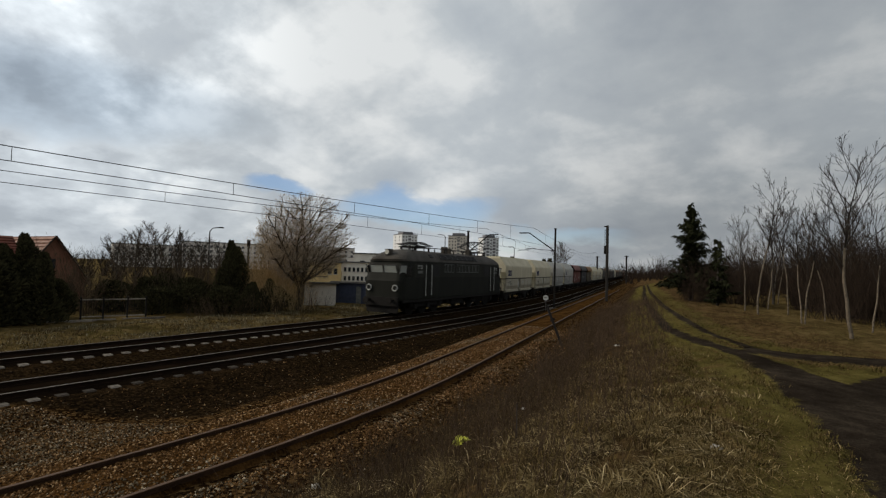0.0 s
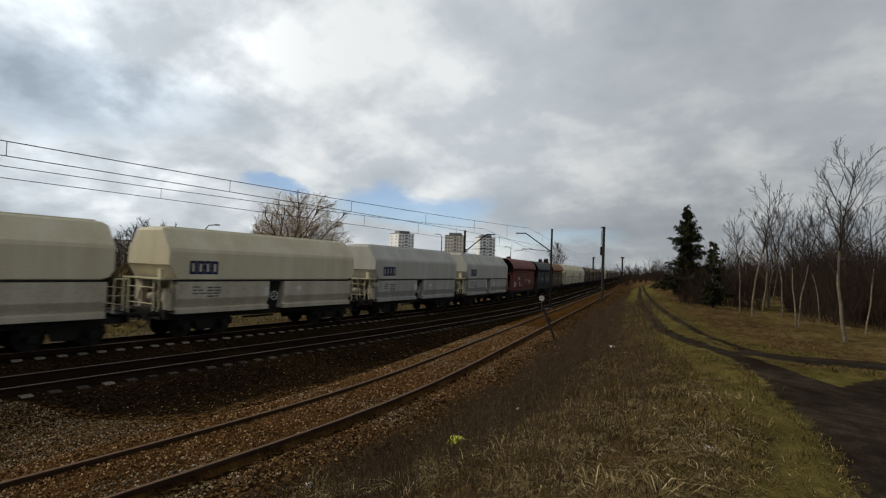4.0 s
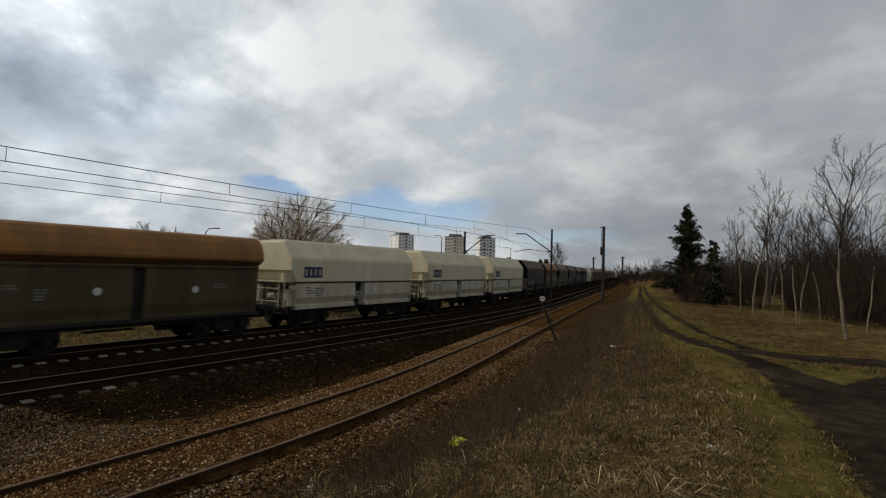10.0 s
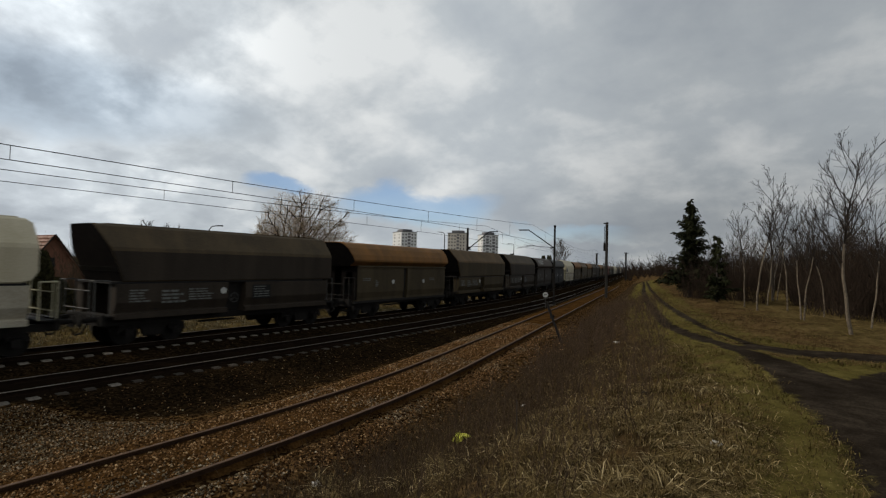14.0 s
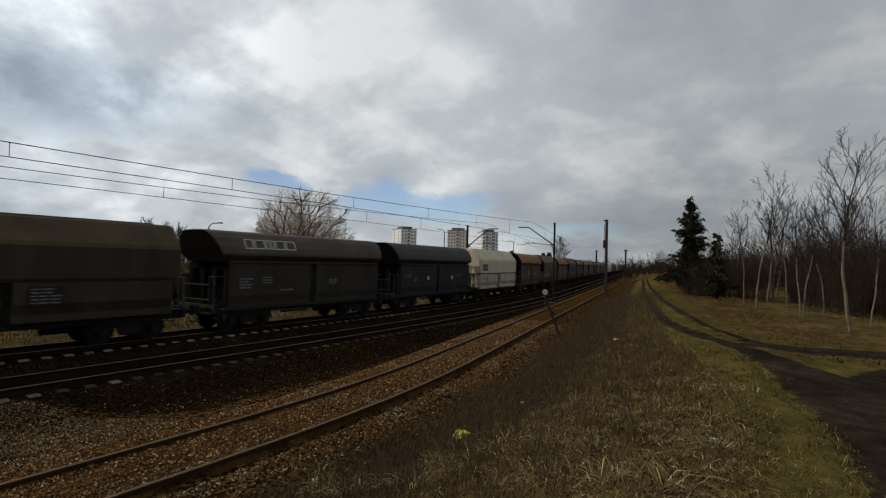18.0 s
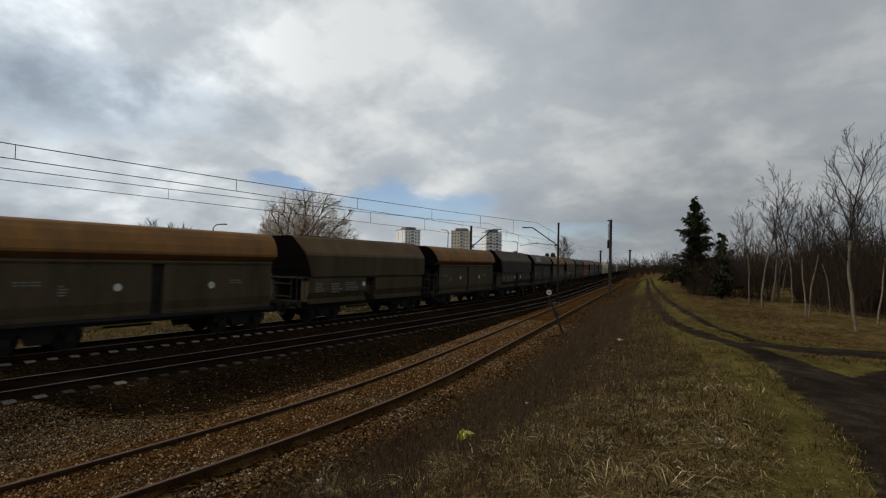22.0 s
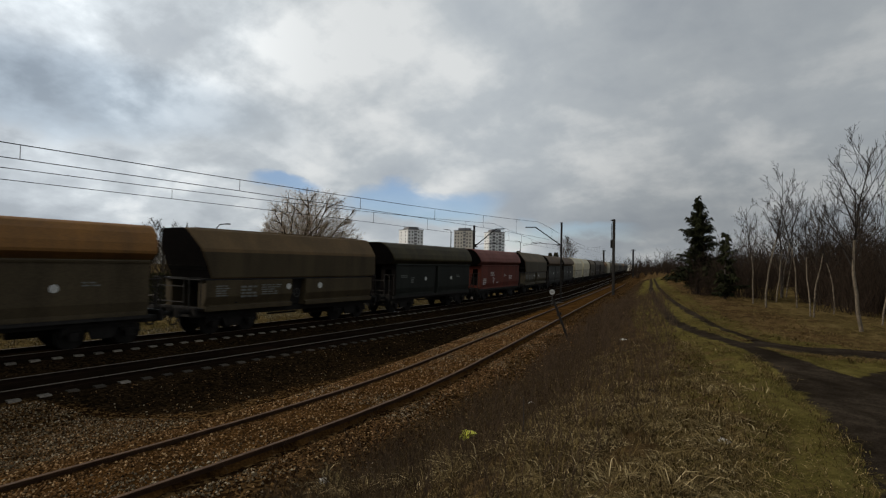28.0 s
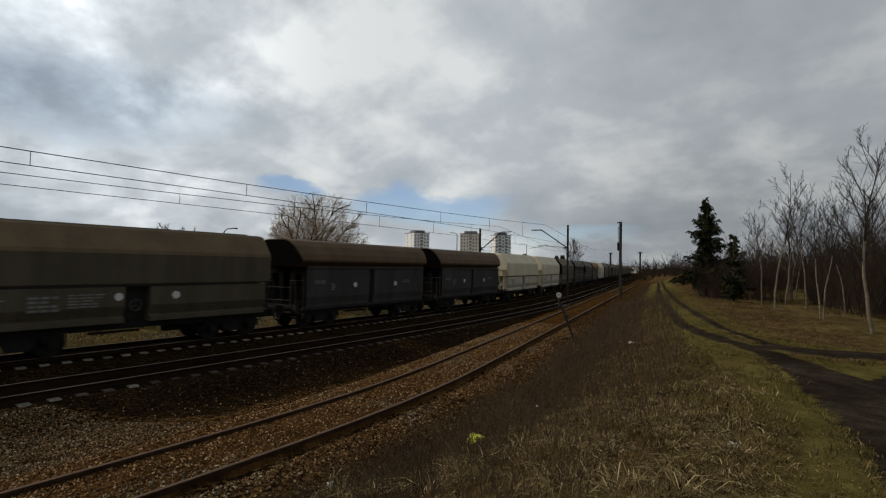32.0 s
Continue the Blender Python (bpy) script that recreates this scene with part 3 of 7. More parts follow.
def track(label, line, o, z, side_mat, top_mat, sleeper_mat, s0, s1, sink, stop=620):
    t = thing("railway_track", Matrix(), label, "railway track", "railway tracks", "structure")
    for e in (-0.753, 0.753):
        part("rail", rail_data(line, o + e, z, side_mat, top_mat, stop), t)
    strip = Mesh()
    ws, zs = ((-1.9, -1.4, -0.6, 0.0, 0.76, 0.92, 1.9), (-0.34, -0.10, -0.075, -0.06, -0.085, -0.19, -0.36)) if line is SIDE else ((-1.17, -0.98, -0.45, 0.0, 0.45, 0.98, 1.17), (-0.235, -0.135, -0.13, -0.125, -0.13, -0.135, -0.235))
    L = [q for q in S_RAIL if q <= min(stop, 300)]
    for q in L:
        m = on_line(line, q, o, z)
        strip.v += [tuple(m @ Vector((a, 0, b))) for a, b in zip(ws, zs)]
    for i in range(len(L) - 1):
        for j in range(6):
            strip.f.append((i * 7 + j, i * 7 + j + 1, i * 7 + j + 8, i * 7 + j + 7))
    part("ballast_strip", strip.data("ballast_strip", BALLAST if line is SIDE else BALLAST_DARK, smooth=True), t)
    prof = [(-1.28, -0.10), (1.28, -0.10), (1.28, 0.02), (1.22, 0.05), (0.35, 0.05), (0.25, 0.03), (-0.25, 0.03), (-0.35, 0.05), (-1.22, 0.05), (-1.28, 0.02)]
    me = shared(("sleeper", sleeper_mat.name), lambda: Mesh().prism(prof, -0.13, 0.13).data("sleeper", sleeper_mat))
    blackish = shared("dark_sleeper", lambda: Mesh().prism(prof, -0.13, 0.13).data("sleeper", DARK_CONCRETE))
    s = s0
    rs = random.Random(label)
    while s < s1:
        m = on_line(line, s, o + rs.uniform(-0.02, 0.02), z - 0.16 - 0.05 - sink)
        # darker sleepers take over beyond a set distance along each main track
        part("sleeper", me if line is SIDE or s < (30 if o == 0 else 5.5) + rs.uniform(0, 3) else blackish, t, at=m @ Matrix.Rotation(rs.uniform(-0.012, 0.012), 4, "Z"))
        s += 0.62
    return t


track("main track with shiny rails on pale concrete sleepers", MAIN, 0.0, 0.0, RUST_RAIL, RAIL_TOP, CONCRETE, -12, 130, 0.0)
track("second main track with shiny rails on concrete sleepers", MAIN, MID_GAP, -0.143, RUST_RAIL, RAIL_TOP, CONCRETE, -12, 110, 0.0)
track("rusty disused siding half buried in brown ballast", SIDE, 0.0, 0.205, BROWN_RAIL, BROWN_TOP, WOOD_OLD, -12, 70, 0.045, 95)

# ---- overhead line ----
def catenary(o, zc, label):
    t = thing("overhead_wire", Matrix(), label, "overhead wire", "overhead wires")
    M, N, D = Mesh(), Mesh(), []
    sup = [-34, 44, 104, 164, 230]
    for a, b in zip(sup, sup[1:]):
        n = 14 if a < 60 else 5
        ss = [a + (b - a) * i / n for i in range(n + 1)]
        up = [0.38 + 1.05 * (2 * (s - (a + b) / 2) / (b - a)) ** 2 for s in ss]
        P = [on_line(MAIN, s, o, zc).translation for s in ss]
        M.bar(P, 0.013, 5)
        N.bar([p + Vector((0, 0, u)) for p, u in zip(P, up)], 0.014, 5)
        if a < 100:
            k = 12
            for i in range(1, k):
                s = a + (b - a) * i / k
                u = 0.38 + 1.05 * (2 * (s - (a + b) / 2) / (b - a)) ** 2
                p = on_line(MAIN, s, o, zc).translation
                D.append((p, u))
    part("contact_wire", M.data("contact_wire", WIRE), t)
    part("messenger_wire", N.data("messenger_wire", WIRE), t)
    for p, u in D:
        part("dropper", Mesh().tube(p, p + Vector((0, 0, u)), 0.010, n=4).data("dropper", WIRE), t)


catenary(MID_GAP, 5.71, "paired overhead wires above the second main track")
catenary(0.0, 5.64, "paired overhead wires above the main track")


def mast(m, h, reach, rise, label, gr="catenary masts"):
    """A slim lattice-and-flange mast with a raked arm that reaches over the tracks."""
    t = thing("catenary_mast", m, label, "catenary mast", gr)
    base = Mesh().box((0, 0, -0.1), (0.7, 0.7, 0.9), bev=0.05)
    part("footing", base.data("footing", CONCRETE), t)
    post = Mesh()
    for e in (-0.13, 0.13):
        post.box((0, e, h / 2), (0.10, 0.035, h))
    z, k = 0.4, 0
    while z < h - 0.3:
        post.tube((0, -0.13 if k % 2 else 0.13, z), (0, 0.13 if k % 2 else -0.13, z + 0.35), 0.014, n=4)
        z += 0.35
        k += 1
    post.box((0, 0, h), (0.14, 0.32, 0.06))
    part("post", post.data("post", IRON), t)
    if reach:
        sg = 1 if reach > 0 else -1
        part("arm", Mesh().bar([(0, 0, h - 0.25 - rise), (reach * 0.72, 0, h - 0.35), (reach, 0, h - 0.35)], 0.05, 6).data("arm", IRON), t)
        part("stay", Mesh().bar([(0, 0, h - 1.9), (reach * 0.8, 0, h - 1.7)], 0.022, 5).data("stay", IRON), t)
        part("steady_arm", Mesh().bar([(reach * 0.55, 0, h - 1.7), (reach * 1.05, 0, h - 1.95)], 0.02, 5).data("steady_arm", IRON), t)
        for kx, kz in ((0.12 * sg, h - 1.9), (0.12 * sg, h - 0.5 - rise * 0.85)):
            ins = Mesh()
            for i in range(5):
                ins.tube((kx + sg * 0.06 * i, 0, kz), (kx + sg * (0.06 * i + 0.025), 0, kz), 0.075, 0.045, n=8)
            part("insulator", ins.data("insulator", IRON), t, "ribbed brown insulator")
    return t


mast(Matrix.Translation((-16.6, 42.7, -0.3)) @ Matrix.Rotation(0.15, 4, "Z"), 7.15, -3.2, 1.7, "dark steel catenary mast with arm over the tracks")
mast(Matrix.Translation((-26.8, 45.2, -0.5)) @ Matrix.Rotation(0.15, 4, "Z"), 7.5, 3.2, 1.9, "dark steel catenary mast behind the main track")

# ---- the train ----
def paint(name, base, dirt, k=0.16):
    return mat(name, base, 0.62, second=dirt, scale=1.3, fine=18, bump=0.05, streak=True, contrast=k * 0.85, depth=0.01, spec=0.10)


# colours of the wagons: top, side, end
SCHEMES = {
    "cream white": (paint("cream_paint", (0.62, 0.565, 0.42), (0.48, 0.425, 0.295)), paint("grimy_cream_paint", (0.50, 0.46, 0.365), (0.31, 0.275, 0.205)), paint("cream_end_paint", (0.60, 0.56, 0.38), (0.36, 0.33, 0.22))),
    "pale grey": (paint("pale_grey_paint", (0.47, 0.46, 0.42), (0.35, 0.335, 0.295)), paint("grimy_grey_paint", (0.40, 0.395, 0.37), (0.25, 0.24, 0.22)), paint("yellowed_end_paint", (0.60, 0.56, 0.38), (0.36, 0.33, 0.22))),
    "dark red": (paint("faded_red_paint", (0.215, 0.083, 0.066), (0.14, 0.055, 0.044)), paint("red_paint", (0.145, 0.037, 0.025), (0.082, 0.025, 0.018)), paint("red_end_paint", (0.034, 0.013, 0.009), (0.016, 0.008, 0.006))),
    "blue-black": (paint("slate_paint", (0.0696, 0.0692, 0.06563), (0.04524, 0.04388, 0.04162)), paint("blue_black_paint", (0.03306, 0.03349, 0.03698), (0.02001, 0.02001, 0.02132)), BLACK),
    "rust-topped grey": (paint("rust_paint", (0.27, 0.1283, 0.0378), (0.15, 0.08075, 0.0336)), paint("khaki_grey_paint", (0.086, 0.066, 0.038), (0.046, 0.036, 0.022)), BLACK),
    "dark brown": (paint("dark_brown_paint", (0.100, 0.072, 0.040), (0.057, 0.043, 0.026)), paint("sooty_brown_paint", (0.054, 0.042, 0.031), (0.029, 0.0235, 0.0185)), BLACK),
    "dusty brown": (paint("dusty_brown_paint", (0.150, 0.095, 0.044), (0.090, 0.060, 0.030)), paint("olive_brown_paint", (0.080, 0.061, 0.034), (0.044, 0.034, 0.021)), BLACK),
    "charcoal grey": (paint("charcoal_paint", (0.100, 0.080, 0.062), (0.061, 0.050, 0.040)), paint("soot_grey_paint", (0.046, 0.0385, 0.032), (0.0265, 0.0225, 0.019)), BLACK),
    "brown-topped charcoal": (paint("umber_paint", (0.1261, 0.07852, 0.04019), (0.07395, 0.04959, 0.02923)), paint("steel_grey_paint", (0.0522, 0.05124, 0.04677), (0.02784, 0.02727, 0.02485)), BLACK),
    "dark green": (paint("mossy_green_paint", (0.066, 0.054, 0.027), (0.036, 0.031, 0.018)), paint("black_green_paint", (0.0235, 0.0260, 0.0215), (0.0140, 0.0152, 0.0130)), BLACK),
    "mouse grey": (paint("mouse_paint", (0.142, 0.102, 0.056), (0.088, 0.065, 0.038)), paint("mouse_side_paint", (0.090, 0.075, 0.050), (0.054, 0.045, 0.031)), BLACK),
}
# shade under the overhanging wagon ends, put into a near-black colour
END_SHADE = mat("shade_black_end", (0.012, 0.010, 0.009), 0.95, second=(0.006, 0.005, 0.005), scale=3, fine=25, spec=0.02)
CHUTE_DARK = mat("dark_steel", (0.030, 0.027, 0.024), 0.8, second=(0.014, 0.013, 0.012), scale=3, fine=25)


mat("weathered_iron", (0.036, 0.032, 0.028), 0.8, second=(0.018, 0.016, 0.014), scale=4, fine=30)


def wheel_data():
    M = Mesh()
    M.tube((-0.80, 0, 0), (-0.66, 0, 0), 0.46, n=20).tube((-0.68, 0, 0), (-0.64, 0, 0), 0.49, n=20)
    M.tube((0.66, 0, 0), (0.80, 0, 0), 0.46, n=20).tube((0.64, 0, 0), (0.68, 0, 0), 0.49, n=20)
    M.tube((-0.95, 0, 0), (0.95, 0, 0), 0.085, n=8)
    return M.data("wheelset", IRON)


def bogie_data():
    M = Mesh()
    for sx in (-0.98, 0.98):
        M.prism([(-1.3, 0.42), (-1.12, 0.60), (-0.5, 0.66), (-0.35, 0.30), (0.35, 0.30), (0.5, 0.66), (1.12, 0.60), (1.3, 0.42), (1.25, 0.74), (0.6, 0.80), (-0.6, 0.80), (-1.25, 0.74)], sx - 0.06, sx + 0.06, "x")
        for yy in (-0.9, 0.9):
            M.box((sx * 1.07, yy, 0.46), (0.16, 0.30, 0.28), bev=0.04)
            M.tube((sx * 1.04, yy - 0.22, 0.52), (sx * 1.04, yy - 0.22, 0.72), 0.06, n=8).tube((sx * 1.04, yy + 0.22, 0.52), (sx * 1.04, yy + 0.22, 0.72), 0.06, n=8)
    M.box((0, 0, 0.62), (1.9, 0.4, 0.25))
    return M.data("bogie", IRON)


def buffer_data():
    return Mesh().tube((0, 0, 0), (0, -0.38, 0), 0.10, n=10).tube((0, -0.38, 0), (0, -0.50, 0), 0.065, n=8).tube((0, -0.50, 0), (0, -0.54, 0), 0.23, 0.21, n=14).data("buffer", IRON)


def gear(t, bogies=(-3.75, 3.75)):
    for y in bogies:
        b = part("bogie", shared("bogie", bogie_data), t, at=Matrix.Translation((0, y, 0)))
        for e in (-0.9, 0.9):
            part("wheelset", shared("wheelset", wheel_data), b, at=Matrix.Translation((0, e, 0.46)))
    for sx in (-0.875, 0.875):
        part("buffer", shared("buffer", buffer_data), t, at=Matrix.Translation((sx, -5.73, 1.02)))
        part("buffer", shared("buffer", buffer_data), t, at=Matrix.Translation((sx, 5.73, 1.02)) @ Matrix.Rotation(math.pi, 4, "Z"))

    def frame_mesh():
        M = Mesh()
        for sx in (-1.05, 1.05):
            M.box((sx, 0, 0.90), (0.12, 11.3, 0.26))
        for y in (-5.66, 5.66):
            M.box((0, y, 1.0), (2.6, 0.14, 0.40))
        M.box((0, 0, 0.92), (0.5, 11.2, 0.3))
        M.tube((0.2, 1.2, 0.62), (0.2, 2.4, 0.62), 0.2, n=10)
        M.box((0.85, -0.9, 0.66), (0.12, 1.7, 0.08)).box((-0.85, 0.6, 0.66), (0.12, 1.7, 0.08))
        return M.data("underframe", IRON)
    part("underframe", shared("underframe", frame_mesh), t)

    def hook():
        return Mesh().bar([(0, -5.75, 1.0), (0, -6.1, 0.95), (0, -6.22, 0.75)], 0.045, 6).data("coupling", IRON)

    def hose():
        M = Mesh().bar([(0.35, -5.75, 0.85), (0.37, -5.95, 0.5), (0.36, -6.15, 0.48), (0.3, -6.25, 0.7)], 0.03, 6)
        return M.data("brake_hose", BLACK)
    for turn in (0, math.pi):
        part("coupling", shared("hook", hook), t, at=Matrix.Rotation(turn, 4, "Z"))
        part("brake_hose", shared("hose", hose), t, at=Matrix.Rotation(turn, 4, "Z"))


def text_bars(M, x, y, z, w, rows, h=0.055, gap=0.10, seed=0, words=True):
    """Rows of unreadable small writing, as plain bars."""
    rs = random.Random(seed)
    for r in range(rows):
        yy, end = y, y + w * rs.uniform(0.7, 1.0)
        while yy < end:
            k = rs.uniform(0.12, 0.34) if words else end - yy
            M.box((x, yy + k / 2, z - r * gap), (0.006, k, h))
            yy += k + 0.06
    return M


def ring_data(material, r=0.24):
    M = Mesh()
    for i in range(16):
        a, b = 2 * math.pi * i / 16, 2 * math.pi * (i + 1) / 16
        M.tube((0, r * math.cos(a), r * math.sin(a)), (0, r * math.cos(b), r * math.sin(b)), 0.022, n=5)
    for i in range(3):
        a = 2 * math.pi * i / 3 + math.pi / 2
        M.tube((0, 0, 0), (0, r * math.cos(a), r * math.sin(a)), 0.018, n=5)
    return M.data("handwheel", material)


def end_railing(t, y, material_name):
    """A bent handrail at each corner of an end platform, with bars between them."""
    s = -1 if y < 0 else 1
    metal = MATS[material_name]
    for sx in (-1.28, 1.28):
        def loop():
            M = Mesh().bar([(sx, y - s * 0.5, 1.15), (sx, y - s * 0.5, 2.40), (sx, y, 2.40), (sx * 0.72, y, 2.40), (sx * 0.72, y, 1.15)], 0.025, 5)
            return M.bar([(sx, y, 2.40), (sx, y, 1.15)], 0.025, 5).data("handrail", metal)
        part("handrail", shared(("handrail", material_name, y, sx), loop), t)
    for z in (1.42, 2.05):
        part("cross_bar", shared(("cross_bar", material_name, y, z), lambda: Mesh().bar([(-0.92, y, z), (0.92, y, z)], 0.022, 5).data("cross_bar", metal)), t)


def brake_gear():
    """Pipes, levers and a small tank under the raked end of a pale wagon."""
    M = Mesh().tube((-0.5, -5.25, 1.62), (0.35, -5.25, 1.62), 0.17, n=12)
    r = random.Random(6)
    for i in range(7):
        x = -1.0 + i * 0.32
        M.bar([(x, -5.55, 1.2), (x + r.uniform(-0.2, 0.2), -5.5, r.uniform(1.5, 1.9)), (x + r.uniform(-0.25, 0.25), -5.35, r.uniform(1.9, 2.3))], 0.03, 5)
    M.box((0.95, -5.5, 1.75), (0.28, 0.2, 0.5), bev=0.03).box((1.2, -5.55, 1.45), (0.12, 0.3, 0.7), bev=0.02)
    return M.data("brake_gear", SCHEMES["cream white"][1])


def hollow(w, h, k, material):
    """A letter as a plain hollow block."""
    M = Mesh()
    for dy, dz, sy, sz in ((0, h / 2, w, k), (0, -h / 2, w, k), (-w / 2, 0, k, h + k), (w / 2, 0, k, h + k)):
        M.box((0, dy, dz), (0.008, sy, sz))
    return M.data("letter_block", material)


def wagon_flat(n, scheme, lettered, seed):
    """Hopper wagon with a straight upper bin and two side boxes."""
    top, side, end = SCHEMES[scheme]
    pale = scheme in ("cream white", "pale grey")
    label = "%s hopper wagon, flat side boxes, %s" % (scheme, "navy lettering" if lettered else "small markings")
    t = thing("hopper_wagon", Matrix(), label, "freight wagon", "wagons of the train")

    half = [(1.44, 2.36), (1.5, 2.41), (1.5, 3.48), (1.462, 3.62), (0.91, 4.38), (0.80, 4.45)]

    def hoop(y, zb=2.36, zt=4.45, k=1.0, rake=0.0):
        """One hoop of the bin; zb, zt: where its foot and its top are cut, rake: how far the foot stands back."""
        pts = [(x * k, y + rake * (4.45 - z), min(max(z, zb), zt)) for x, z in half]
        return pts + [(-x, yy, z) for x, yy, z in reversed(pts)]

    def bin_mesh():
        tail = [hoop(4.55), hoop(4.84, 2.48, 4.43), hoop(5.0, 2.72, 4.30, 0.985)] if pale else [hoop(4.9), hoop(5.24, 2.42, 4.44), hoop(5.32, 2.55, 4.40, 0.99)]
        if pale:
            M = Mesh().loft([hoop(-5.74, 2.96, 4.32, 0.975), hoop(-5.68, 2.92, 4.43), hoop(-5.40)] + tail)
        else:
            M = Mesh().loft([hoop(-5.94, rake=0.40, k=0.985), hoop(-5.88, rake=0.40)] + tail)
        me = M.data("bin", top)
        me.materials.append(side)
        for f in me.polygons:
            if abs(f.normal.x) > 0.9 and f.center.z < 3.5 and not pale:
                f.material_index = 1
        return me
    b = part("bin", shared(("bin", scheme), bin_mesh), t)
    if not pale:
        # plate coloured near-black to carry the shade of the raked end
        part("end_plate", shared("flat_end", lambda: Mesh().loft([hoop(-5.96, k=0.95, rake=0.40), hoop(-5.92, k=0.95, rake=0.40)]).data("end_plate", END_SHADE)), t, "raked end plate with shade put into its black")
    part("roof_hatch", shared(("hatch", scheme), lambda: Mesh().box((0, -0.35, 4.47), (1.35, 10.0, 0.05)).data("roof_hatch", top)), b)
    part("seam", shared("seam", lambda: Mesh().box((0, -0.36, 2.335), (2.9, 10.2, 0.07)).data("seam", BLACK)), t)
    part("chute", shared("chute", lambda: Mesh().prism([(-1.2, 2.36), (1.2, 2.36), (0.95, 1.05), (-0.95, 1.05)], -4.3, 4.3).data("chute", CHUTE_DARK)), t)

    def slope():
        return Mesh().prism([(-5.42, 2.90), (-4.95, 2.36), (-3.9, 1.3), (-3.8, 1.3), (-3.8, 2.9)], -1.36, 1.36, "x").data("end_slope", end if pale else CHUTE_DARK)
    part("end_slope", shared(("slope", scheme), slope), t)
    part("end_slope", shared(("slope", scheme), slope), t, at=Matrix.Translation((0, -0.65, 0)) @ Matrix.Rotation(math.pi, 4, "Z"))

    def box_mesh(y0, y1):
        prof = [(0.95, 2.30), (1.43, 2.30), (1.47, 2.27), (1.47, 1.62), (1.455, 1.57), (1.32, 1.27), (1.32, 1.23), (1.455, 1.20), (1.455, 1.02), (0.95, 1.02)]
        return Mesh().prism(prof, y0, y1).data("side_box", side)
    for a, c in ((-5.36, -0.84), (0.05, 4.80 if pale else 5.05)):
        part("side_box", shared(("box", scheme, a), lambda: box_mesh(a, c)), t)
        part("side_box", shared(("boxr", scheme, a), lambda: box_mesh(-c, -a)), t, at=Matrix.Rotation(math.pi, 4, "Z"))
    gear(t)
    rail_mat = "cream_end_paint" if pale else ("grey_marking" if seed in (10, 13) else "weathered_iron")
    for y in (-5.98, 5.62):
        end_railing(t, y, rail_mat)
    if pale:
        part("end_step", shared("end_step", lambda: Mesh().box((0.2, -5.80, 2.40), (2.3, 0.42, 0.05)).box((0.95, -5.74, 2.60), (0.22, 0.16, 0.38), bev=0.03).data("end_step", SCHEMES["cream white"][2])), t, "cream step board below the bin")
        part("brake_gear", shared("brake_gear", brake_gear), t, "pale pipes and brake gear on the end platform")
    part("platform", shared("platform_f", lambda: Mesh().box((0, -5.45, 1.13), (2.7, 0.6, 0.05)).data("platform", IRON)), t)
    part("platform", shared("platform_r", lambda: Mesh().box((0, 5.45, 1.13), (2.7, 0.6, 0.05)).data("platform", IRON)), t)
    part("handwheel", shared(("hand", pale), lambda: ring_data(WHITE_MARK if pale else GALV, 0.20)), t, at=Matrix.Translation((1.30, -0.40, 1.62)))
    if lettered:
        for i in range(4):
            part("letter_block", shared("logo_block", lambda: hollow(0.20, 0.44, 0.11, NAVY_MARK)), b, "navy blue block letter" if i == 0 else "", at=Matrix.Translation((1.503, -4.74 + i * 0.325, 2.87)))
    ink = GREY_MARK if pale else PALE_MARK
    k = seed % 3

    for i, (y, z, w, rows, h, gap) in enumerate(((-4.7, 2.08, 0.40, 3, 0.05, 0.13), (-4.05, 2.05, 0.55, 4, 0.06, 0.12)) if pale else ((-4.9, 2.05, 0.55, 5, 0.055, 0.10), (-3.7, 2.0, 0.75, 4, 0.08, 0.14), (-2.6, 2.05, 1.0, 5, 0.05, 0.10))):
        part("marking", shared(("marks", pale, k, i), lambda: text_bars(Mesh(), 1.473, y, z, w, rows, h, gap, seed=k + 4 * i).data("marking", ink)), t, "small unreadable stencilled writing")

    def disc():
        return Mesh().tube((1.468, 1.0, 1.95), (1.476, 1.0, 1.95), 0.15, n=16).data("disc", WHITE_MARK)

    def disc2():
        return Mesh().tube((1.468, -1.05, 1.95), (1.476, -1.05, 1.95), 0.14, n=16).data("disc", WHITE_MARK)

    def label_plate():
        return Mesh().box((1.473, 0.9, 1.85), (0.006, 1.0, 0.62)).data("label_plate", BLACK)
    if pale:
        part("disc", shared("disc_a", disc), t, "pale round marking")
        part("label_plate", shared("plate_a", lambda: Mesh().box((1.473, -1.0, 1.85), (0.006, 0.24, 0.4)).data("label_plate", WHITE_MARK)), t)
    else:
        part("disc", shared("disc_b", disc2), t, "white round marking")
        if k == 1:
            p = part("label_plate", shared("plate_b", label_plate), t, "dark marking plate")
            part("marking", shared("plate_text", lambda: text_bars(Mesh(), 1.478, 0.5, 2.08, 0.75, 5, 0.045, 0.11, seed=44).data("marking", PALE_MARK)), p)
        if k == 2:
            part("disc", shared("disc_c", disc), t, "white round marking")
    return t


def mirrored(me):
    """The same mesh turned over to the other side."""
    out = me.copy()
    out.transform(Matrix.Diagonal((-1, 1, 1, 1)))
    out.flip_normals()
    return out


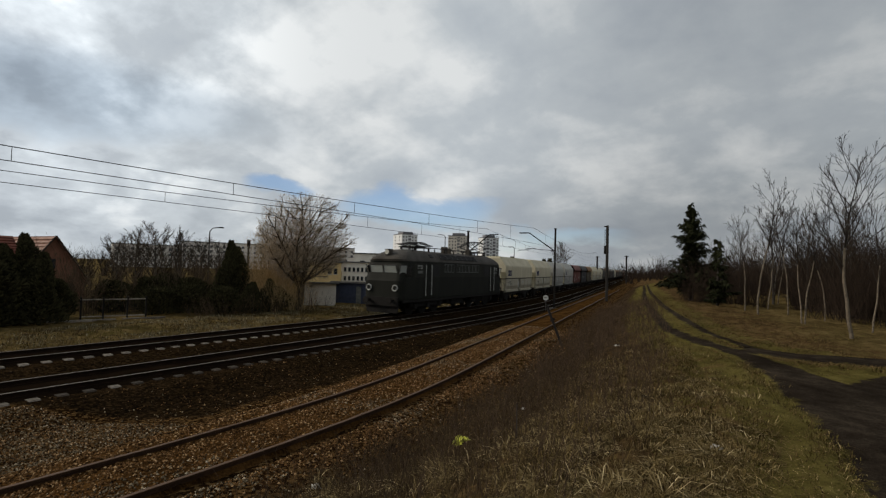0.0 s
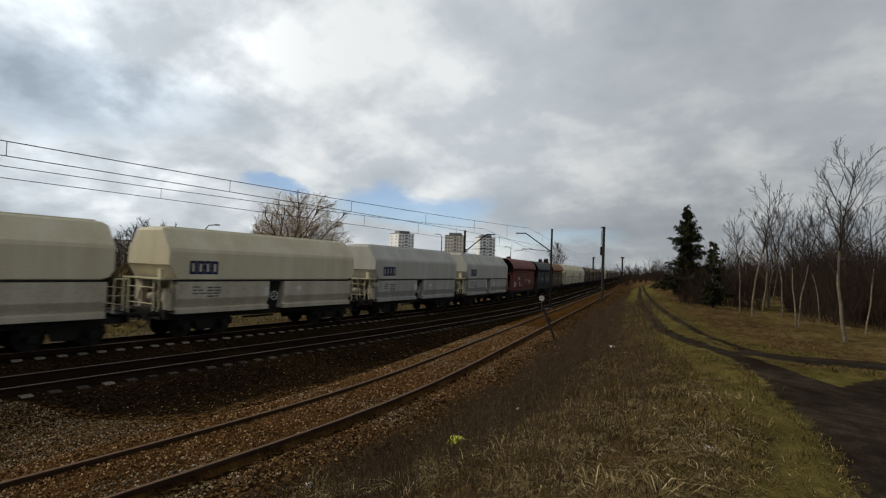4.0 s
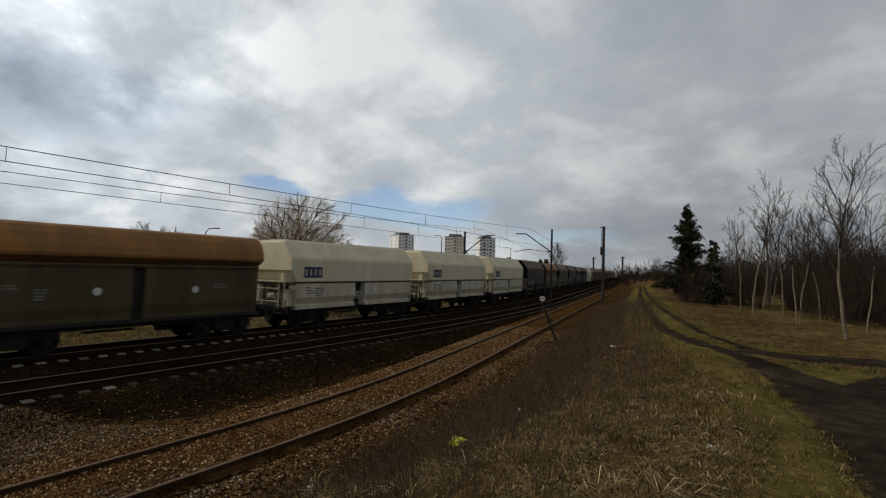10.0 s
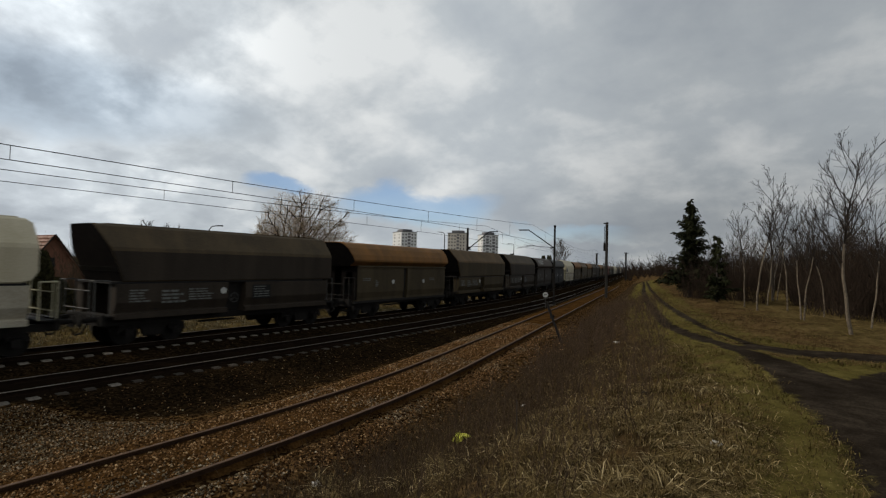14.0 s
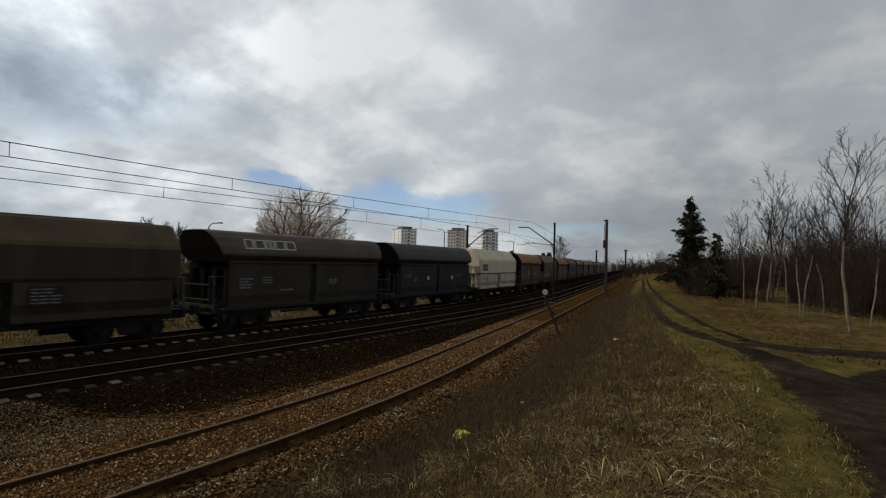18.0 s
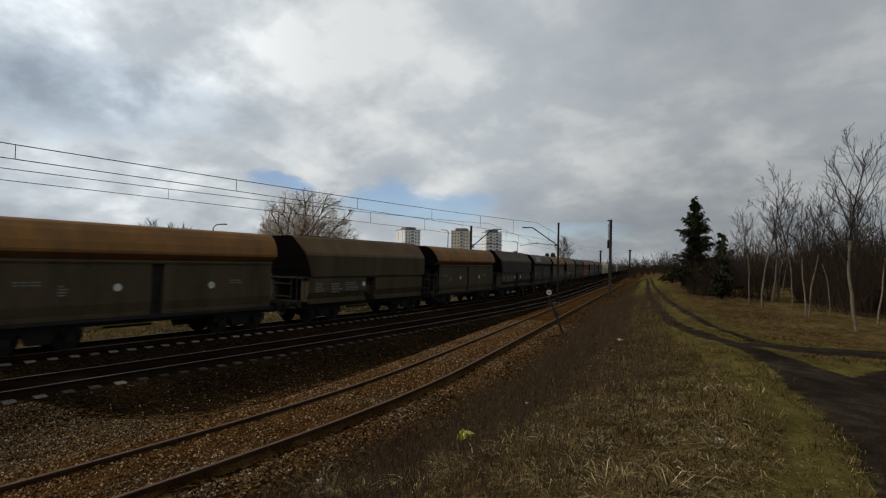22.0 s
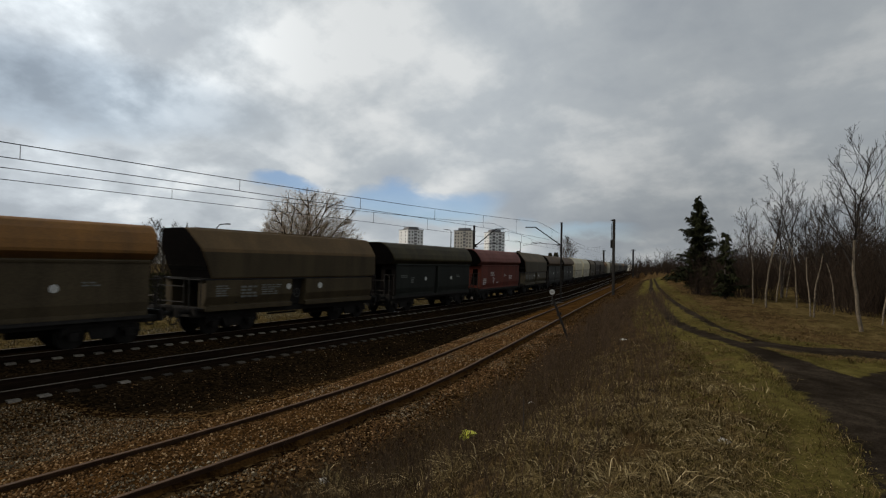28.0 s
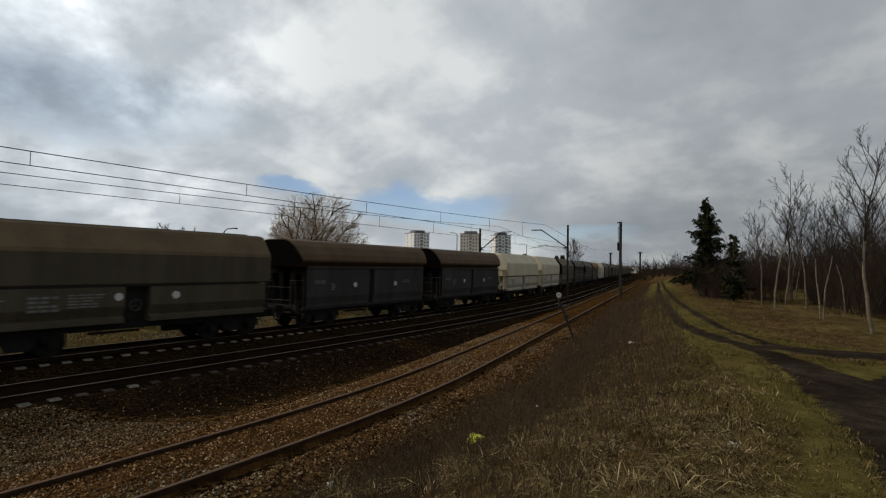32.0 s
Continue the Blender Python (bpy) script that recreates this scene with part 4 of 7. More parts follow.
def wagon_round(n, scheme, lettered, seed):
    """Hopper wagon with a bulging roof edge that overhangs its side walls."""
    top, side, end = SCHEMES[scheme]
    label = "%s hopper wagon, rounded overhanging top%s" % (scheme, ", outlined lettering" if lettered else "")
    t = thing("hopper_wagon", Matrix(), label, "freight wagon", "wagons of the train")

    half = [(1.10, 3.06), (1.50, 3.34), (1.52, 3.44), (1.44, 3.72), (1.22, 4.10), (0.98, 4.32), (0.80, 4.40), (0.55, 4.43)]

    def hoop(y, rake, k=1.0):
        """One hoop of the top, its foot raked back from the end."""
        pts = [(a * k, y + rake * (4.43 - b), 3.06 + (b - 3.06) * k) for a, b in half]
        return pts + [(-a, b, z) for a, b, z in reversed(pts)]

    def crown():
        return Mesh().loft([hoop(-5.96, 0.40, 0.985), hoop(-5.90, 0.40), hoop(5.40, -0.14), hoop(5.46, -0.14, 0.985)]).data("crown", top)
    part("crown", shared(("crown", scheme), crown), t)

    def end_plate(rake, y):
        M = Mesh().loft([hoop(-y, rake, 0.965), hoop(0.045 - y, rake, 0.965)])
        M.prism([(-5.0, 3.1), (-4.8, 2.7), (-3.9, 1.25), (-3.6, 1.25), (-3.6, 3.1)], -1.25, 1.25, "x")
        return M.data("end_plate", END_SHADE)
    part("end_plate", shared(("end", scheme), lambda: end_plate(0.40, 5.975)), t, "raked end plate, its dark colour standing for shade")
    part("end_plate", shared(("end_rear", scheme), lambda: end_plate(0.14, 5.755)), t, at=Matrix.Translation((0, -0.26, 0)) @ Matrix.Rotation(math.pi, 4, "Z"))

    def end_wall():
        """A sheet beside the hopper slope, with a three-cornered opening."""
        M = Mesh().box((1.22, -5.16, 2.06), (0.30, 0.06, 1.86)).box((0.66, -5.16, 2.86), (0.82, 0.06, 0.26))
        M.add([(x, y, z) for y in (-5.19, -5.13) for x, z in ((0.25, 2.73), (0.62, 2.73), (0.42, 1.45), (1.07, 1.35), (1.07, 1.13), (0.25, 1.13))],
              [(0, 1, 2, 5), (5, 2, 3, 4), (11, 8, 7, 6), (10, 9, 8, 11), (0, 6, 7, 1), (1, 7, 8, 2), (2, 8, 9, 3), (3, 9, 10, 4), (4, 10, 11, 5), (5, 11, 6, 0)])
        return M.data("end_wall", side if lit_end else END_SHADE)
    # lit end walls keep the side paint; the others have shade as colour
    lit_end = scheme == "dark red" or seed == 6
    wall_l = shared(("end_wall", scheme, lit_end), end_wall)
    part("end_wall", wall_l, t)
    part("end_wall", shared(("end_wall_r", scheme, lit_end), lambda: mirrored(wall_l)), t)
    lip = shared(("lip", scheme), lambda: Mesh().prism([(1.30, 3.10), (1.41, 3.10), (1.43, 3.05), (1.41, 2.98), (1.30, 2.98)], -5.12, 5.12).data("lip", side))
    part("lip", lip, t)
    part("lip", lip, t, at=Matrix.Rotation(math.pi, 4, "Z"))

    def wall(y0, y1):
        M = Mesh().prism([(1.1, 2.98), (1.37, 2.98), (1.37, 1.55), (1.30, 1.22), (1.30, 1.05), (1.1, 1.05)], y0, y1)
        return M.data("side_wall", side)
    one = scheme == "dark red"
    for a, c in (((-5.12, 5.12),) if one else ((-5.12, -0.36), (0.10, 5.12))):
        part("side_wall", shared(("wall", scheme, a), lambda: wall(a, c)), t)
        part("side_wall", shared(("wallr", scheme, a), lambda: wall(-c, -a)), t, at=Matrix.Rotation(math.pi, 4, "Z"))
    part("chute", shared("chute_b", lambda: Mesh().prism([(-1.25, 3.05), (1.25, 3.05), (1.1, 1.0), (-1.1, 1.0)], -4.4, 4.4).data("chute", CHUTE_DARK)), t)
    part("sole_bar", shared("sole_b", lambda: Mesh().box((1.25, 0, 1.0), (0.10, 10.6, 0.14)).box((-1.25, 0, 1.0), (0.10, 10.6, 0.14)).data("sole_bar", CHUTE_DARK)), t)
    gear(t)
    for y in (-5.75, 5.62):
        end_railing(t, y, "weathered_iron")
    k = seed % 2

    spots = ((-4.7, 1.9, 0.7, 4, 0.08, 0.14), (-2.9, 2.45, 0.9, 3, 0.06, 0.12), (-2.35, 2.0, 0.30, 5, 0.06, 0.12), (-1.6, 1.55, 0.6, 1, 0.08, 0.1), (2.0, 2.1, 0.9, 4, 0.05, 0.1), (0.6, 2.2, 0.4, 2, 0.05, 0.1)) if one else ((-4.55, 2.3, 0.55, 4, 0.075, 0.13), (-3.3, 2.35, 0.55, 3, 0.06, 0.12), (-2.3, 1.75, 0.8, 1, 0.07, 0.1), (1.0, 2.2, 0.5, 3, 0.05, 0.1)) if lettered else ((-4.6, 2.35, 0.8, 2, 0.05, 0.1), (-3.4, 2.2, 0.30, 4, 0.05, 0.1), (2.9, 2.3, 0.5, 2, 0.05, 0.1))
    for i, (y, z, w, rows, h, gap) in enumerate(spots):
        part("marking", shared(("marks_b", one, lettered, k, i), lambda: text_bars(Mesh(), 1.373, y, z, w, rows, h, gap, seed=k + 30 + i).data("marking", WHITE_MARK if one else PALE_MARK)), t, "small unreadable stencilled writing")
    if not one and not lettered:
        for y in (-1.55, 2.1):
            part("disc", shared(("disc_r", y), lambda: Mesh().tube((1.368, y, 2.12), (1.377, y, 2.12), 0.14, n=16).data("disc", WHITE_MARK)), t, "white round marking")
    if lettered:
        tilt = Matrix.Rotation(math.radians(-24), 4, "Y")
        y = -4.35
        for w in (0.42, 0.52, 0.18, 0.18, 0.52, 0.52):
            part("letter_block", shared(("hollow", w), lambda: hollow(w, 0.42, 0.045, WHITE_MARK)), t, at=Matrix.Translation((1.376, y + w / 2, 3.86)) @ tilt)
            y += w + 0.11
    return t


GREEN = paint("dark_green_paint", (0.0215, 0.0225, 0.0175), (0.012, 0.0125, 0.0100))
GREEN_UP = paint("worn_green_paint", (0.033, 0.033, 0.026), (0.018, 0.018, 0.0145))
ROOF_GREY = paint("sooty_roof_paint", (0.085, 0.076, 0.064), (0.042, 0.037, 0.031))
# windscreen glass; the sky's reflection is put into its pale base colour
SKY_GLASS = mat("sky_pale_glass", (0.46, 0.48, 0.44), 0.06, second=(0.34, 0.36, 0.33), bump=0.0, spec=0.8)
PANE_DARK = mat("dark_cab_glass", (0.030, 0.032, 0.030), 0.12, second=(0.02, 0.021, 0.02), bump=0.0, spec=0.4)
LAMP_GLASS = mat("lamp_glass", (0.70, 0.68, 0.58), 0.2, second=(0.5, 0.48, 0.4), bump=0.0, spec=0.5)


def lettered_plate(words, size, material):
    c = bpy.data.curves.new("sign_text", "FONT")
    c.body, c.size, c.extrude, c.align_x = words, size, 0.003, "CENTER"
    ob = bpy.data.objects.new("sign_text", c)
    scene.collection.objects.link(ob)
    me = bpy.data.meshes.new_from_object(ob.evaluated_get(bpy.context.evaluated_depsgraph_get()))
    bpy.data.objects.remove(ob)
    me.materials.clear()
    me.materials.append(material)
    return me


def locomotive():
    t = thing("locomotive", Matrix(), "dark green electric locomotive with round headlights and pantographs", "locomotive")

    def outline(z, w, end, r):
        """Level cut through the body: a long box with rounded corners."""
        pts = []
        for sx, sy, a0 in ((1, -1, -90), (1, 1, 0), (-1, 1, 90), (-1, -1, 180)):
            for k in range(5):
                a = math.radians(a0 + k * 22.5)
                pts.append((sx * (w - r) + r * math.cos(a), sy * (end - r) + r * math.sin(a), z))
        return pts

    levels = [(1.02, 1.46, 8.77, 0.40), (1.15, 1.49, 8.83, 0.42), (2.30, 1.50, 8.85, 0.45), (2.42, 1.50, 8.81, 0.45), (3.40, 1.50, 8.53, 0.50), (3.52, 1.48, 8.51, 0.55), (3.62, 1.44, 8.47, 0.58)]
    body = part("body", Mesh().loft([outline(*v) for v in levels]).data("body", GREEN, smooth=False), t)
    dome = [(3.60, 1.452, 8.56, 0.60), (3.72, 1.41, 8.60, 0.64), (3.84, 1.34, 8.50, 0.66), (4.00, 1.22, 8.26, 0.66), (4.12, 1.09, 8.02, 0.66), (4.22, 0.95, 7.76, 0.64), (4.34, 0.68, 7.40, 0.55), (4.40, 0.40, 7.1, 0.38)]
    roof = part("roof", Mesh().loft([outline(*v) for v in dome]).data("roof", ROOF_GREY), t, "sooty grey rounded roof")
    part("gutter", Mesh().loft([outline(3.57, 1.50, 8.56, 0.58), outline(3.62, 1.50, 8.56, 0.58)]).data("gutter", GREEN_UP), body)
    part("waist_band", Mesh().box((1.505, 0, 3.02), (0.012, 14.6, 0.95)).box((-1.505, 0, 3.02), (0.012, 14.6, 0.95)).data("waist_band", GREEN_UP), body, "paler worn green upper side")
    tilt = Matrix.Rotation(math.radians(47), 4, "Y")
    for i in range(8):
        part("roof_rib", Mesh().box((1.22, -3.29 + i * 0.925, 4.02), (0.56, 0.07, 0.06), tilt).data("roof_rib", GALV), t, "pale rib between the roof grilles")
    for i in range(7):
        y = -2.83 + i * 0.925
        g = part("roof_grille", Mesh().box((1.22, y, 4.02), (0.50, 0.82, 0.03), tilt).data("roof_grille", BLACK), t, "black slatted roof grille")
        M = Mesh()
        for j in range(4):
            q = tilt @ Vector((-0.18 + j * 0.12, 0, 0.025))
            M.box((1.22 + q.x, y, 4.02 + q.z), (0.02, 0.78, 0.02), tilt)
        part("slats", M.data("slats", IRON), g)
    part("roof_hatch", Mesh().box((1.22, -4.6, 4.02), (0.3, 0.45, 0.05), tilt).data("roof_hatch", BLACK), t)
    for e in (-1, 1):
        lean = Matrix.Rotation(math.radians(-16 * e), 4, "X")

        def pane(at, w):
            g = part("windscreen", Mesh().box((0, 0, 0), (w, 0.03, 0.80), bev=0.03).data("windscreen", SKY_GLASS), t, at=at)
            M = Mesh()
            for zz in (-0.42, 0.42):
                M.box((0, 0, zz), (w + 0.09, 0.05, 0.045))
            for xx in (-w / 2 - 0.02, w / 2 + 0.02):
                M.box((xx, 0, 0), (0.045, 0.05, 0.84))
            part("window_frame", M.data("window_frame", GALV), g)
        for sx in (-0.52, 0.52):
            pane(Matrix.Translation((sx, e * 8.695, 2.92)) @ lean, 0.92)
        for sx in (-1, 1):
            pane(Matrix.Translation((sx * 1.365, e * 8.53, 2.92)) @ Matrix.Rotation(sx * e * -0.87, 4, "Z") @ lean, 0.42)
        for sx in (-1.0, 1.0):
            h = part("headlight", Mesh().tube((sx, e * 8.71, 1.86), (sx, e * 8.90, 1.86), 0.21, 0.20, n=18).data("headlight", GREEN), t, "round headlight with a pale rim")
            R = Mesh()
            for k in range(18):
                a0, a1 = 2 * math.pi * k / 18, 2 * math.pi * (k + 1) / 18
                R.tube((sx + 0.185 * math.cos(a0), e * 8.905, 1.86 + 0.185 * math.sin(a0)), (sx + 0.185 * math.cos(a1), e * 8.905, 1.86 + 0.185 * math.sin(a1)), 0.032, n=5)
            part("rim", R.data("rim", WHITE_MARK), h)
            part("lens", Mesh().tube((sx, e * 8.89, 1.86), (sx, e * 8.92, 1.86), 0.15, n=16).data("lens", PANE_DARK), h)
        h = part("top_light", Mesh().box((0, e * 8.15, 4.18), (0.46, 0.5, 0.40), bev=0.12).data("top_light", ROOF_GREY), t, "boxy headlight over the cab")
        part("lens", Mesh().tube((0, e * 8.39, 4.18), (0, e * 8.42, 4.18), 0.16, n=16).data("lens", LAMP_GLASS), h)
        part("pilot", Mesh().box((0, e * 8.83, 0.98), (2.5, 0.2, 0.55), bev=0.05).prism([(-1.3, 0.72), (1.3, 0.72), (1.15, 0.25), (-1.15, 0.25)], e * 8.71, e * 8.81).data("pilot", IRON), t)
        for sx in (-0.875, 0.875):
            part("buffer", shared("buffer", buffer_data), t, at=Matrix.Translation((sx, e * 8.89, 1.05)) @ Matrix.Rotation(0 if e < 0 else math.pi, 4, "Z"))
        for sx in (-1.515, 1.515):
            w = part("cab_window", Mesh().box((sx, e * 7.98, 2.95), (0.03, 0.78, 0.72), bev=0.01).data("cab_window", PANE_DARK), t)
            if e > 0:
                part("blind", Mesh().box((sx * 1.012, e * 8.22, 2.95), (0.01, 0.24, 0.66)).data("blind", WHITE_MARK), w, "pale blind in the cab window")
            dy = -5.38 if e < 0 else 6.37
            d = part("door", Mesh().box((sx * 0.998, dy, 2.35), (0.02, 0.72, 2.25)).data("door", GREEN), t)
            for yy in (-0.41, 0.41):
                part("handrail", Mesh().tube((sx * 1.02, dy + yy, 1.30), (sx * 1.02, dy + yy, 3.4), 0.024, n=6).data("handrail", WHITE_MARK), d, "white vertical handrail")
            part("grab_handle", Mesh().box((sx * 1.012, dy + 0.1, 2.15), (0.02, 0.05, 0.12)).data("grab_handle", GALV), d)
            part("side_vent", Mesh().box((sx * 0.998, -4.30 if e < 0 else 5.1, 3.02), (0.02, 1.1, 0.78)).data("side_vent", BLACK), t)
        tx = part("class_mark", lettered_plate("ET22", 0.34, WHITE_MARK), t, "class letters painted in pale grey", at=Matrix.Translation((1.512, -6.55 if e < 0 else 7.18, 3.12)) @ Matrix.Rotation(math.pi / 2, 4, "Z") @ Matrix.Rotation(math.pi / 2, 4, "X"))
        part("number_bar", Mesh().box((1.511, -6.55 if e < 0 else 7.18, 2.90), (0.006, 0.66, 0.18)).data("number_bar", PALE_MARK), t, "pale painted number")
        b = part("bogie", Mesh().box((1.12, e * 4.9, 0.72), (0.16, 4.7, 0.34), bev=0.04).box((-1.12, e * 4.9, 0.72), (0.16, 4.7, 0.34), bev=0.04).box((0, e * 4.9, 0.7), (2.0, 0.6, 0.3)).data("bogie", IRON), t)
        for k in (-1.75, 0, 1.75):
            M = Mesh()
            for sx in (-1, 1):
                M.tube((sx * 0.66, 0, 0), (sx * 0.80, 0, 0), 0.625, n=24)
            M.tube((-0.95, 0, 0), (0.95, 0, 0), 0.1, n=8)
            part("wheelset", shared("loco_wheel", lambda: M.data("wheelset", IRON)), b, at=Matrix.Translation((0, e * 4.9 + k, 0.625)))
            for sx in (-1.22, 1.22):
                part("axle_box", Mesh().box((sx, e * 4.9 + k, 0.62), (0.18, 0.42, 0.36), bev=0.05).data("axle_box", IRON), b)
    part("tank", Mesh().box((0, 0, 0.72), (2.4, 2.2, 0.5), bev=0.06).box((0.9, -1.6, 0.8), (0.5, 0.5, 0.35)).data("tank", IRON), t)
    part("side_skirt", Mesh().box((1.44, 0, 1.0), (0.06, 17.2, 0.2)).box((-1.44, 0, 1.0), (0.06, 17.2, 0.2)).data("side_skirt", IRON), t)

    y = -2.95
    for i in range(13):
        w = 0.42 if i not in (8, 11) else 0.12
        if i == 3:
            y += 0.35
            continue
        part("letter_block", shared(("loco_letter", w), lambda: hollow(w, 0.56, 0.038, PALE_MARK)), t, at=Matrix.Translation((1.520, y + w / 2, 3.20)))
        y += w + 0.135
    for y, z in ((-1.25, 4.60), (3.25, 4.60), (-0.45, 4.50)):
        part("roof_box", Mesh().box((0.55, y, z), (0.4, 0.45 if z > 4.55 else 0.14, 0.48), bev=0.03).data("roof_box", ROOF_GREY), t)
    conduit = Mesh().bar([(0.75, -6.4, 4.60), (0.75, -3.0, 4.63), (0.75, 6.4, 4.60)], 0.03, 5)
    for i in range(9):
        conduit.tube((0.75, -6.4 + i * 1.6, 4.26), (0.75, -6.4 + i * 1.6, 4.61), 0.04, n=6)
    part("conduit", conduit.data("conduit", IRON), t)

    def pantograph(y, raise_to, spread, label):
        p = part("pantograph", Mesh().box((0.55, y, 4.64), (0.08, 2.6, 0.08)).box((-0.55, y, 4.64), (0.08, 2.6, 0.08)).box((0, y - 1.2, 4.64), (1.2, 0.08, 0.08)).box((0, y + 1.2, 4.64), (1.2, 0.08, 0.08)).data("pantograph", BLACK), t, label)
        for sx in (-0.55, 0.55):
            for sy in (-1.0, 1.0):
                part("insulator", Mesh().tube((sx, y + sy, 4.30), (sx, y + sy, 4.62), 0.08, n=8).data("insulator", IRON), p)
        zk = 4.66 + (raise_to - 4.66) * 0.46
        for e in (-1, 1):
            for sx in (-0.5, 0.5):
                part("arm", Mesh().bar([(sx, y - e * 0.45, 4.67), (sx * 0.95, y + e * spread, zk), (sx * 0.55, y + e * 0.16, raise_to - 0.06)], 0.034, 5).data("arm", BLACK), p)
                part("brace", Mesh().bar([(sx * 0.95, y + e * spread, zk), (-sx * 0.5, y + e * 0.16, raise_to - 0.06)], 0.018, 4).data("brace", BLACK), p)
            part("hinge_bar", Mesh().bar([(-0.5, y + e * spread, zk), (0.5, y + e * spread, zk)], 0.03, 5).data("hinge_bar", BLACK), p)
        H = Mesh()
        for e in (-0.20, 0.20):
            H.bar([(-0.98, y + e, raise_to - 0.20), (-0.62, y + e, raise_to), (0.62, y + e, raise_to), (0.98, y + e, raise_to - 0.20)], 0.038, 5)
        H.bar([(-0.4, y - 0.2, raise_to), (-0.4, y + 0.2, raise_to)], 0.025, 4).bar([(0.4, y - 0.2, raise_to), (0.4, y + 0.2, raise_to)], 0.025, 4)
        part("collector_head", H.data("collector_head", BLACK), p)
    pantograph(-4.75, 4.98, 1.70, "folded pantograph")
    pantograph(5.5, 5.55, 1.90, "raised diamond pantograph")
    return t


# which wagon follows which: kind of body, colours, lettering
ORDER = [("f", "cream white", 1)] * 2 + [("f", "pale grey", 1)] * 2 + [
    ("r", "dark red", 0), ("r", "blue-black", 0), ("r", "rust-topped grey", 0),
    ("f", "cream white", 1), ("f", "cream white", 1), ("f", "cream white", 1),
    ("f", "dark brown", 0), ("r", "rust-topped grey", 0), ("f", "dusty brown", 0), ("f", "dark brown", 0),
    ("r", "charcoal grey", 1), ("r", "blue-black", 0), ("f", "cream white", 1),
    ("r", "rust-topped grey", 0), ("f", "dusty brown", 0), ("r", "rust-topped grey", 0), ("f", "dark brown", 0),
    ("r", "charcoal grey", 1), ("r", "rust-topped grey", 0), ("f", "dusty brown", 0), ("r", "dark green", 0),
    ("r", "dark red", 0), ("f", "mouse grey", 0), ("r", "brown-topped charcoal", 0), ("r", "brown-topped charcoal", 0),
    ("f", "cream white", 0), ("f", "cream white", 0), ("f", "mouse grey", 0), ("r", "charcoal grey", 0), ("f", "dark brown", 0),
    ("r", "rust-topped grey", 0), ("f", "cream white", 1), ("f", "mouse grey", 0), ("r", "blue-black", 0), ("f", "dusty brown", 0), ("f", "mouse grey", 0),
    ("r", "charcoal grey", 0), ("f", "dark brown", 0), ("f", "mouse grey", 0), ("r", "rust-topped grey", 0), ("f", "dusty brown", 0), ("f", "dark brown", 0), ("r", "charcoal grey", 0), ("f", "mouse grey", 0)]
TRAIN = [(locomotive(), -10.5)]
for i, (shape, scheme, lettered) in enumerate(ORDER):
    build = wagon_flat if shape == "f" else wagon_round
    TRAIN.append((build(i, scheme, lettered, i), 12.66 * i + 5.6))
HEAD, SPEED, BRAKE = 45.34, 11.708, 0.00413      # where the first wagon begins at the start, metres per second, and how the speed falls off

# ---- plants ----
def limb(M, p, d, length, r0, r1, segs, rs, wob, n, lift=0.0):
    """A bent tapering branch; gives the points along it."""
    pts = [Vector(p)]
    d = Vector(d).normalized()
    for i in range(segs):
        d = (d + Vector((rs.uniform(-wob, wob), rs.uniform(-wob, wob), rs.uniform(-wob, wob) + lift))).normalized()
        pts.append(pts[-1] + d * (length / segs))
    for i in range(segs):
        a, b = r0 + (r1 - r0) * i / segs, r0 + (r1 - r0) * (i + 1) / segs
        M.tube(pts[i], pts[i + 1], a, b, n, caps=False)
    return pts, d


def bare_tree(seed, h, trunk_r, fork, spread, limbs, twigs, rise=0.12, droop=0.0, subs=5, lean=0.0, fine=0.012, steep=0.75, stem=0.86):
    """Trunk with limbs, and a crown of branches and twigs. fork: height of the first limbs as a share of h."""
    rs = random.Random(seed)
    T, C = Mesh(), Mesh()
    pts, d = limb(T, (0, 0, -0.15), (lean, 0, 1), h * stem, trunk_r, trunk_r * 0.22, 9, rs, 0.06, 8, 0.03)
    for i in range(limbs):
        k = fork + (0.97 - fork) * (i + 0.3) / limbs
        f = k * 9
        a = pts[min(int(f), 8)].lerp(pts[min(int(f) + 1, 9)], f - int(f))
        az = i * 2.4 + rs.uniform(-0.5, 0.5)
        L = h * spread * (1.0 - 0.62 * (k - fork) / (1 - fork)) * rs.uniform(0.8, 1.15)
        el = steep + 0.5 * k
        dv = (math.cos(az), math.sin(az), el)
        r = trunk_r * (0.46 - 0.25 * k)
        lp, ld = limb(C, a, dv, L, r, r * 0.3, 5, rs, 0.16, 5, rise)
        for j in range(subs):
            q = lp[1 + j * 4 // subs + (1 if j * 4 // subs < 4 else 0)]
            dv2 = (ld + Vector((rs.uniform(-1, 1), rs.uniform(-1, 1), rs.uniform(-0.3, 0.8)))).normalized()
            sp, sd = limb(C, q, dv2, L * rs.uniform(0.35, 0.6), r * 0.32, fine, 4, rs, 0.2, 3, rise * 0.8)
            for m in range(twigs):
                q2 = sp[rs.randint(1, 4)]
                dv3 = (sd + Vector((rs.uniform(-1, 1), rs.uniform(-1, 1), rs.uniform(-0.5, 0.8)))).normalized()
                limb(C, q2, dv3, L * rs.uniform(0.15, 0.34), fine * 0.9, fine * 0.45, 2, rs, 0.25, 3, -droop)
    return T, C


def tree(name, x, y, data, label, category, turn=0.0, z=None, group="", size=1.0):
    t = thing(name, Matrix.Translation((x, y, ground_at(x, y) if z is None else z)) @ Matrix.Rotation(turn, 4, "Z") @ Matrix.Scale(size, 4), label, category, group)
    part("trunk", data[0], t)
    part("crown", data[1], t)
    return t


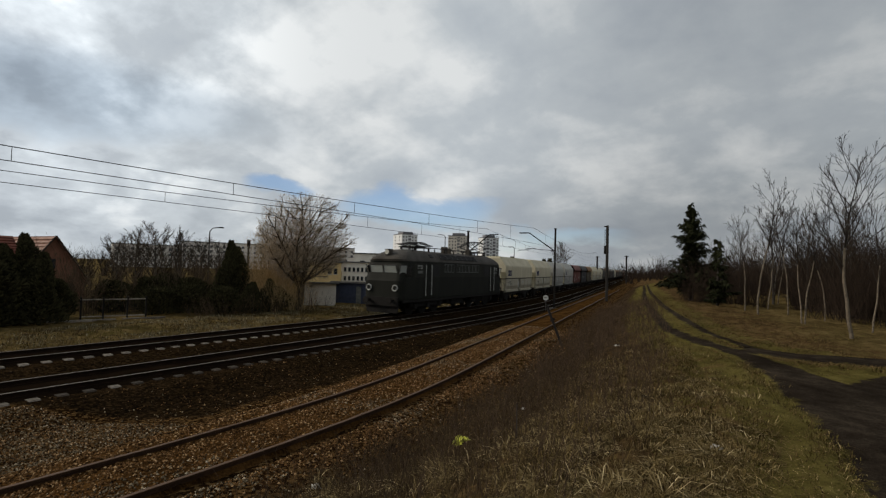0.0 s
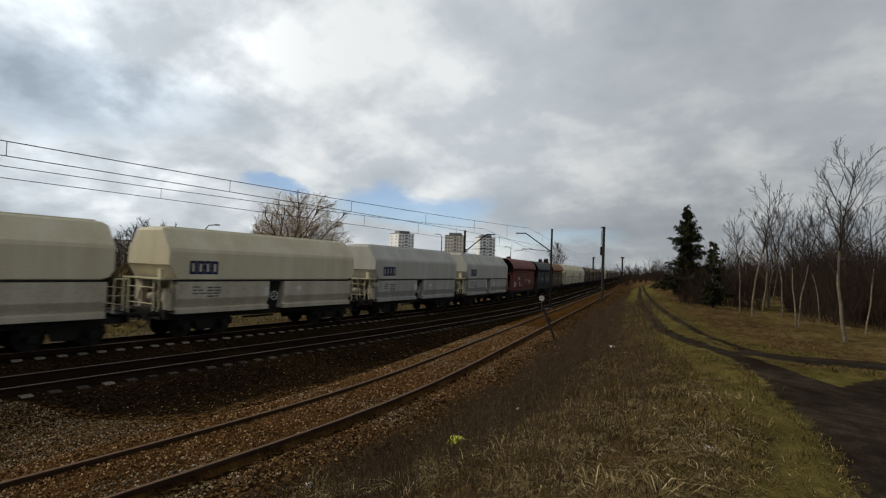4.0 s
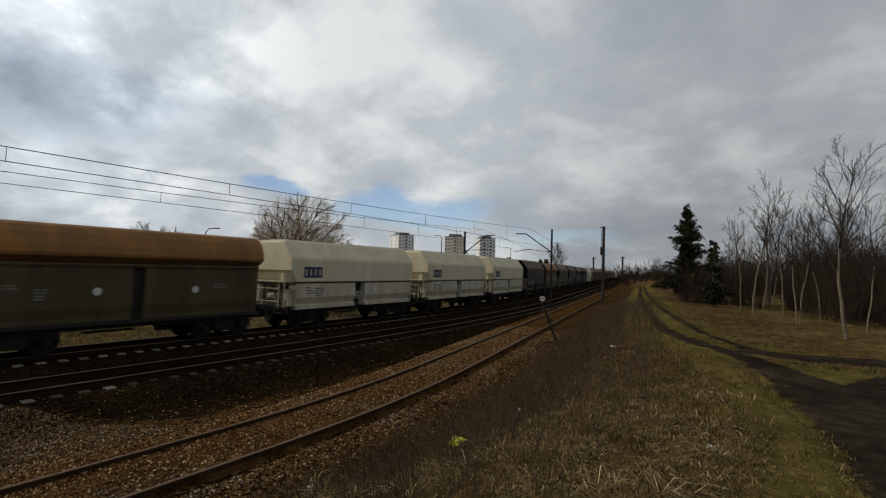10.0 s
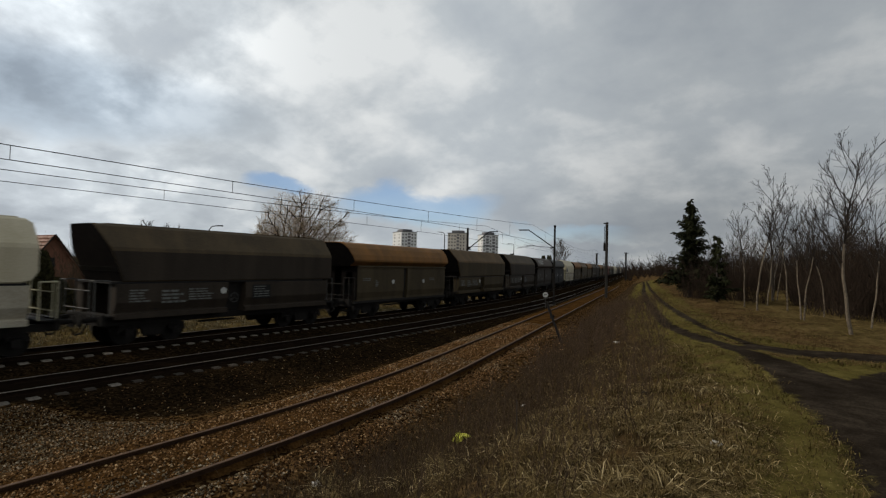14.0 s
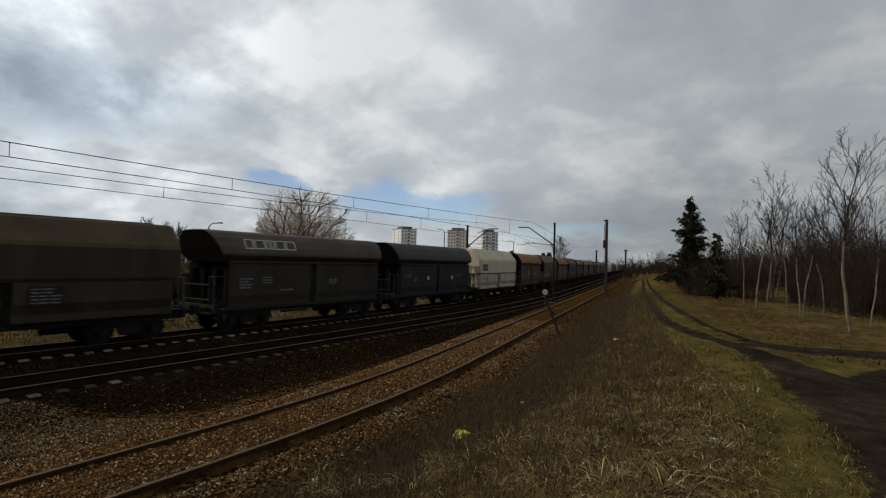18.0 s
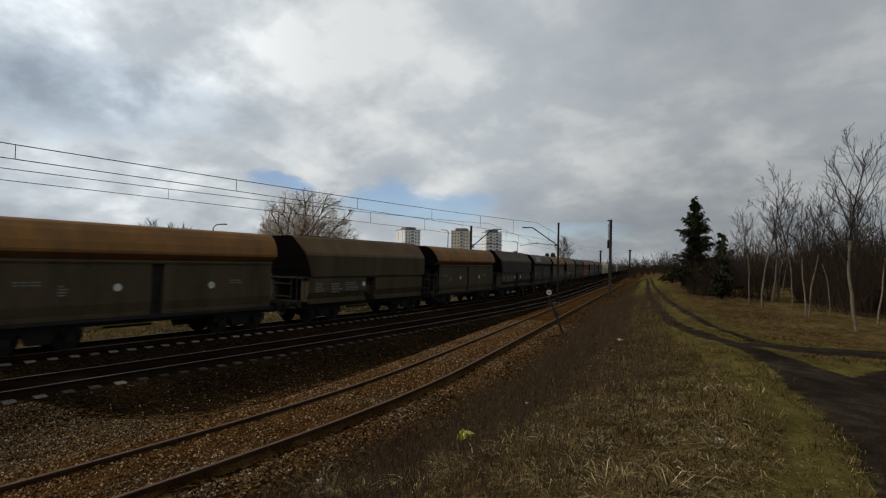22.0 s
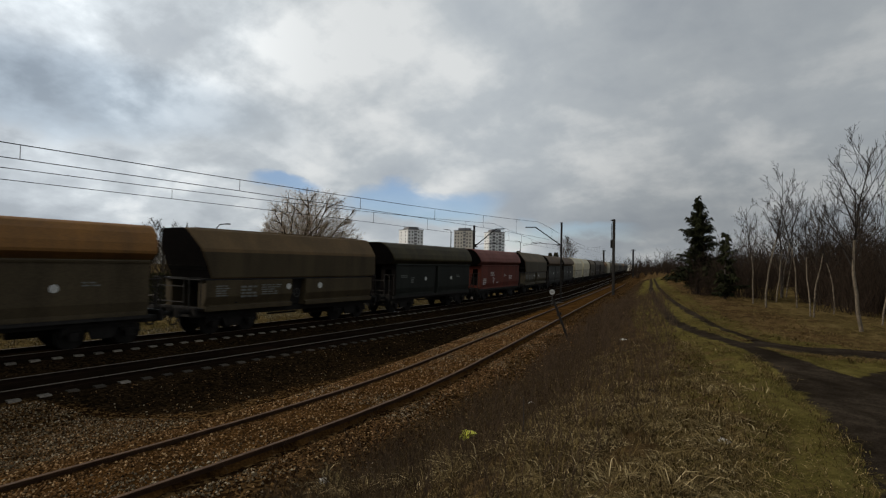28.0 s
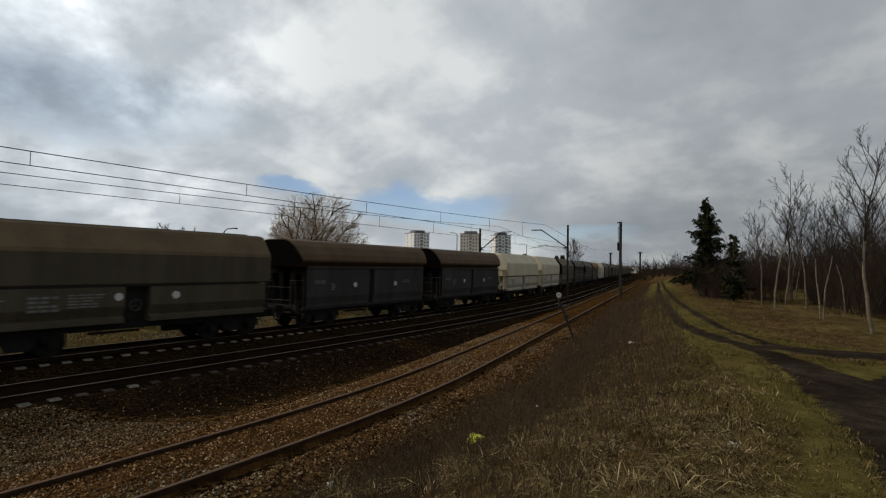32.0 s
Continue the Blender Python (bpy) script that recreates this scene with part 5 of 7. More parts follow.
def tree_data(seed, bark, twig, **k):
    T, C = bare_tree(seed, **k)
    return T.data("trunk", bark, fix=False), C.data("crown", twig, fix=False)


def grow(M, p, d, length, r, level, rs, kids, ratio, angle, lift, fine, wob=0.14, stout=None):
    """A branch that forks again and again into finer ones; stout: the mesh that takes the thick ones."""
    segs = 4 if level > 1 else (3 if level else 2)
    pts, dd = limb(stout if stout and level > 1 else M, p, d, length, r, max(fine, r * 0.42), segs, rs, wob, 5 if level > 1 else 3, lift)
    if level == 0:
        return
    for j in range(kids):
        u = (0.28 + 0.72 * (j + rs.random() * 0.9) / kids) * segs
        i = min(int(u), segs - 1)
        q = pts[i].lerp(pts[i + 1], u - i)
        along = (pts[i + 1] - pts[i]).normalized()
        az = j * 2.4 + rs.uniform(-0.7, 0.7)
        side = along.cross(Vector((math.cos(az), math.sin(az), 0.3))).normalized()
        k = length * ratio * rs.uniform(0.7, 1.2) * (1.15 - 0.45 * u / segs)
        grow(M, q, along + side * angle * rs.uniform(0.7, 1.3), k, max(fine, r * (0.62 - 0.2 * u / segs)), level - 1, rs, kids, ratio, angle, lift, fine, wob, stout)


def birch_data(seed, h, r, fork, limbs, spread, pale, kids=4, fine=0.006):
    """Pale lower trunk; above it a dark leader and steep branches that sweep upwards."""
    rs = random.Random(seed)
    T, C = Mesh(), Mesh()
    pts, d = limb(T, (0, 0, -0.15), (rs.uniform(-0.14, 0.14), rs.uniform(-0.1, 0.1), 1), h * fork + 0.15, r, r * 0.72, 8, rs, 0.085, 8, 0.03)
    low, d = limb(T, pts[-1], d, h * (1 - fork) * 0.25, r * 0.72, r * 0.55, 2, rs, 0.08, 6, 0.04)
    high, d = limb(C, low[-1], d, h * (1 - fork) * 0.75, r * 0.55, 0.008, 6, rs, 0.11, 6, 0.06)
    lead = low + high[1:]
    for i in range(limbs):
        u = 8 * (i + rs.random() * 0.6) / limbs * 0.92
        k = int(u)
        q = lead[k].lerp(lead[k + 1], u - k)
        az = i * 2.4 + rs.uniform(-0.5, 0.5)
        L = h * spread * (1 - 0.62 * u / 8) * rs.uniform(0.75, 1.2)
        grow(C, q, (math.cos(az), math.sin(az), rs.uniform(0.9, 1.5)), L, r * (0.36 - 0.2 * u / 8), 2, rs, kids, 0.48, 0.55, 0.09, fine)
    return T.data("trunk", pale, fix=False), C.data("crown", BRANCH, fix=False)


def willow_data(seed):
    """Short stout trunk, a fan of curved dark limbs and a round airy crown of fine pale twigs."""
    rs = random.Random(seed)
    T, C = Mesh(), Mesh()
    pts, d = limb(T, (0, 0, -0.2), (0.03, 0, 1), 2.5, 0.36, 0.30, 4, rs, 0.04, 9, 0.03)

    def inside(p):
        return (p.x / 3.75) ** 2 + (p.y / 3.75) ** 2 + ((p.z - 6.0) / 3.75) ** 2 < 1.0

    def branch(p, d, length, r, level, bend):
        """An arching branch with finer ones along it, ended where the crown ends."""
        n = (7, 5, 4, 3)[3 - level]
        P = [p]
        for i in range(n):
            d = (d + bend / n + Vector((rs.uniform(-0.16, 0.16), rs.uniform(-0.16, 0.16), rs.uniform(-0.12, 0.12)))).normalized()
            q = P[-1] + d * (length / n)
            a, b = r * (1 - 0.8 * i / n), r * (1 - 0.8 * (i + 1) / n)
            (T if level >= 2 else C).tube(P[-1], q, max(a, 0.0075), max(b, 0.005), 6 if level == 3 else (4 if level == 2 else 3), caps=False)
            P.append(q)
            if not inside(q):
                break
        if level == 0:
            return
        for j in range((0, 6, 9, 14)[level]):
            u = (0.15 + 0.85 * (j + rs.random()) / (0, 6, 9, 14)[level]) * (len(P) - 1)
            i = min(int(u), len(P) - 2)
            q = P[i].lerp(P[i + 1], u - i)
            along = (P[i + 1] - P[i]).normalized()
            side = along.orthogonal().normalized()
            side.rotate(Matrix.Rotation(j * 2.4 + rs.uniform(-0.6, 0.6), 3, along).to_quaternion())
            out = Vector((q.x, q.y, 0)).normalized() * 0.25
            branch(q, (along * 0.8 + side * 0.75 + out).normalized(), length * (0, 0.62, 0.50, 0.36)[level] * rs.uniform(0.7, 1.25), max(r * 0.36, 0.0075), level - 1, Vector((0, 0, 0.25)))
    for i in range(14):
        az = i * 2.4 + rs.uniform(-0.3, 0.3)
        up = (5.0, 1.5, 0.9, 0.55, 2.3, 1.2, 3.2)[i % 7] * rs.uniform(0.9, 1.1)
        dv = Vector((math.cos(az), math.sin(az), up)).normalized()
        arch = Vector((math.cos(az), math.sin(az), 0)) * (0.5 if up < 3 else 0.12) if up > 1 else Vector((0, 0, 0.55))
        branch(pts[3].lerp(pts[4], rs.uniform(0.0, 1.0)), dv, rs.uniform(6.2, 7.4), 0.120, 3, arch)
    return T.data("trunk", WILLOW_BARK, fix=False), C.data("crown", WILLOW_TWIG, fix=False)


GREY_BIRCH = mat("grey_birch_bark", (0.165, 0.132, 0.092), 0.85, second=(0.065, 0.052, 0.038), scale=5, fine=16, contrast=0.12)
BRANCH = mat("dark_birch_branches", (0.032, 0.025, 0.020), 0.9, second=(0.015, 0.012, 0.010), scale=2, fine=20)
WILLOW_TWIG = island("willow_twigs", (0.60, 0.49, 0.36), (0.20, 0.16, 0.12))
WILLOW_BARK = mat("willow_bark", (0.105, 0.080, 0.056), 0.95, second=(0.036, 0.028, 0.021), scale=3, fine=24)
BIRCHES = [birch_data(20 + i, 9.0, 0.088, 0.33, 17, 0.40, GREY_BIRCH, 5, 0.007) for i in range(1)]
SLIM = [birch_data(40 + i, 7.0, 0.047, 0.36, 13, 0.30, BIRCH_BARK, 4, 0.006) for i in range(3)]
# x, y, height, which shape
for x, y, h, k, slim in ((1.78, 21.2, 6.1, 0, 0), (-1.1, 29.3, 6.6, 0, 1), (-0.72, 43.7, 7.6, 1, 1), (-0.5, 46.0, 7.2, 2, 1), (0.56, 26.7, 4.9, 2, 1), (0.66, 26.9, 5.2, 1, 1), (-1.9, 33.4, 5.4, 1, 1), (-0.9, 36.5, 5.8, 2, 1),
                         (1.5, 30.0, 4.6, 0, 1), (2.7, 25.2, 4.9, 2, 1), (0.1, 33.0, 6.2, 1, 1)):
    d = SLIM[k] if slim else BIRCHES[k]
    tree("birch_tree", x, y, d, "leafless young birch with a pale trunk" if slim else "tall leafless birch with a pale trunk", "tree", turn=x * 3.1 + y, group="birches by the dirt road", size=h / (7.0 if slim else 9.0))


def spruce_data(seed, h, w, gaps=0.0):
    rs = random.Random(seed)
    T, C = Mesh(), Mesh()
    T.tube((0, 0, -0.15), (0, 0, h * 0.97), h * 0.022, 0.01, 8)
    z = h * 0.12
    turn = 0.0
    while z < h * 0.985:
        k = 1 - z / h
        z += 0.085 + 0.09 * k
        turn += 0.9
        for i in range(6):
            if rs.random() < gaps * (0.35 + 0.9 * z / h):
                continue
            az = turn + i * 1.047 + rs.uniform(-0.5, 0.5)
            L = w * (k ** 0.85) * rs.choice((0.4, 0.6, 0.8, 1.0, 1.35)) * rs.uniform(0.75, 1.15) + 0.10
            out = Vector((math.cos(az), math.sin(az), 0))
            z1 = z + rs.uniform(-0.2, 0.2)
            pts = [Vector((0, 0, z1)) + out * (L * u) + Vector((0, 0, rs.uniform(-0.04, 0.06) * u - (0.55 * k - 0.12) * L * u + 0.42 * L * u * u)) for u in (0, 0.35, 0.7, 1.0)]
            T.tube(pts[0], pts[3], 0.018 * (0.4 + k), 0.006, 4, caps=False)
            m = max(4, int(L * 9))
            for j in range(m):
                u = (j + 0.6) / m
                p = pts[0].lerp(pts[3], u)
                for s in (-1, 1):
                    side = Vector((-out.y, out.x, 0)) * s
                    q = p + (side * 0.75 + out * 0.6).normalized() * (0.16 + 0.22 * L * (1 - u * 0.6)) * rs.uniform(0.7, 1.2) + Vector((0, 0, rs.uniform(-0.34, 0.02)))
                    a = (q - p).cross(Vector((0, 0, 1))).normalized() * 0.06
                    k0 = len(C.v)
                    C.v += [tuple(p + a), tuple(p - a), tuple(q - a * 0.3 + Vector((0, 0, -0.03))), tuple(q + a * 0.3 + Vector((0, 0, -0.03))), tuple(p.lerp(q, 0.5) + Vector((0, 0, -0.10)))]
                    C.f += [(k0, k0 + 1, k0 + 2, k0 + 3), (k0, k0 + 4, k0 + 3), (k0 + 1, k0 + 2, k0 + 4)]
    return T.data("trunk", BARK, fix=False), C.data("crown", NEEDLES, fix=False)


tree("spruce_tree", -5.75, 41.3, spruce_data(3, 7.0, 1.80, 0.36), "dark green spruce beside the dirt track", "tree", z=1.2, group="spruces by the dirt road")
tree("spruce_tree", -3.5, 36.0, spruce_data(8, 4.2, 0.95, 0.72), "small thin dark spruce beside a larger one", "tree", z=1.2, group="spruces by the dirt road")


def shrub(M, x, y, z, h, w, stems, rs, r=0.008, branch=3):
    for i in range(stems):
        az = rs.uniform(0, 2 * math.pi)
        d = (math.cos(az) * w, math.sin(az) * w, 1)
        L = h * rs.uniform(0.55, 1.05)
        p = (x + rs.uniform(-0.3, 0.3), y + rs.uniform(-0.3, 0.3), z - 0.05)
        pts, dd = limb(M, p, d, L, r, r * 0.4, 3, rs, 0.15, 3, 0.05)
        for j in range(branch):
            q = pts[rs.randint(1, 3)]
            limb(M, q, dd + Vector((rs.uniform(-0.9, 0.9), rs.uniform(-0.9, 0.9), rs.uniform(-0.1, 0.7))), L * rs.uniform(0.2, 0.45), r * 0.6, r * 0.3, 2, rs, 0.2, 3)


def thicket(name, spots, label, material, seed, h0, h1, w=0.35, stems=7, r=0.010, branch=3):
    rs = random.Random(seed)
    M = Mesh()
    for x, y in spots:
        shrub(M, x, y, ground_at(x, y), rs.uniform(h0, h1), w, stems, rs, r, branch)
    return solid(name, M.data(name, material, fix=False), label, "bushes", kind="stuff")


rs = random.Random(12)
DARK_TWIG = island("thicket_twigs", (0.042, 0.030, 0.022), (0.016, 0.012, 0.009))


def fan(n, a0, a1, d0, d1, rnd):
    """Spots in a sector of the plan around the eye: bearings in degrees to the right of the line, and distances."""
    out = []
    for i in range(n):
        a, d = radians(rnd.uniform(a0, a1)), rnd.uniform(d0, d1)
        out.append((math.sin(a) * d, math.cos(a) * d))
    return out


thicket("thicket", fan(900, 0.5, 32, 38, 66, rs), "dense dark leafless thicket behind the birches", DARK_TWIG, 5, 3.0, 5.0, 0.35, 9, 0.019, 3)
thicket("thicket", fan(330, 2.0, 32, 29, 39, rs), "dark leafless scrub between the birch trunks", DARK_TWIG, 6, 1.4, 3.2, 0.4, 8, 0.014, 3)
thicket("thicket", fan(380, 4.0, 34, 31, 44, rs), "tall dark undergrowth at the edge of the wood", DARK_TWIG, 15, 2.4, 4.4, 0.35, 8, 0.016, 3)
thicket("thicket", fan(240, -7.5, 3, 62, 130, rs), "far dark hedge beside the dirt track", DARK_TWIG, 7, 3.0, 5.2, 0.40, 9, 0.03, 4)
thicket("thicket", fan(120, -14, -6.5, 150, 330, rs), "dark scrub far along the railway", DARK_TWIG, 8, 3.0, 6.5, 0.5, 8, 0.06, 4)
thicket("thicket", [(-4.4 + rs.uniform(-1.6, 3.2), 40.6 + rs.uniform(-2.5, 2.0)) for _ in range(60)], "dark scrub round the feet of the spruces", DARK_TWIG, 14, 1.2, 3.2, 0.35, 10, 0.012, 4)
for k, (x, y, h) in enumerate(((5.5, 27, 6.5), (8, 30, 7.5), (3.2, 38, 7.0), (6.5, 40, 8.0), (1.2, 42, 6.8), (9.5, 36, 7.6), (-0.8, 46, 7.0), (4.2, 48, 8.0), (-3.4, 52, 6.5), (7.4, 24.5, 6.5))):
    tree("bare_tree", x, y, shared(("bare", k % 3), lambda: tree_data(60 + k % 3, BARK, TWIG, h=7.0, trunk_r=0.08, fork=0.2, spread=0.32, limbs=15, twigs=5, rise=0.15, subs=5, fine=0.012)), "leafless dark-barked tree in the thicket", "tree", turn=k * 1.7, group="bare trees in the thicket", size=h / 7.0)

# ---- grass and weeds ----
def bank_spots(n, rnd, y0, y1, n0, n1, pull=1.0):
    """Spots on the bank: along the line, and across it from the siding."""
    out = []
    while len(out) < n:
        y = y0 + (y1 - y0) * rnd.random() ** pull
        o = rnd.uniform(n0, n1)
        x = float(np.interp(y, SIDE[1], SIDE[0])) + o
        out.append((x, y, o))
    return out


def ground_many(x, y):
    i = np.clip(np.searchsorted(GX, x) - 1, 0, len(GX) - 2)
    j = np.clip(np.searchsorted(GY, y) - 1, 0, len(GY) - 2)
    u, v = (x - GX[i]) / (GX[i + 1] - GX[i]), (y - GY[j]) / (GY[j + 1] - GY[j])
    return (GZ[j, i] * (1 - u) + GZ[j, i + 1] * u) * (1 - v) + (GZ[j + 1, i] * (1 - u) + GZ[j + 1, i + 1] * u) * v


def quick_mesh(name, V, loops, starts, totals, material):
    me = bpy.data.meshes.new(name)
    me.vertices.add(len(V))
    me.vertices.foreach_set("co", V.astype(np.float32).ravel())
    me.loops.add(len(loops))
    me.loops.foreach_set("vertex_index", loops.astype(np.int32))
    me.polygons.add(len(starts))
    me.polygons.foreach_set("loop_start", starts.astype(np.int32))
    me.polygons.foreach_set("loop_total", totals.astype(np.int32))
    me.update(calc_edges=True)
    me.materials.append(material)
    return me


class Sward:
    """Bent blades of grass, gathered and then made into one mesh."""

    def __init__(self):
        self.parts = []

    def add(self, q, x, y, each, h0, h1, w, lean0, lean1, scatter=0.07, comb=0.0):
        k = len(x)
        x, y = np.repeat(x, each) + q.normal(0, scatter, k * each), np.repeat(y, each) + q.normal(0, scatter, k * each)
        keep = road_gap(x, y) > q.uniform(-0.12, 0.2, len(x)) * (each > 4)
        x, y = x[keep], y[keep]
        L = q.uniform(h0, h1, len(x)) * q.uniform(0.6, 1.2, len(x))
        t = q.uniform(lean0, lean1, len(x))
        az = q.uniform(0, 6.283, len(x))
        if comb:
            az = np.repeat(q.uniform(0, 6.283, k), each)[keep] + q.normal(0, comb, len(x))
        z = ground_many(x, y)
        ca, sa = np.cos(az), np.sin(az)
        px, py = -sa * w, ca * w
        lift = q.uniform(0.004, 0.04, len(x))
        mx, my, mz = x + ca * L * t * 0.45, y + sa * L * t * 0.45, z + np.maximum(lift, L * (0.95 - 0.80 * t))
        ex, ey, ez = x + ca * L * t * 1.0, y + sa * L * t * 1.0, z + np.maximum(lift * 0.5, L * (1.05 - 1.0 * t))
        self.parts.append(np.stack([np.stack(c, -1) for c in ((x - px, y - py, z - 0.02), (x + px, y + py, z - 0.02), (mx + px * 0.8, my + py * 0.8, mz), (mx - px * 0.8, my - py * 0.8, mz), (ex, ey, ez))], 1))

    def data(self, name, material):
        P = np.concatenate(self.parts)
        n = len(P)
        loops = (np.arange(n)[:, None] * 5 + np.array([0, 1, 2, 3, 3, 2, 4])).ravel()
        starts = (np.arange(n)[:, None] * 7 + np.array([0, 4])).ravel()
        return quick_mesh(name, P.reshape(-1, 3), loops, starts, np.tile([4, 3], n), material)


def patchy(x, y, scale, seed):
    """A slow wave over the plan, about -1 to 1, that sorts spots into patches."""
    return np.array([noise.noise((a * scale, c * scale, seed)) for a, c in zip(x, y)]) * 2


# where long straw has fallen over in clumps
CLUMPS = [(-2.13, 5.77), (-1.87, 6.09), (-0.83, 6.19), (-1.05, 7.18), (-0.87, 5.02), (-1.10, 5.10), (-0.89, 9.11), (-3.36, 5.34), (-3.44, 4.92), (-1.98, 7.43), (-1.52, 8.11), (-2.05, 4.73), (-4.66, 5.12), (-5.54, 5.38), (-0.41, 7.04), (-1.64, 4.99), (-3.00, 6.01)]


def make_grass():
    q = np.random.RandomState(31)
    straw, green, weed, pale, field, verge = Sward(), Sward(), Sward(), Sward(), Sward(), Sward()

    def bank(n, y0, y1, o0, o1, pull=1.0):
        y = y0 + (y1 - y0) * q.rand(n) ** pull
        o = q.uniform(o0, o1, n)
        return np.interp(y, SIDE[1], SIDE[0]) + o, y, o
    # matted grass that lies flat on the bank
    x, y, o = bank(15000, 1.6, 15, 2.4, 9.3, 1.25)
    p = patchy(x, y, 0.75, 5) * 1.3 - 0.30 + 0.42 * np.clip(o - 5.7, -2.0, 0.9) + q.normal(0, 0.25, len(x))
    ok = (np.hypot(x + 4.33, y - 7.1) > 0.38) & ((road_gap(x, y) > 1.0) | (q.rand(len(x)) < 0.22))
    ok &= patchy(x, y, 1.3, 33) > -0.18 + q.normal(0, 0.15, len(x))
    d, e = ok & (p > 0.0), ok & (p <= 0.0)
    g = q.rand(len(x)) < 0.42
    straw.add(q, x[d & ~g], y[d & ~g], 7, 0.05, 0.17, 0.0030, 0.75, 1.2)
    green.add(q, x[d & g], y[d & g], 9, 0.04, 0.12, 0.0034, 0.6, 1.15)
    weed.add(q, x[e], y[e], 5, 0.05, 0.18, 0.0032, 0.8, 1.2)
    # arching tussocks
    x, y, o = bank(260, 2.6, 14, 4.7, 8.8, 1.2)
    straw.add(q, x, y, 46, 0.12, 0.30, 0.0028, 0.55, 1.12, 0.07)
    x, y, o = bank(800, 2.4, 15, 4.4, 9.0, 1.15)
    ok = road_gap(x, y) > 0.7
    x, y = x[ok], y[ok]
    for k, (sward, h0, h1) in enumerate(((straw, 0.10, 0.24), (weed, 0.07, 0.20), (pale, 0.12, 0.32))):
        p = patchy(x, y, 0.8, 50 + k) + q.normal(0, 0.35, len(x)) > (0.0, 0.0, 0.25)[k]
        sward.add(q, x[p], y[p], (40, 40, 24)[k], h0, h1, 0.0036, (0.72, 0.5, 0.82)[k], 1.16, 0.10)
    x, y, o = bank(260, 2.2, 13, 3.8, 8.4, 1.2)
    weed.add(q, x, y, 34, 0.06, 0.20, 0.0045, 0.6, 1.15, 0.10)
    x, y, o = bank(260, 3.0, 14, 2.6, 5.6, 1.2)
    weed.add(q, x, y, 30, 0.10, 0.30, 0.0034, 0.5, 1.1, 0.09)
    x, y, o = bank(5200, 1.6, 13, 1.9, 4.4, 1.3)
    weed.add(q, x, y, 7, 0.06, 0.24, 0.0032, 0.5, 1.15, 0.09)
    x, y, o = bank(3200, 2.0, 7.5, 5.4, 8.2, 1.0)
    p = patchy(x, y, 1.1, 14) + q.normal(0, 0.2, len(x))
    straw.add(q, x[p > 0], y[p > 0], 8, 0.10, 0.30, 0.0040, 0.9, 1.2, 0.07)
    # bright drifts of long fallen straw
    for cx, cy, rx, ry, n in ((-2.55, 6.45, 1.0, 0.7, 22), (-1.0, 7.2, 0.5, 0.9, 26), (-1.6, 5.0, 0.8, 0.5, 14), (-3.6, 8.4, 0.8, 0.8, 10), (-1.9, 9.0, 0.9, 1.2, 14)):
        x, y = cx + q.normal(0, rx * 0.6, n), cy + q.normal(0, ry * 0.6, n)
        pale.add(q, x, y, 20, 0.12, 0.36, 0.0030, 0.7, 1.14, 0.07)
    for cx, cy in CLUMPS:
        k = 5
        x, y = cx + q.normal(0, 0.16, k), cy + q.normal(0, 0.16, k)
        pale.add(q, x, y, 34, 0.24, 0.52, 0.0050, 0.80, 1.12, 0.07, 0.7)
        weed.add(q, x, y, 30, 0.08, 0.26, 0.0040, 0.5, 1.1, 0.14)
    # combed tufts, each bent its own way, with dark hollows between them
    x, y, o = bank(480, 3.2, 12, 4.8, 8.6, 1.1)
    ok = (road_gap(x, y) > 0.8) & (patchy(x, y, 0.9, 71) > -0.2 + q.normal(0, 0.2, len(x)))
    x, y = x[ok], y[ok]
    d = q.rand(len(x))
    pale.add(q, x[d > 0.55], y[d > 0.55], 26, 0.14, 0.34, 0.0050, 0.75, 1.12, 0.05, 0.5)
    straw.add(q, x[d <= 0.55], y[d <= 0.55], 34, 0.12, 0.28, 0.0050, 0.65, 1.12, 0.06, 0.6)
    # short green grass along the road
    y = 1.6 + 16 * q.rand(9500) ** 1.2
    x = np.interp(y, [2.5, 5, 6.9, 8.4, 10.2, 12.6, 15, 17.4], [-0.1, 0.0, -0.1, -0.35, -0.75, -1.2, -2.1, -3.0]) + q.normal(-0.1, 0.55, len(y))
    p = patchy(x, y, 0.9, 9) + q.normal(0, 0.3, len(x))
    green.add(q, x[p > -0.2], y[p > -0.2], 8, 0.025, 0.065, 0.0045, 0.8, 1.15, 0.06)
    straw.add(q, x[p <= -0.2], y[p <= -0.2], 6, 0.03, 0.09, 0.0040, 0.85, 1.15)
    y = 14 + 48 * q.rand(5200) ** 1.5
    x = np.interp(y, [14, 15.7, 20.3, 25.5, 36.5, 57, 73], [-0.6, -1.3, -3.0, -4.4, -7.2, -11.9, -15.5]) + q.normal(0.2, 0.9, len(y))
    p = patchy(x, y, 0.4, 3) + q.normal(0, 0.3, len(x))
    green.add(q, x[p > 0], y[p > 0], 7, 0.03, 0.07, 0.009, 0.75, 1.15, 0.10)
    field.add(q, x[p <= 0], y[p <= 0], 6, 0.03, 0.09, 0.009, 0.8, 1.15, 0.10)
    # the bank farther along, and the field by the wood
    x, y, o = bank(6500, 14, 46, 2.5, 11.0, 1.4)
    p = patchy(x, y, 0.35, 2) + 0.2 * (o - 6.5) + q.normal(0, 0.3, len(x))
    field.add(q, x[p > 0.1], y[p > 0.1], 6, 0.06, 0.18, 0.007, 0.75, 1.15, 0.12)
    weed.add(q, x[p <= 0.1], y[p <= 0.1], 6, 0.06, 0.18, 0.007, 0.6, 1.15, 0.12)
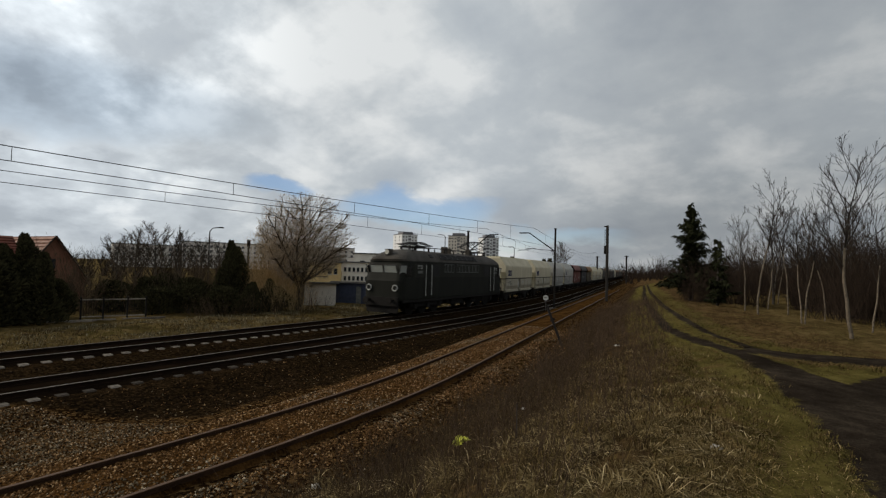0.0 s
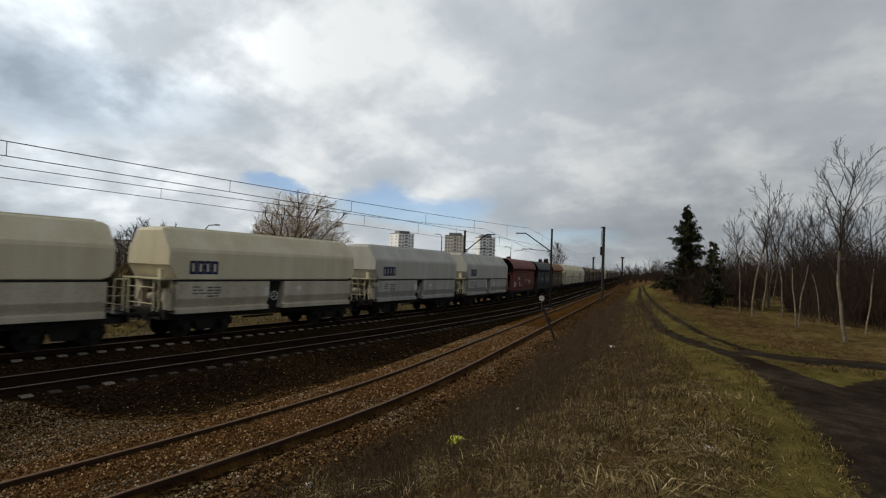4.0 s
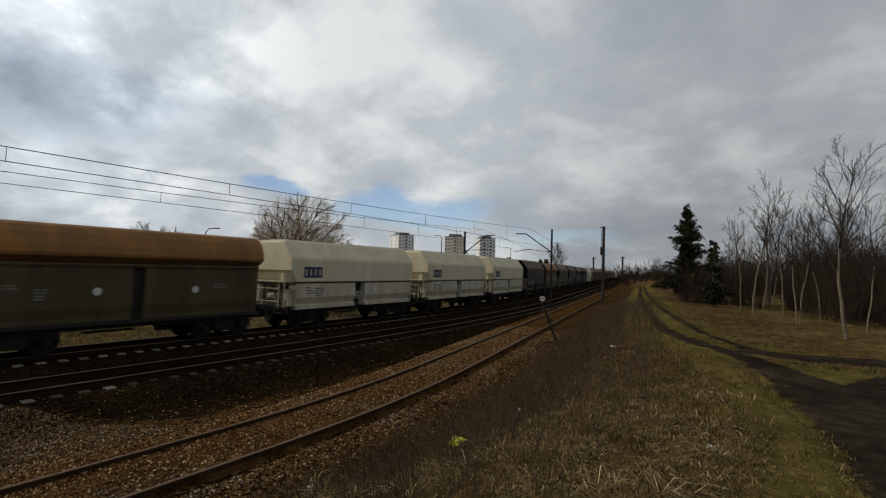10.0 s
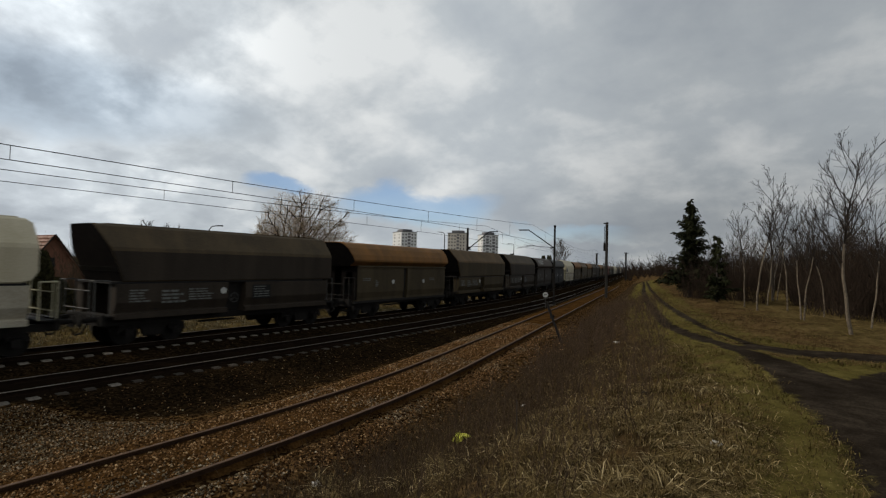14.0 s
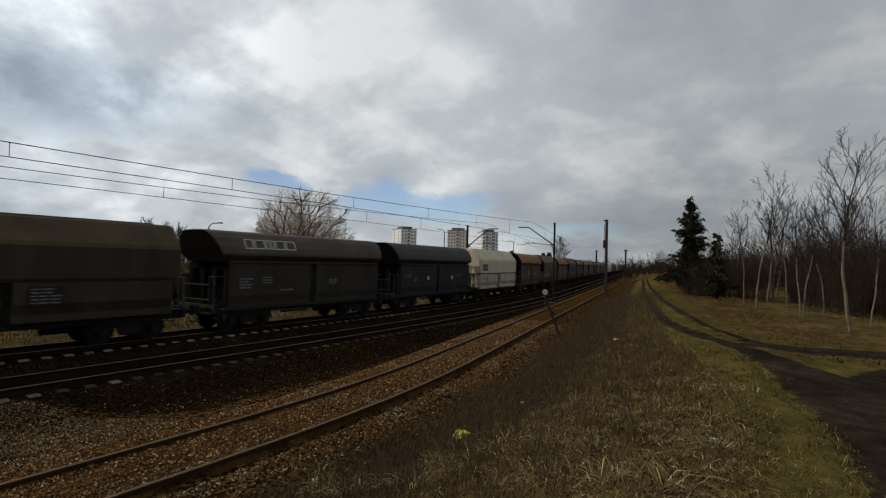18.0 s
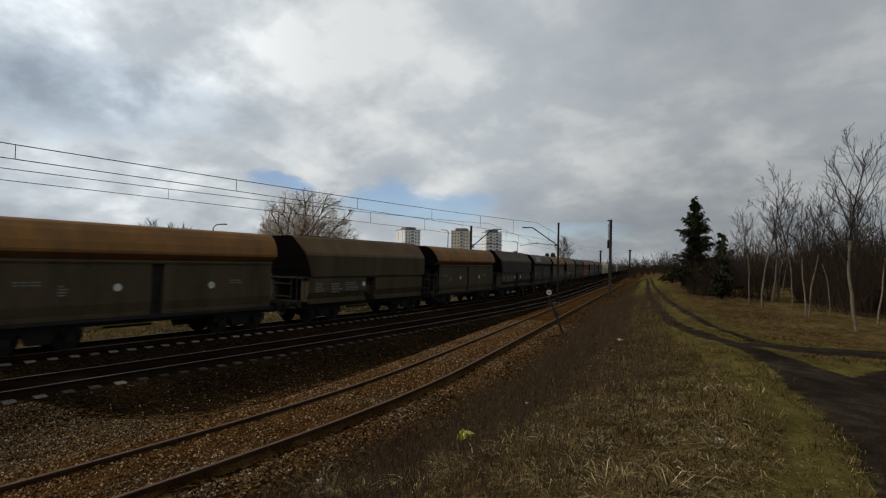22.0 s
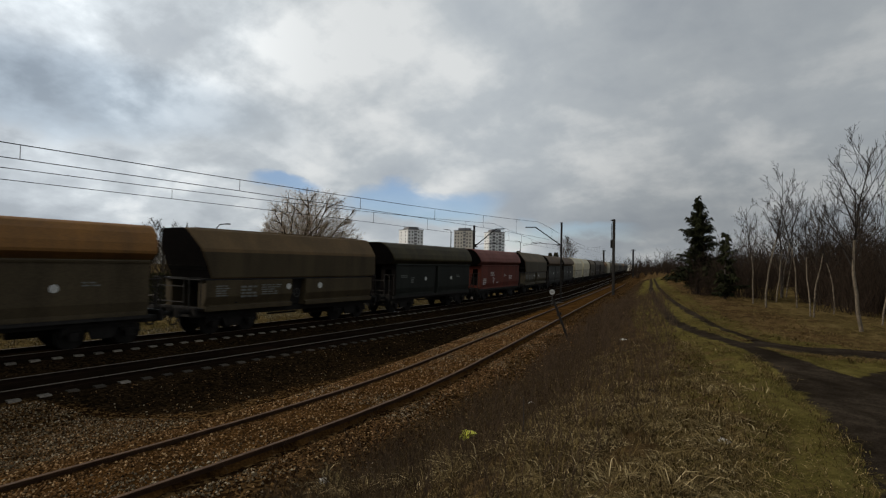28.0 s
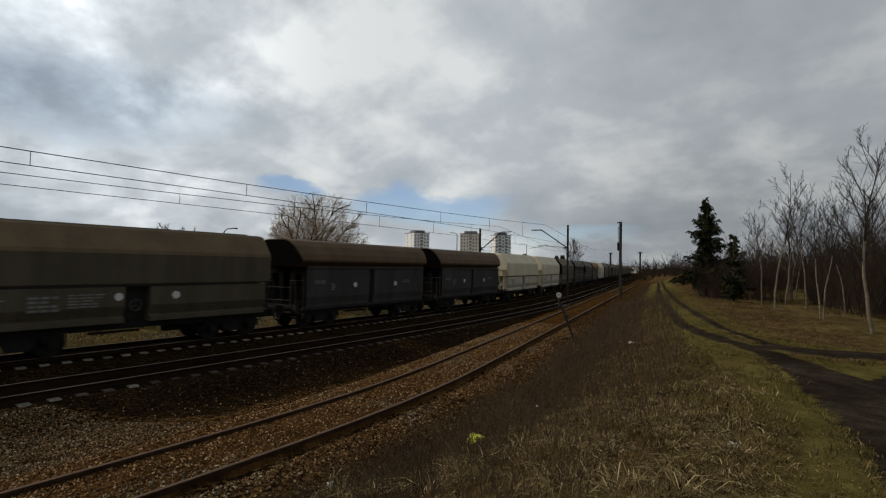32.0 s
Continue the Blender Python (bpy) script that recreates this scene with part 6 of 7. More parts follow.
    x, y, o = bank(6000, 12, 75, 8.5, 27, 1.1)
    p = patchy(x, y, 0.22, 7) + q.normal(0, 0.4, len(x))
    field.add(q, x[p > -0.1], y[p > -0.1], 7, 0.03, 0.10, 0.009, 0.85, 1.15, 0.18)
    green.add(q, x[p <= -0.1], y[p <= -0.1], 7, 0.03, 0.08, 0.009, 0.8, 1.15, 0.18)
    # the verge across the tracks
    y = q.uniform(6, 46, 700)
    x = np.interp(y, MAIN[1], MAIN[0]) - 3.3 - 2.4 * q.rand(700) ** 1.5
    k = patchy(x, y, 0.5, 41) > 0.0
    verge.add(q, x[k], y[k], 14, 0.12, 0.34, 0.009, 0.5, 1.12, 0.12)
    y = q.uniform(1, 52, 6200)
    x = np.interp(y, MAIN[1], MAIN[0]) - q.uniform(3.2, 11, len(y))
    p = patchy(x, y, 0.3, 1) + q.normal(0, 0.4, len(x))
    verge.add(q, x[p > 0.15], y[p > 0.15], 7, 0.08, 0.30, 0.011, 0.3, 1.1, 0.12)
    weed.add(q, x[(p <= 0.15) & (p > -0.5)], y[(p <= 0.15) & (p > -0.5)], 7, 0.08, 0.26, 0.011, 0.3, 1.1, 0.12)
    green.add(q, x[p <= -0.5], y[p <= -0.5], 7, 0.05, 0.16, 0.011, 0.3, 1.1, 0.12)
    solid("straw_grass", straw.data("straw_grass", STRAW), "dry straw-coloured grass matted on the railway bank", "grass", kind="stuff")
    solid("field_grass", field.data("field_grass", FIELD_GRASS), "short withered tan grass in the field", "grass", kind="stuff")
    solid("verge_grass", verge.data("verge_grass", VERGE_BLADE), "tall grey-tan dead grass on the far verge", "grass", kind="stuff")
    solid("fallen_straw", pale.data("fallen_straw", PALE_STRAW), "long pale straw fallen over the bank", "grass", kind="stuff")
    solid("green_grass", green.data("green_grass", GREEN_BLADE), "short olive green grass beside the dirt road", "grass", kind="stuff")
    solid("brown_weeds", weed.data("brown_weeds", WEED), "withered brown weeds on the railway bank", "weeds", kind="stuff")
    S = Mesh()
    r = random.Random(8)
    for x, y, o in bank_spots(1100, r, 3.2, 40, 2.2, 6.4, 1.4):
        shrub(S, x, y, ground_at(x, y), r.uniform(0.25, 0.9), 0.35, 3, r, 0.0032 + y * 0.00015, 3)
    solid("dead_stalks", S.data("dead_stalks", STALK, fix=False), "tall dead weed stalks on the bank", "weeds", kind="stuff")


make_grass()


def stone_data(q, x, y, k0, k1, name, material, o=None):
    """Rough eight-sided stones lying at the given spots."""
    n = len(x)
    base = np.array([(0, 0, 1), (1, 0, 0.1), (0.2, 1, 0), (-1, 0.2, 0.05), (-0.1, -1, 0), (0, 0, -0.8)])
    faces = np.array([(0, 1, 2), (0, 2, 3), (0, 3, 4), (0, 4, 1), (5, 2, 1), (5, 3, 2), (5, 4, 3), (5, 1, 4)])
    k = q.uniform(k0, k1, n)[:, None]
    P = base[None] * q.uniform(0.65, 1.3, (n, 6, 3)) * k[:, :, None] * np.array([1.0, 0.85, 0.92])
    P[:, :, :2] += q.normal(0, 0.12, (n, 6, 2)) * k[:, :, None]
    a = q.uniform(0, 6.283, n)[:, None]
    X, Y = P[:, :, 0] * np.cos(a) - P[:, :, 1] * np.sin(a), P[:, :, 0] * np.sin(a) + P[:, :, 1] * np.cos(a)
    z = ground_many(x, y)
    if o is not None:
        z = np.maximum(z, 0.205 + np.interp(o, (-1.92, -1.9, -1.4, -0.6, 0.0, 0.76, 0.92, 1.9, 1.92), (-9, -0.34, -0.10, -0.075, -0.06, -0.085, -0.19, -0.36, -9)))
    V = np.stack([x[:, None] + X, y[:, None] + Y, z[:, None] + P[:, :, 2] + k * 0.22], -1)
    loops = (np.arange(n)[:, None] * 6 + faces.ravel()).ravel()
    return quick_mesh(name, V.reshape(-1, 3), loops, np.arange(n * 8) * 3, np.full(n * 8, 3), material)


def make_stones():
    """Loose ballast, densest where the camera stands nearest."""
    q = np.random.RandomState(77)
    n = 120000
    y = 0.8 + 26 * q.rand(n) ** 1.55
    o = q.uniform(-7.4, 2.9, n)
    far = -2.9 - 5.0 * np.clip((7.6 - y) / 3, 0, 1) - 0.25 * np.sin(y * 1.7)
    keep = (np.abs(np.abs(o) - 0.753) > 0.07) & (np.abs(o - 0.9) > 0.11) & ((o > far) | (q.rand(n) < 0.035)) & ((o < 1.75 + 0.3 * np.sin(y * 1.1)) | (q.rand(n) < 0.2))
    y, o = y[keep], o[keep]
    x = np.interp(y, SIDE[1], SIDE[0]) + o
    pale = (patchy(x, y, 0.5, 21) + q.normal(0, 0.5, len(x)) > 0.85) | ((o < -2.4) & (y < 8) & (q.rand(len(x)) < 0.45))
    solid("ballast_stones", stone_data(q, x[~pale], y[~pale], 0.011, 0.027, "ballast_stones", STONE, o[~pale]), "loose golden brown ballast stones round the siding", "ballast", kind="stuff")
    solid("grey_stones", stone_data(q, x[pale], y[pale], 0.011, 0.027, "grey_stones", GREY_STONE, o[pale]), "pale grey stones among the brown ballast", "ballast", kind="stuff")
    n = 5200
    s = 45 * q.rand(n) ** 1.5
    o = np.where(q.rand(n) < 0.4, q.uniform(-2.4, 2.2, n), q.uniform(2.4, 9.4, n))
    keep = np.minimum.reduce([np.abs(o - e) for e in (0.753, -0.753, 3.737, 5.243)]) > 0.1
    s, o = s[keep], o[keep]
    t = np.interp(s, SG, MAIN[2])
    x, y = np.interp(s, SG, MAIN[0]) + o * np.cos(t), np.interp(s, SG, MAIN[1]) - o * np.sin(t)
    solid("dark_stones", stone_data(q, x, y, 0.018, 0.038, "dark_stones", DARK_STONE), "dark oily ballast stones between the main tracks", "ballast", kind="stuff")


make_stones()

# ---- trackside ----
post = thing("leaning_post", Matrix.Translation((-8.0, 21.6, 0.0)) @ Matrix.Rotation(-0.40, 4, "Y"), "dark rusty post leaning beside the siding", "post")
part("shaft", Mesh().box((0, 0, 0.85), (0.10, 0.06, 2.1), bev=0.01).data("shaft", IRON), post)
part("bracket", Mesh().box((0.0, 0.05, 1.2), (0.22, 0.03, 0.10)).data("bracket", IRON), post)

pole = thing("line_pole", Matrix.Translation((-16.4, 57.6, 0.0)), "weathered tall steel pole beside the siding", "pole")
part("shaft", Mesh().box((0, 0, 4.1), (0.26, 0.26, 8.5), bev=0.03).data("shaft", MATS["weathered_iron"]), pole)
part("cap", Mesh().box((-0.1, 0, 8.25), (0.5, 0.1, 0.12)).data("cap", IRON), pole)
part("tension_gear", Mesh().tube((-0.25, 0, 6.0), (-0.25, 0, 7.9), 0.03, n=5).tube((-0.25, 0, 5.2), (-0.25, 0, 6.1), 0.11, n=8).data("tension_gear", IRON), pole)
for p, h in (((-37.8, 152.0), 8.3), ((-45.5, 150.0), 8.0)):
    q = thing("line_pole", Matrix.Translation((p[0], p[1], -0.3)), "distant dark pole along the railway", "pole")
    part("shaft", Mesh().box((0, 0, h / 2), (0.4, 0.4, h), bev=0.05).data("shaft", IRON), q)
    part("cap", Mesh().box((0, 0, h - 0.2), (1.2, 0.15, 0.15)).data("cap", IRON), q)

sign = thing("track_sign", Matrix.Translation((-16.1, 39.6, -0.5)) @ Matrix.Rotation(0.3, 4, "Z"), "small white round track sign on a short post", "sign")
part("post", Mesh().tube((0, 0, 0), (0, 0, 1.75), 0.03, n=8).data("post", GALV), sign)
part("plate", Mesh().tube((0, -0.04, 1.55), (0, -0.06, 1.55), 0.21, n=18).data("plate", WHITE_MARK), sign)
part("symbol", Mesh().box((0, -0.066, 1.55), (0.22, 0.006, 0.05)).data("symbol", BLACK), sign)


def crumpled(name, x, y, size, material, label, category, seed):
    """A crushed piece of thin litter lying on the grass."""
    bm = bmesh.new()
    bmesh.ops.create_icosphere(bm, subdivisions=3, radius=1)
    for v in bm.verts:
        k = 1 + 0.55 * noise.noise(v.co * 1.7 + Vector((seed, 0, 0))) + 0.25 * noise.noise(v.co * 4 + Vector((0, seed, 0)))
        v.co = Vector((v.co.x * size[0] * k, v.co.y * size[1] * k, v.co.z * size[2] * k))
    me = bpy.data.meshes.new(name)
    bm.to_mesh(me)
    bm.free()
    me.materials.append(material)
    return solid(name, me, label, category, m=Matrix.Translation((x, y, ground_at(x, y) + size[2] * 0.6)))


BAG = mat("yellow_plastic", (0.60, 0.60, 0.06), 0.35, second=(0.36, 0.38, 0.04), scale=9, fine=40, bump=0.2)
LITTER = mat("white_plastic", (0.46, 0.44, 0.40), 0.45, second=(0.40, 0.38, 0.34), scale=9, fine=40, bump=0.2)
crumpled("plastic_bag", -4.37, 7.35, (0.16, 0.12, 0.10), BAG, "crumpled yellow-green plastic bag in the grass", "litter", 2)
crumpled("litter", -0.63, 6.47, (0.065, 0.05, 0.045), LITTER, "crushed white plastic litter in the grass", "litter", 5)
crumpled("litter", -1.95, 9.2, (0.05, 0.04, 0.04), BLACK, "small black piece of litter in the grass", "litter", 7)
crumpled("litter", -4.6, 17.6, (0.16, 0.07, 0.04), LITTER, "pale scrap of plastic caught in the weeds", "litter", 9)
crumpled("litter", -4.3, 9.6, (0.06, 0.05, 0.035), LITTER, "small white scrap in the weeds", "litter", 11)
crumpled("litter", -5.65, 5.4, (0.08, 0.06, 0.04), LITTER, "white scrap lying on the ballast edge", "litter", 13)
stem = Mesh()
r_ = random.Random(3)
limb(stem, (-3.0, 6.45, 0.85), (0.02, 0, 1), 0.62, 0.012, 0.006, 4, r_, 0.04, 5)
solid("dead_stem", stem.data("dead_stem", BARK), "single upright dead stem in the grass", "plant")

# ---- across the tracks: gardens, houses, trees ----
def view(bearing, dist, z=None):
    """A place at a bearing (degrees to the left of the line) and distance from the eye."""
    a = radians(bearing)
    x, y = -math.sin(a) * dist, math.cos(a) * dist
    return (x, y, ground_at(x, y) if z is None else z)


def facing(x, y, z, turn=0.0):
    """A pose whose local -y looks back towards the railway and the eye."""
    return Matrix.Translation((x, y, z)) @ Matrix.Rotation(math.atan2(-x, y) + turn, 4, "Z")


def bushy(name, spots, label, seed, material, category="shrub", n=1600, card=0.085, group=""):
    """Evergreens as masses of small scale-like sprays. Spots: x, y, height, radius, point (0 round to 1 pointed)."""
    for i, (x, y, h, rad, point) in enumerate(spots):
        r = random.Random(seed * 100 + i)
        C, T = Mesh(), Mesh()
        T.tube((0, 0, -0.1), (0, 0, h * 0.8), 0.06, 0.02, 6)
        lob = [(r.uniform(0, 6.28), r.uniform(0.2, 0.9), r.uniform(0.1, 0.3)) for _ in range(9)]
        for j in range(int(n * h * rad / 3)):
            u = r.random() ** 0.8
            az = r.uniform(0, 6.283)
            R = rad * ((1 - u) ** 0.75 if point else math.sqrt(max(0.02, 1 - (2 * u - 0.85) ** 2 * 0.75)))
            R *= 1 + sum(c * math.cos(az - a) * math.exp(-((u - b) / 0.18) ** 2) for a, b, c in lob)
            R *= r.uniform(0.55, 1.05)
            p = Vector((math.cos(az) * R, math.sin(az) * R, u * h))
            d = Vector((math.cos(az) * 0.6, math.sin(az) * 0.6, r.uniform(0.2, 1.2))).normalized()
            s = Vector((-math.sin(az), math.cos(az), r.uniform(-0.5, 0.5))) * card * r.uniform(0.6, 1.3)
            k = len(C.v)
            q = p + d * card * 2.4 * r.uniform(0.7, 1.3)
            C.v += [tuple(p - s), tuple(p + s), tuple(q), tuple(p.lerp(q, 0.4) + Vector((math.cos(az), math.sin(az), 0)) * card)]
            C.f += [(k, k + 1, k + 3), (k + 1, k + 2, k + 3), (k + 2, k, k + 3)]
        t = thing(name, Matrix.Translation((x, y, ground_at(x, y))), label, category, group)
        part("trunk", T.data("trunk", BARK, fix=False), t)
        part("crown", C.data("crown", material, fix=False), t)


bushy("garden_conifer", [(-38.4, 8.2, 4.1, 1.6, 0), (-38.2, 10.2, 4.4, 1.3, 1), (-37.6, 11.6, 2.6, 1.5, 0), (-38.6, 13.4, 2.4, 1.3, 0), (-37.2, 5.9, 3.6, 1.6, 0), (-36.4, 11.2, 2.8, 1.4, 0), (-36.8, 13.3, 2.4, 1.2, 0), (-39.0, 3.6, 5.0, 2.0, 0), (-36.0, 10.6, 4.3, 1.5, 1), (-35.6, 11.4, 4.9, 1.3, 1), (-34.8, 12.1, 3.9, 1.2, 1), (-35.4, 10.0, 3.4, 1.5, 0)], "dense dark evergreen in the garden hedge", 1, THUJA, group="garden evergreens")
bushy("garden_conifer", [(-40.6, 18.2, 2.2, 1.4, 0), (-39.6, 20.4, 2.4, 1.4, 0), (-40.6, 22.4, 2.7, 1.5, 0), (-38.0, 22.6, 2.4, 1.3, 0)], "rounded dark evergreen bush behind the fence", 2, THUJA, group="garden evergreens")
bushy("garden_conifer", [(-35.6, 24.4, 5.3, 1.35, 1), (-36.1, 25.4, 4.8, 1.2, 1)], "tall dark columnar evergreen by the track", 3, THUJA, group="garden evergreens")
bushy("garden_conifer", [(-33.6, 22.6, 1.9, 1.1, 0), (-33.0, 24.6, 2.2, 1.0, 1), (-33.4, 26.4, 2.4, 0.9, 1), (-34.0, 27.6, 1.8, 1.1, 0), (-35.6, 21.2, 2.0, 1.3, 0), (-36.2, 19.4, 1.8, 1.2, 0)], "low dark garden bush beside the railway verge", 4, THUJA, group="garden evergreens")
rs = random.Random(5)
GARDEN_TWIG = island("garden_twigs", (0.150, 0.106, 0.066), (0.050, 0.037, 0.026))
thicket("garden_scrub", [(-41 + rs.uniform(-3, 3), rs.uniform(14, 30)) for _ in range(110)], "tangled brown leafless garden scrub", GARDEN_TWIG, 9, 2.2, 4.4, 0.4, 9, 0.016, 4)
thicket("garden_scrub", [(-33.6 + rs.uniform(-1.6, 1.6), rs.uniform(20, 32)) for _ in range(60)], "low brown leafless scrub by the verge", GARDEN_TWIG, 10, 0.8, 1.9, 0.5, 8, 0.010, 4)
thicket("garden_scrub", [(-35.0 + rs.uniform(-2.4, 2.6), 28.2 + rs.uniform(-2.0, 2.0)) for _ in range(95)], "tan withered climbers round the willow trunk", TWIG_TAN, 11, 2.0, 5.2, 0.30, 9, 0.009, 5)

tree("willow_tree", -33.0, 29.0, willow_data(5), "large leafless willow with a wide twiggy crown", "tree", size=0.99)
tree("birch_tree", -31.0, 28.3, SLIM[1], "thin leafless birch beside the willow", "tree", size=0.42)
GT = tree_data(90, BARK, TWIG, h=8.0, trunk_r=0.16, fork=0.2, spread=0.42, limbs=16, twigs=7, rise=0.1, subs=6, fine=0.02)
for b, d, h in ((62.2, 62, 7.8), (60.2, 64, 7.2), (63.8, 60, 7.0), (58.2, 66, 6.6), (56.5, 62, 6.2), (51.8, 78, 8.2), (50.4, 80, 7.4), (65.5, 56, 6.2), (49.0, 84, 7.0), (45.5, 90, 6.5)):
    x, y, z = view(b, d)
    tree("garden_tree", x, y, GT, "leafless dark garden tree behind the hedge", "tree", turn=b, z=z, group="garden trees", size=h / 8)
x, y, z = view(60.3, 70)
tree("poplar_tree", x, y, tree_data(95, BARK, TWIG, h=9.0, trunk_r=0.14, fork=0.15, spread=0.16, limbs=18, twigs=5, rise=0.5, subs=4, fine=0.02), "slender leafless poplar behind the gardens", "tree", z=z)
x, y, z = view(20.6, 190)
tree("garden_tree", x, y, GT, "round leafless tree far behind the train", "tree", z=z, group="garden trees", size=1.75)

# house with a tiled roof
TILE = mat("red_roof_tile", (0.22, 0.080, 0.052), 0.8, second=(0.11, 0.042, 0.030), scale=2, fine=20, spread=0.2)
TILE_PALE = mat("weathered_roof_tile", (0.46, 0.30, 0.23), 0.8, second=(0.24, 0.12, 0.085), scale=2, fine=20, spread=0.2)
BRICK_WALL = mat("brown_brick_wall", (0.25, 0.115, 0.072), 0.9, second=(0.13, 0.065, 0.043), scale=2, fine=18)
PLASTER = mat("pale_plaster", (0.85, 0.82, 0.74), 0.9, second=(0.68, 0.64, 0.57), scale=0.7, fine=10)
YELLOW_WALL = mat("ochre_plaster", (0.74, 0.56, 0.27), 0.9, second=(0.55, 0.40, 0.20), scale=0.7, fine=10)
BLOCK_WALL = mat("panel_wall", (0.82, 0.77, 0.70), 0.9, second=(0.64, 0.59, 0.53), scale=0.05, fine=0.6, spread=0.18)
TOWER_WALL = mat("white_panel_wall", (0.84, 0.85, 0.85), 0.9, second=(0.72, 0.73, 0.73), scale=0.12, fine=1.5)
# grey that stands for the shade in loggias; the roof housings share it
SHADE_WALL = mat("loggia_shade_grey", (0.22, 0.22, 0.23), 0.9, second=(0.15, 0.15, 0.16), scale=0.12, fine=1.5)
FAR_PANE = mat("far_window_glass", (0.12, 0.125, 0.13), 0.2, second=(0.08, 0.085, 0.09), bump=0.0, spec=0.4)
TAN_WALL = mat("tan_panel_wall", (0.68, 0.64, 0.57), 0.9, second=(0.55, 0.51, 0.45), scale=0.12, fine=1.5)
PANE = mat("dark_window_glass", (0.030, 0.034, 0.038), 0.15, second=(0.02, 0.023, 0.026), bump=0.0, spec=0.3)
BLUE_BOARD = mat("blue_shed_boards", (0.075, 0.085, 0.13), 0.8, second=(0.04, 0.05, 0.08), scale=3, fine=30)
ROOF_FELT = mat("grey_roof_felt", (0.17, 0.165, 0.16), 0.9, second=(0.10, 0.098, 0.095), scale=2, fine=20)


def courses(parent, e0, e1, r0, r1, n, material):
    """A roof plane from eaves e0-e1 to ridge r0-r1 in n overlapping courses of tiles."""
    e0, e1, r0, r1 = map(Vector, (e0, e1, r0, r1))
    up = (e1 - e0).cross(r0 - e0).normalized()
    up = up if up.z > 0 else -up
    for i in range(n):
        a, b = i / n, min(1.0, (i + 1.12) / n)
        p, q, s, t = e0.lerp(r0, a), e1.lerp(r1, a), e1.lerp(r1, b), e0.lerp(r0, b)
        M = Mesh().add([p + up * 0.11, q + up * 0.11, s + up * 0.015, t + up * 0.015, p, q, s - up * 0.03, t - up * 0.03], [(0, 1, 2, 3), (7, 6, 5, 4), (0, 4, 5, 1), (1, 5, 6, 2), (2, 6, 7, 3), (3, 7, 4, 0)])
        part("tile_course", M.data("tile_course", material), parent)


def house():
    m = facing(-50.0, 18.0, -0.6, 0.42)
    t = thing("house", m, "brown brick house with a red tiled roof behind conifers", "house")
    # wing with a gable to the railway
    w, ez, rz = 2.5, 2.0, 5.55
    prof = [(-w, 0), (w, 0), (w, ez), (0.2, rz - 0.15), (-0.2, rz - 0.15), (-w, ez)]
    wing = part("wall", Mesh().prism(prof, 0, 7).data("wall", BRICK_WALL), t)
    part("wall", Mesh().box((-7.5, 4.2, 1.4), (10.0, 5.2, 2.8)).data("wall", BRICK_WALL), t)
    r1 = part("roof", Mesh().box((0, 3.4, rz - 0.08), (0.22, 7.6, 0.14)).data("roof", TILE), t)
    courses(r1, (w + 0.35, -0.35, ez - 0.45), (w + 0.35, 7, ez - 0.45), (0.02, -0.35, rz), (0.02, 7, rz), 13, TILE_PALE)
    courses(r1, (-w - 0.35, -0.35, ez - 0.45), (-w - 0.35, 7, ez - 0.45), (-0.02, -0.35, rz), (-0.02, 7, rz), 13, TILE_PALE)
    r2 = part("roof", Mesh().box((-8, 4.2, 5.5), (11, 0.22, 0.12)).data("roof", TILE), t)
    courses(r2, (-13, 1.2, 2.6), (-1.2, 1.2, 2.6), (-13, 4.2, 5.5), (-1.2, 4.2, 5.5), 13, TILE)
    courses(r2, (-13, 7.2, 2.6), (-1.2, 7.2, 2.6), (-13, 4.2, 5.5), (-1.2, 4.2, 5.5), 13, TILE)
    part("barge_board", Mesh().bar([(w + 0.4, -0.37, ez - 0.5), (0, -0.37, rz + 0.02), (-w - 0.4, -0.37, ez - 0.5)], 0.06, 5).data("barge_board", WOOD_OLD), t)
    for x, z, sx, sz in ((-0.1, 3.3, 0.55, 0.8), (-0.9, 1.2, 0.9, 1.0), (1.2, 1.2, 0.7, 0.9)):
        wn = part("window", Mesh().box((x, -0.03, z), (sx, 0.05, sz)).data("window", PANE), wing)
    part("window", Mesh().box((-5, 1.57, 1.5), (1.1, 0.05, 1.0)).data("window", PANE), t)


house()


def gate_fence():
    t = thing("garden_fence", facing(-35.2, 16.1, gz(-35.2, 16.1), 0.15), "dark metal garden gate and fence beside the railway", "fence")
    for x in (-1.75, -0.6, 0.7, 1.75):
        part("post", Mesh().box((x, 0, 0.65), (0.09, 0.09, 1.45)).data("post", IRON), t)
    for z in (0.18, 1.22):
        part("rail", Mesh().box((0, 0, z), (3.6, 0.07, 0.07)).data("rail", CONCRETE), t)
    for i in range(28):
        part("slat", shared("fence_slat", lambda: Mesh().box((0, 0, 0.7), (0.02, 0.015, 1.0)).data("slat", IRON)), t, at=Matrix.Translation((-1.73 + i * 0.128, 0.03, 0)))
    low = thing("low_wall", facing(-34.4, 15.5, gz(-34.4, 15.5) - 0.05, 0.15), "low pale concrete kerb by the garden gate", "wall")
    part("block", Mesh().box((-1.4, 0, 0.06), (3.4, 0.3, 0.15), bev=0.03).data("block", CONCRETE), low)
    part("block", Mesh().box((1.9, 0.2, 0.06), (2.4, 0.3, 0.15), bev=0.03).data("block", CONCRETE), low)


gate_fence()


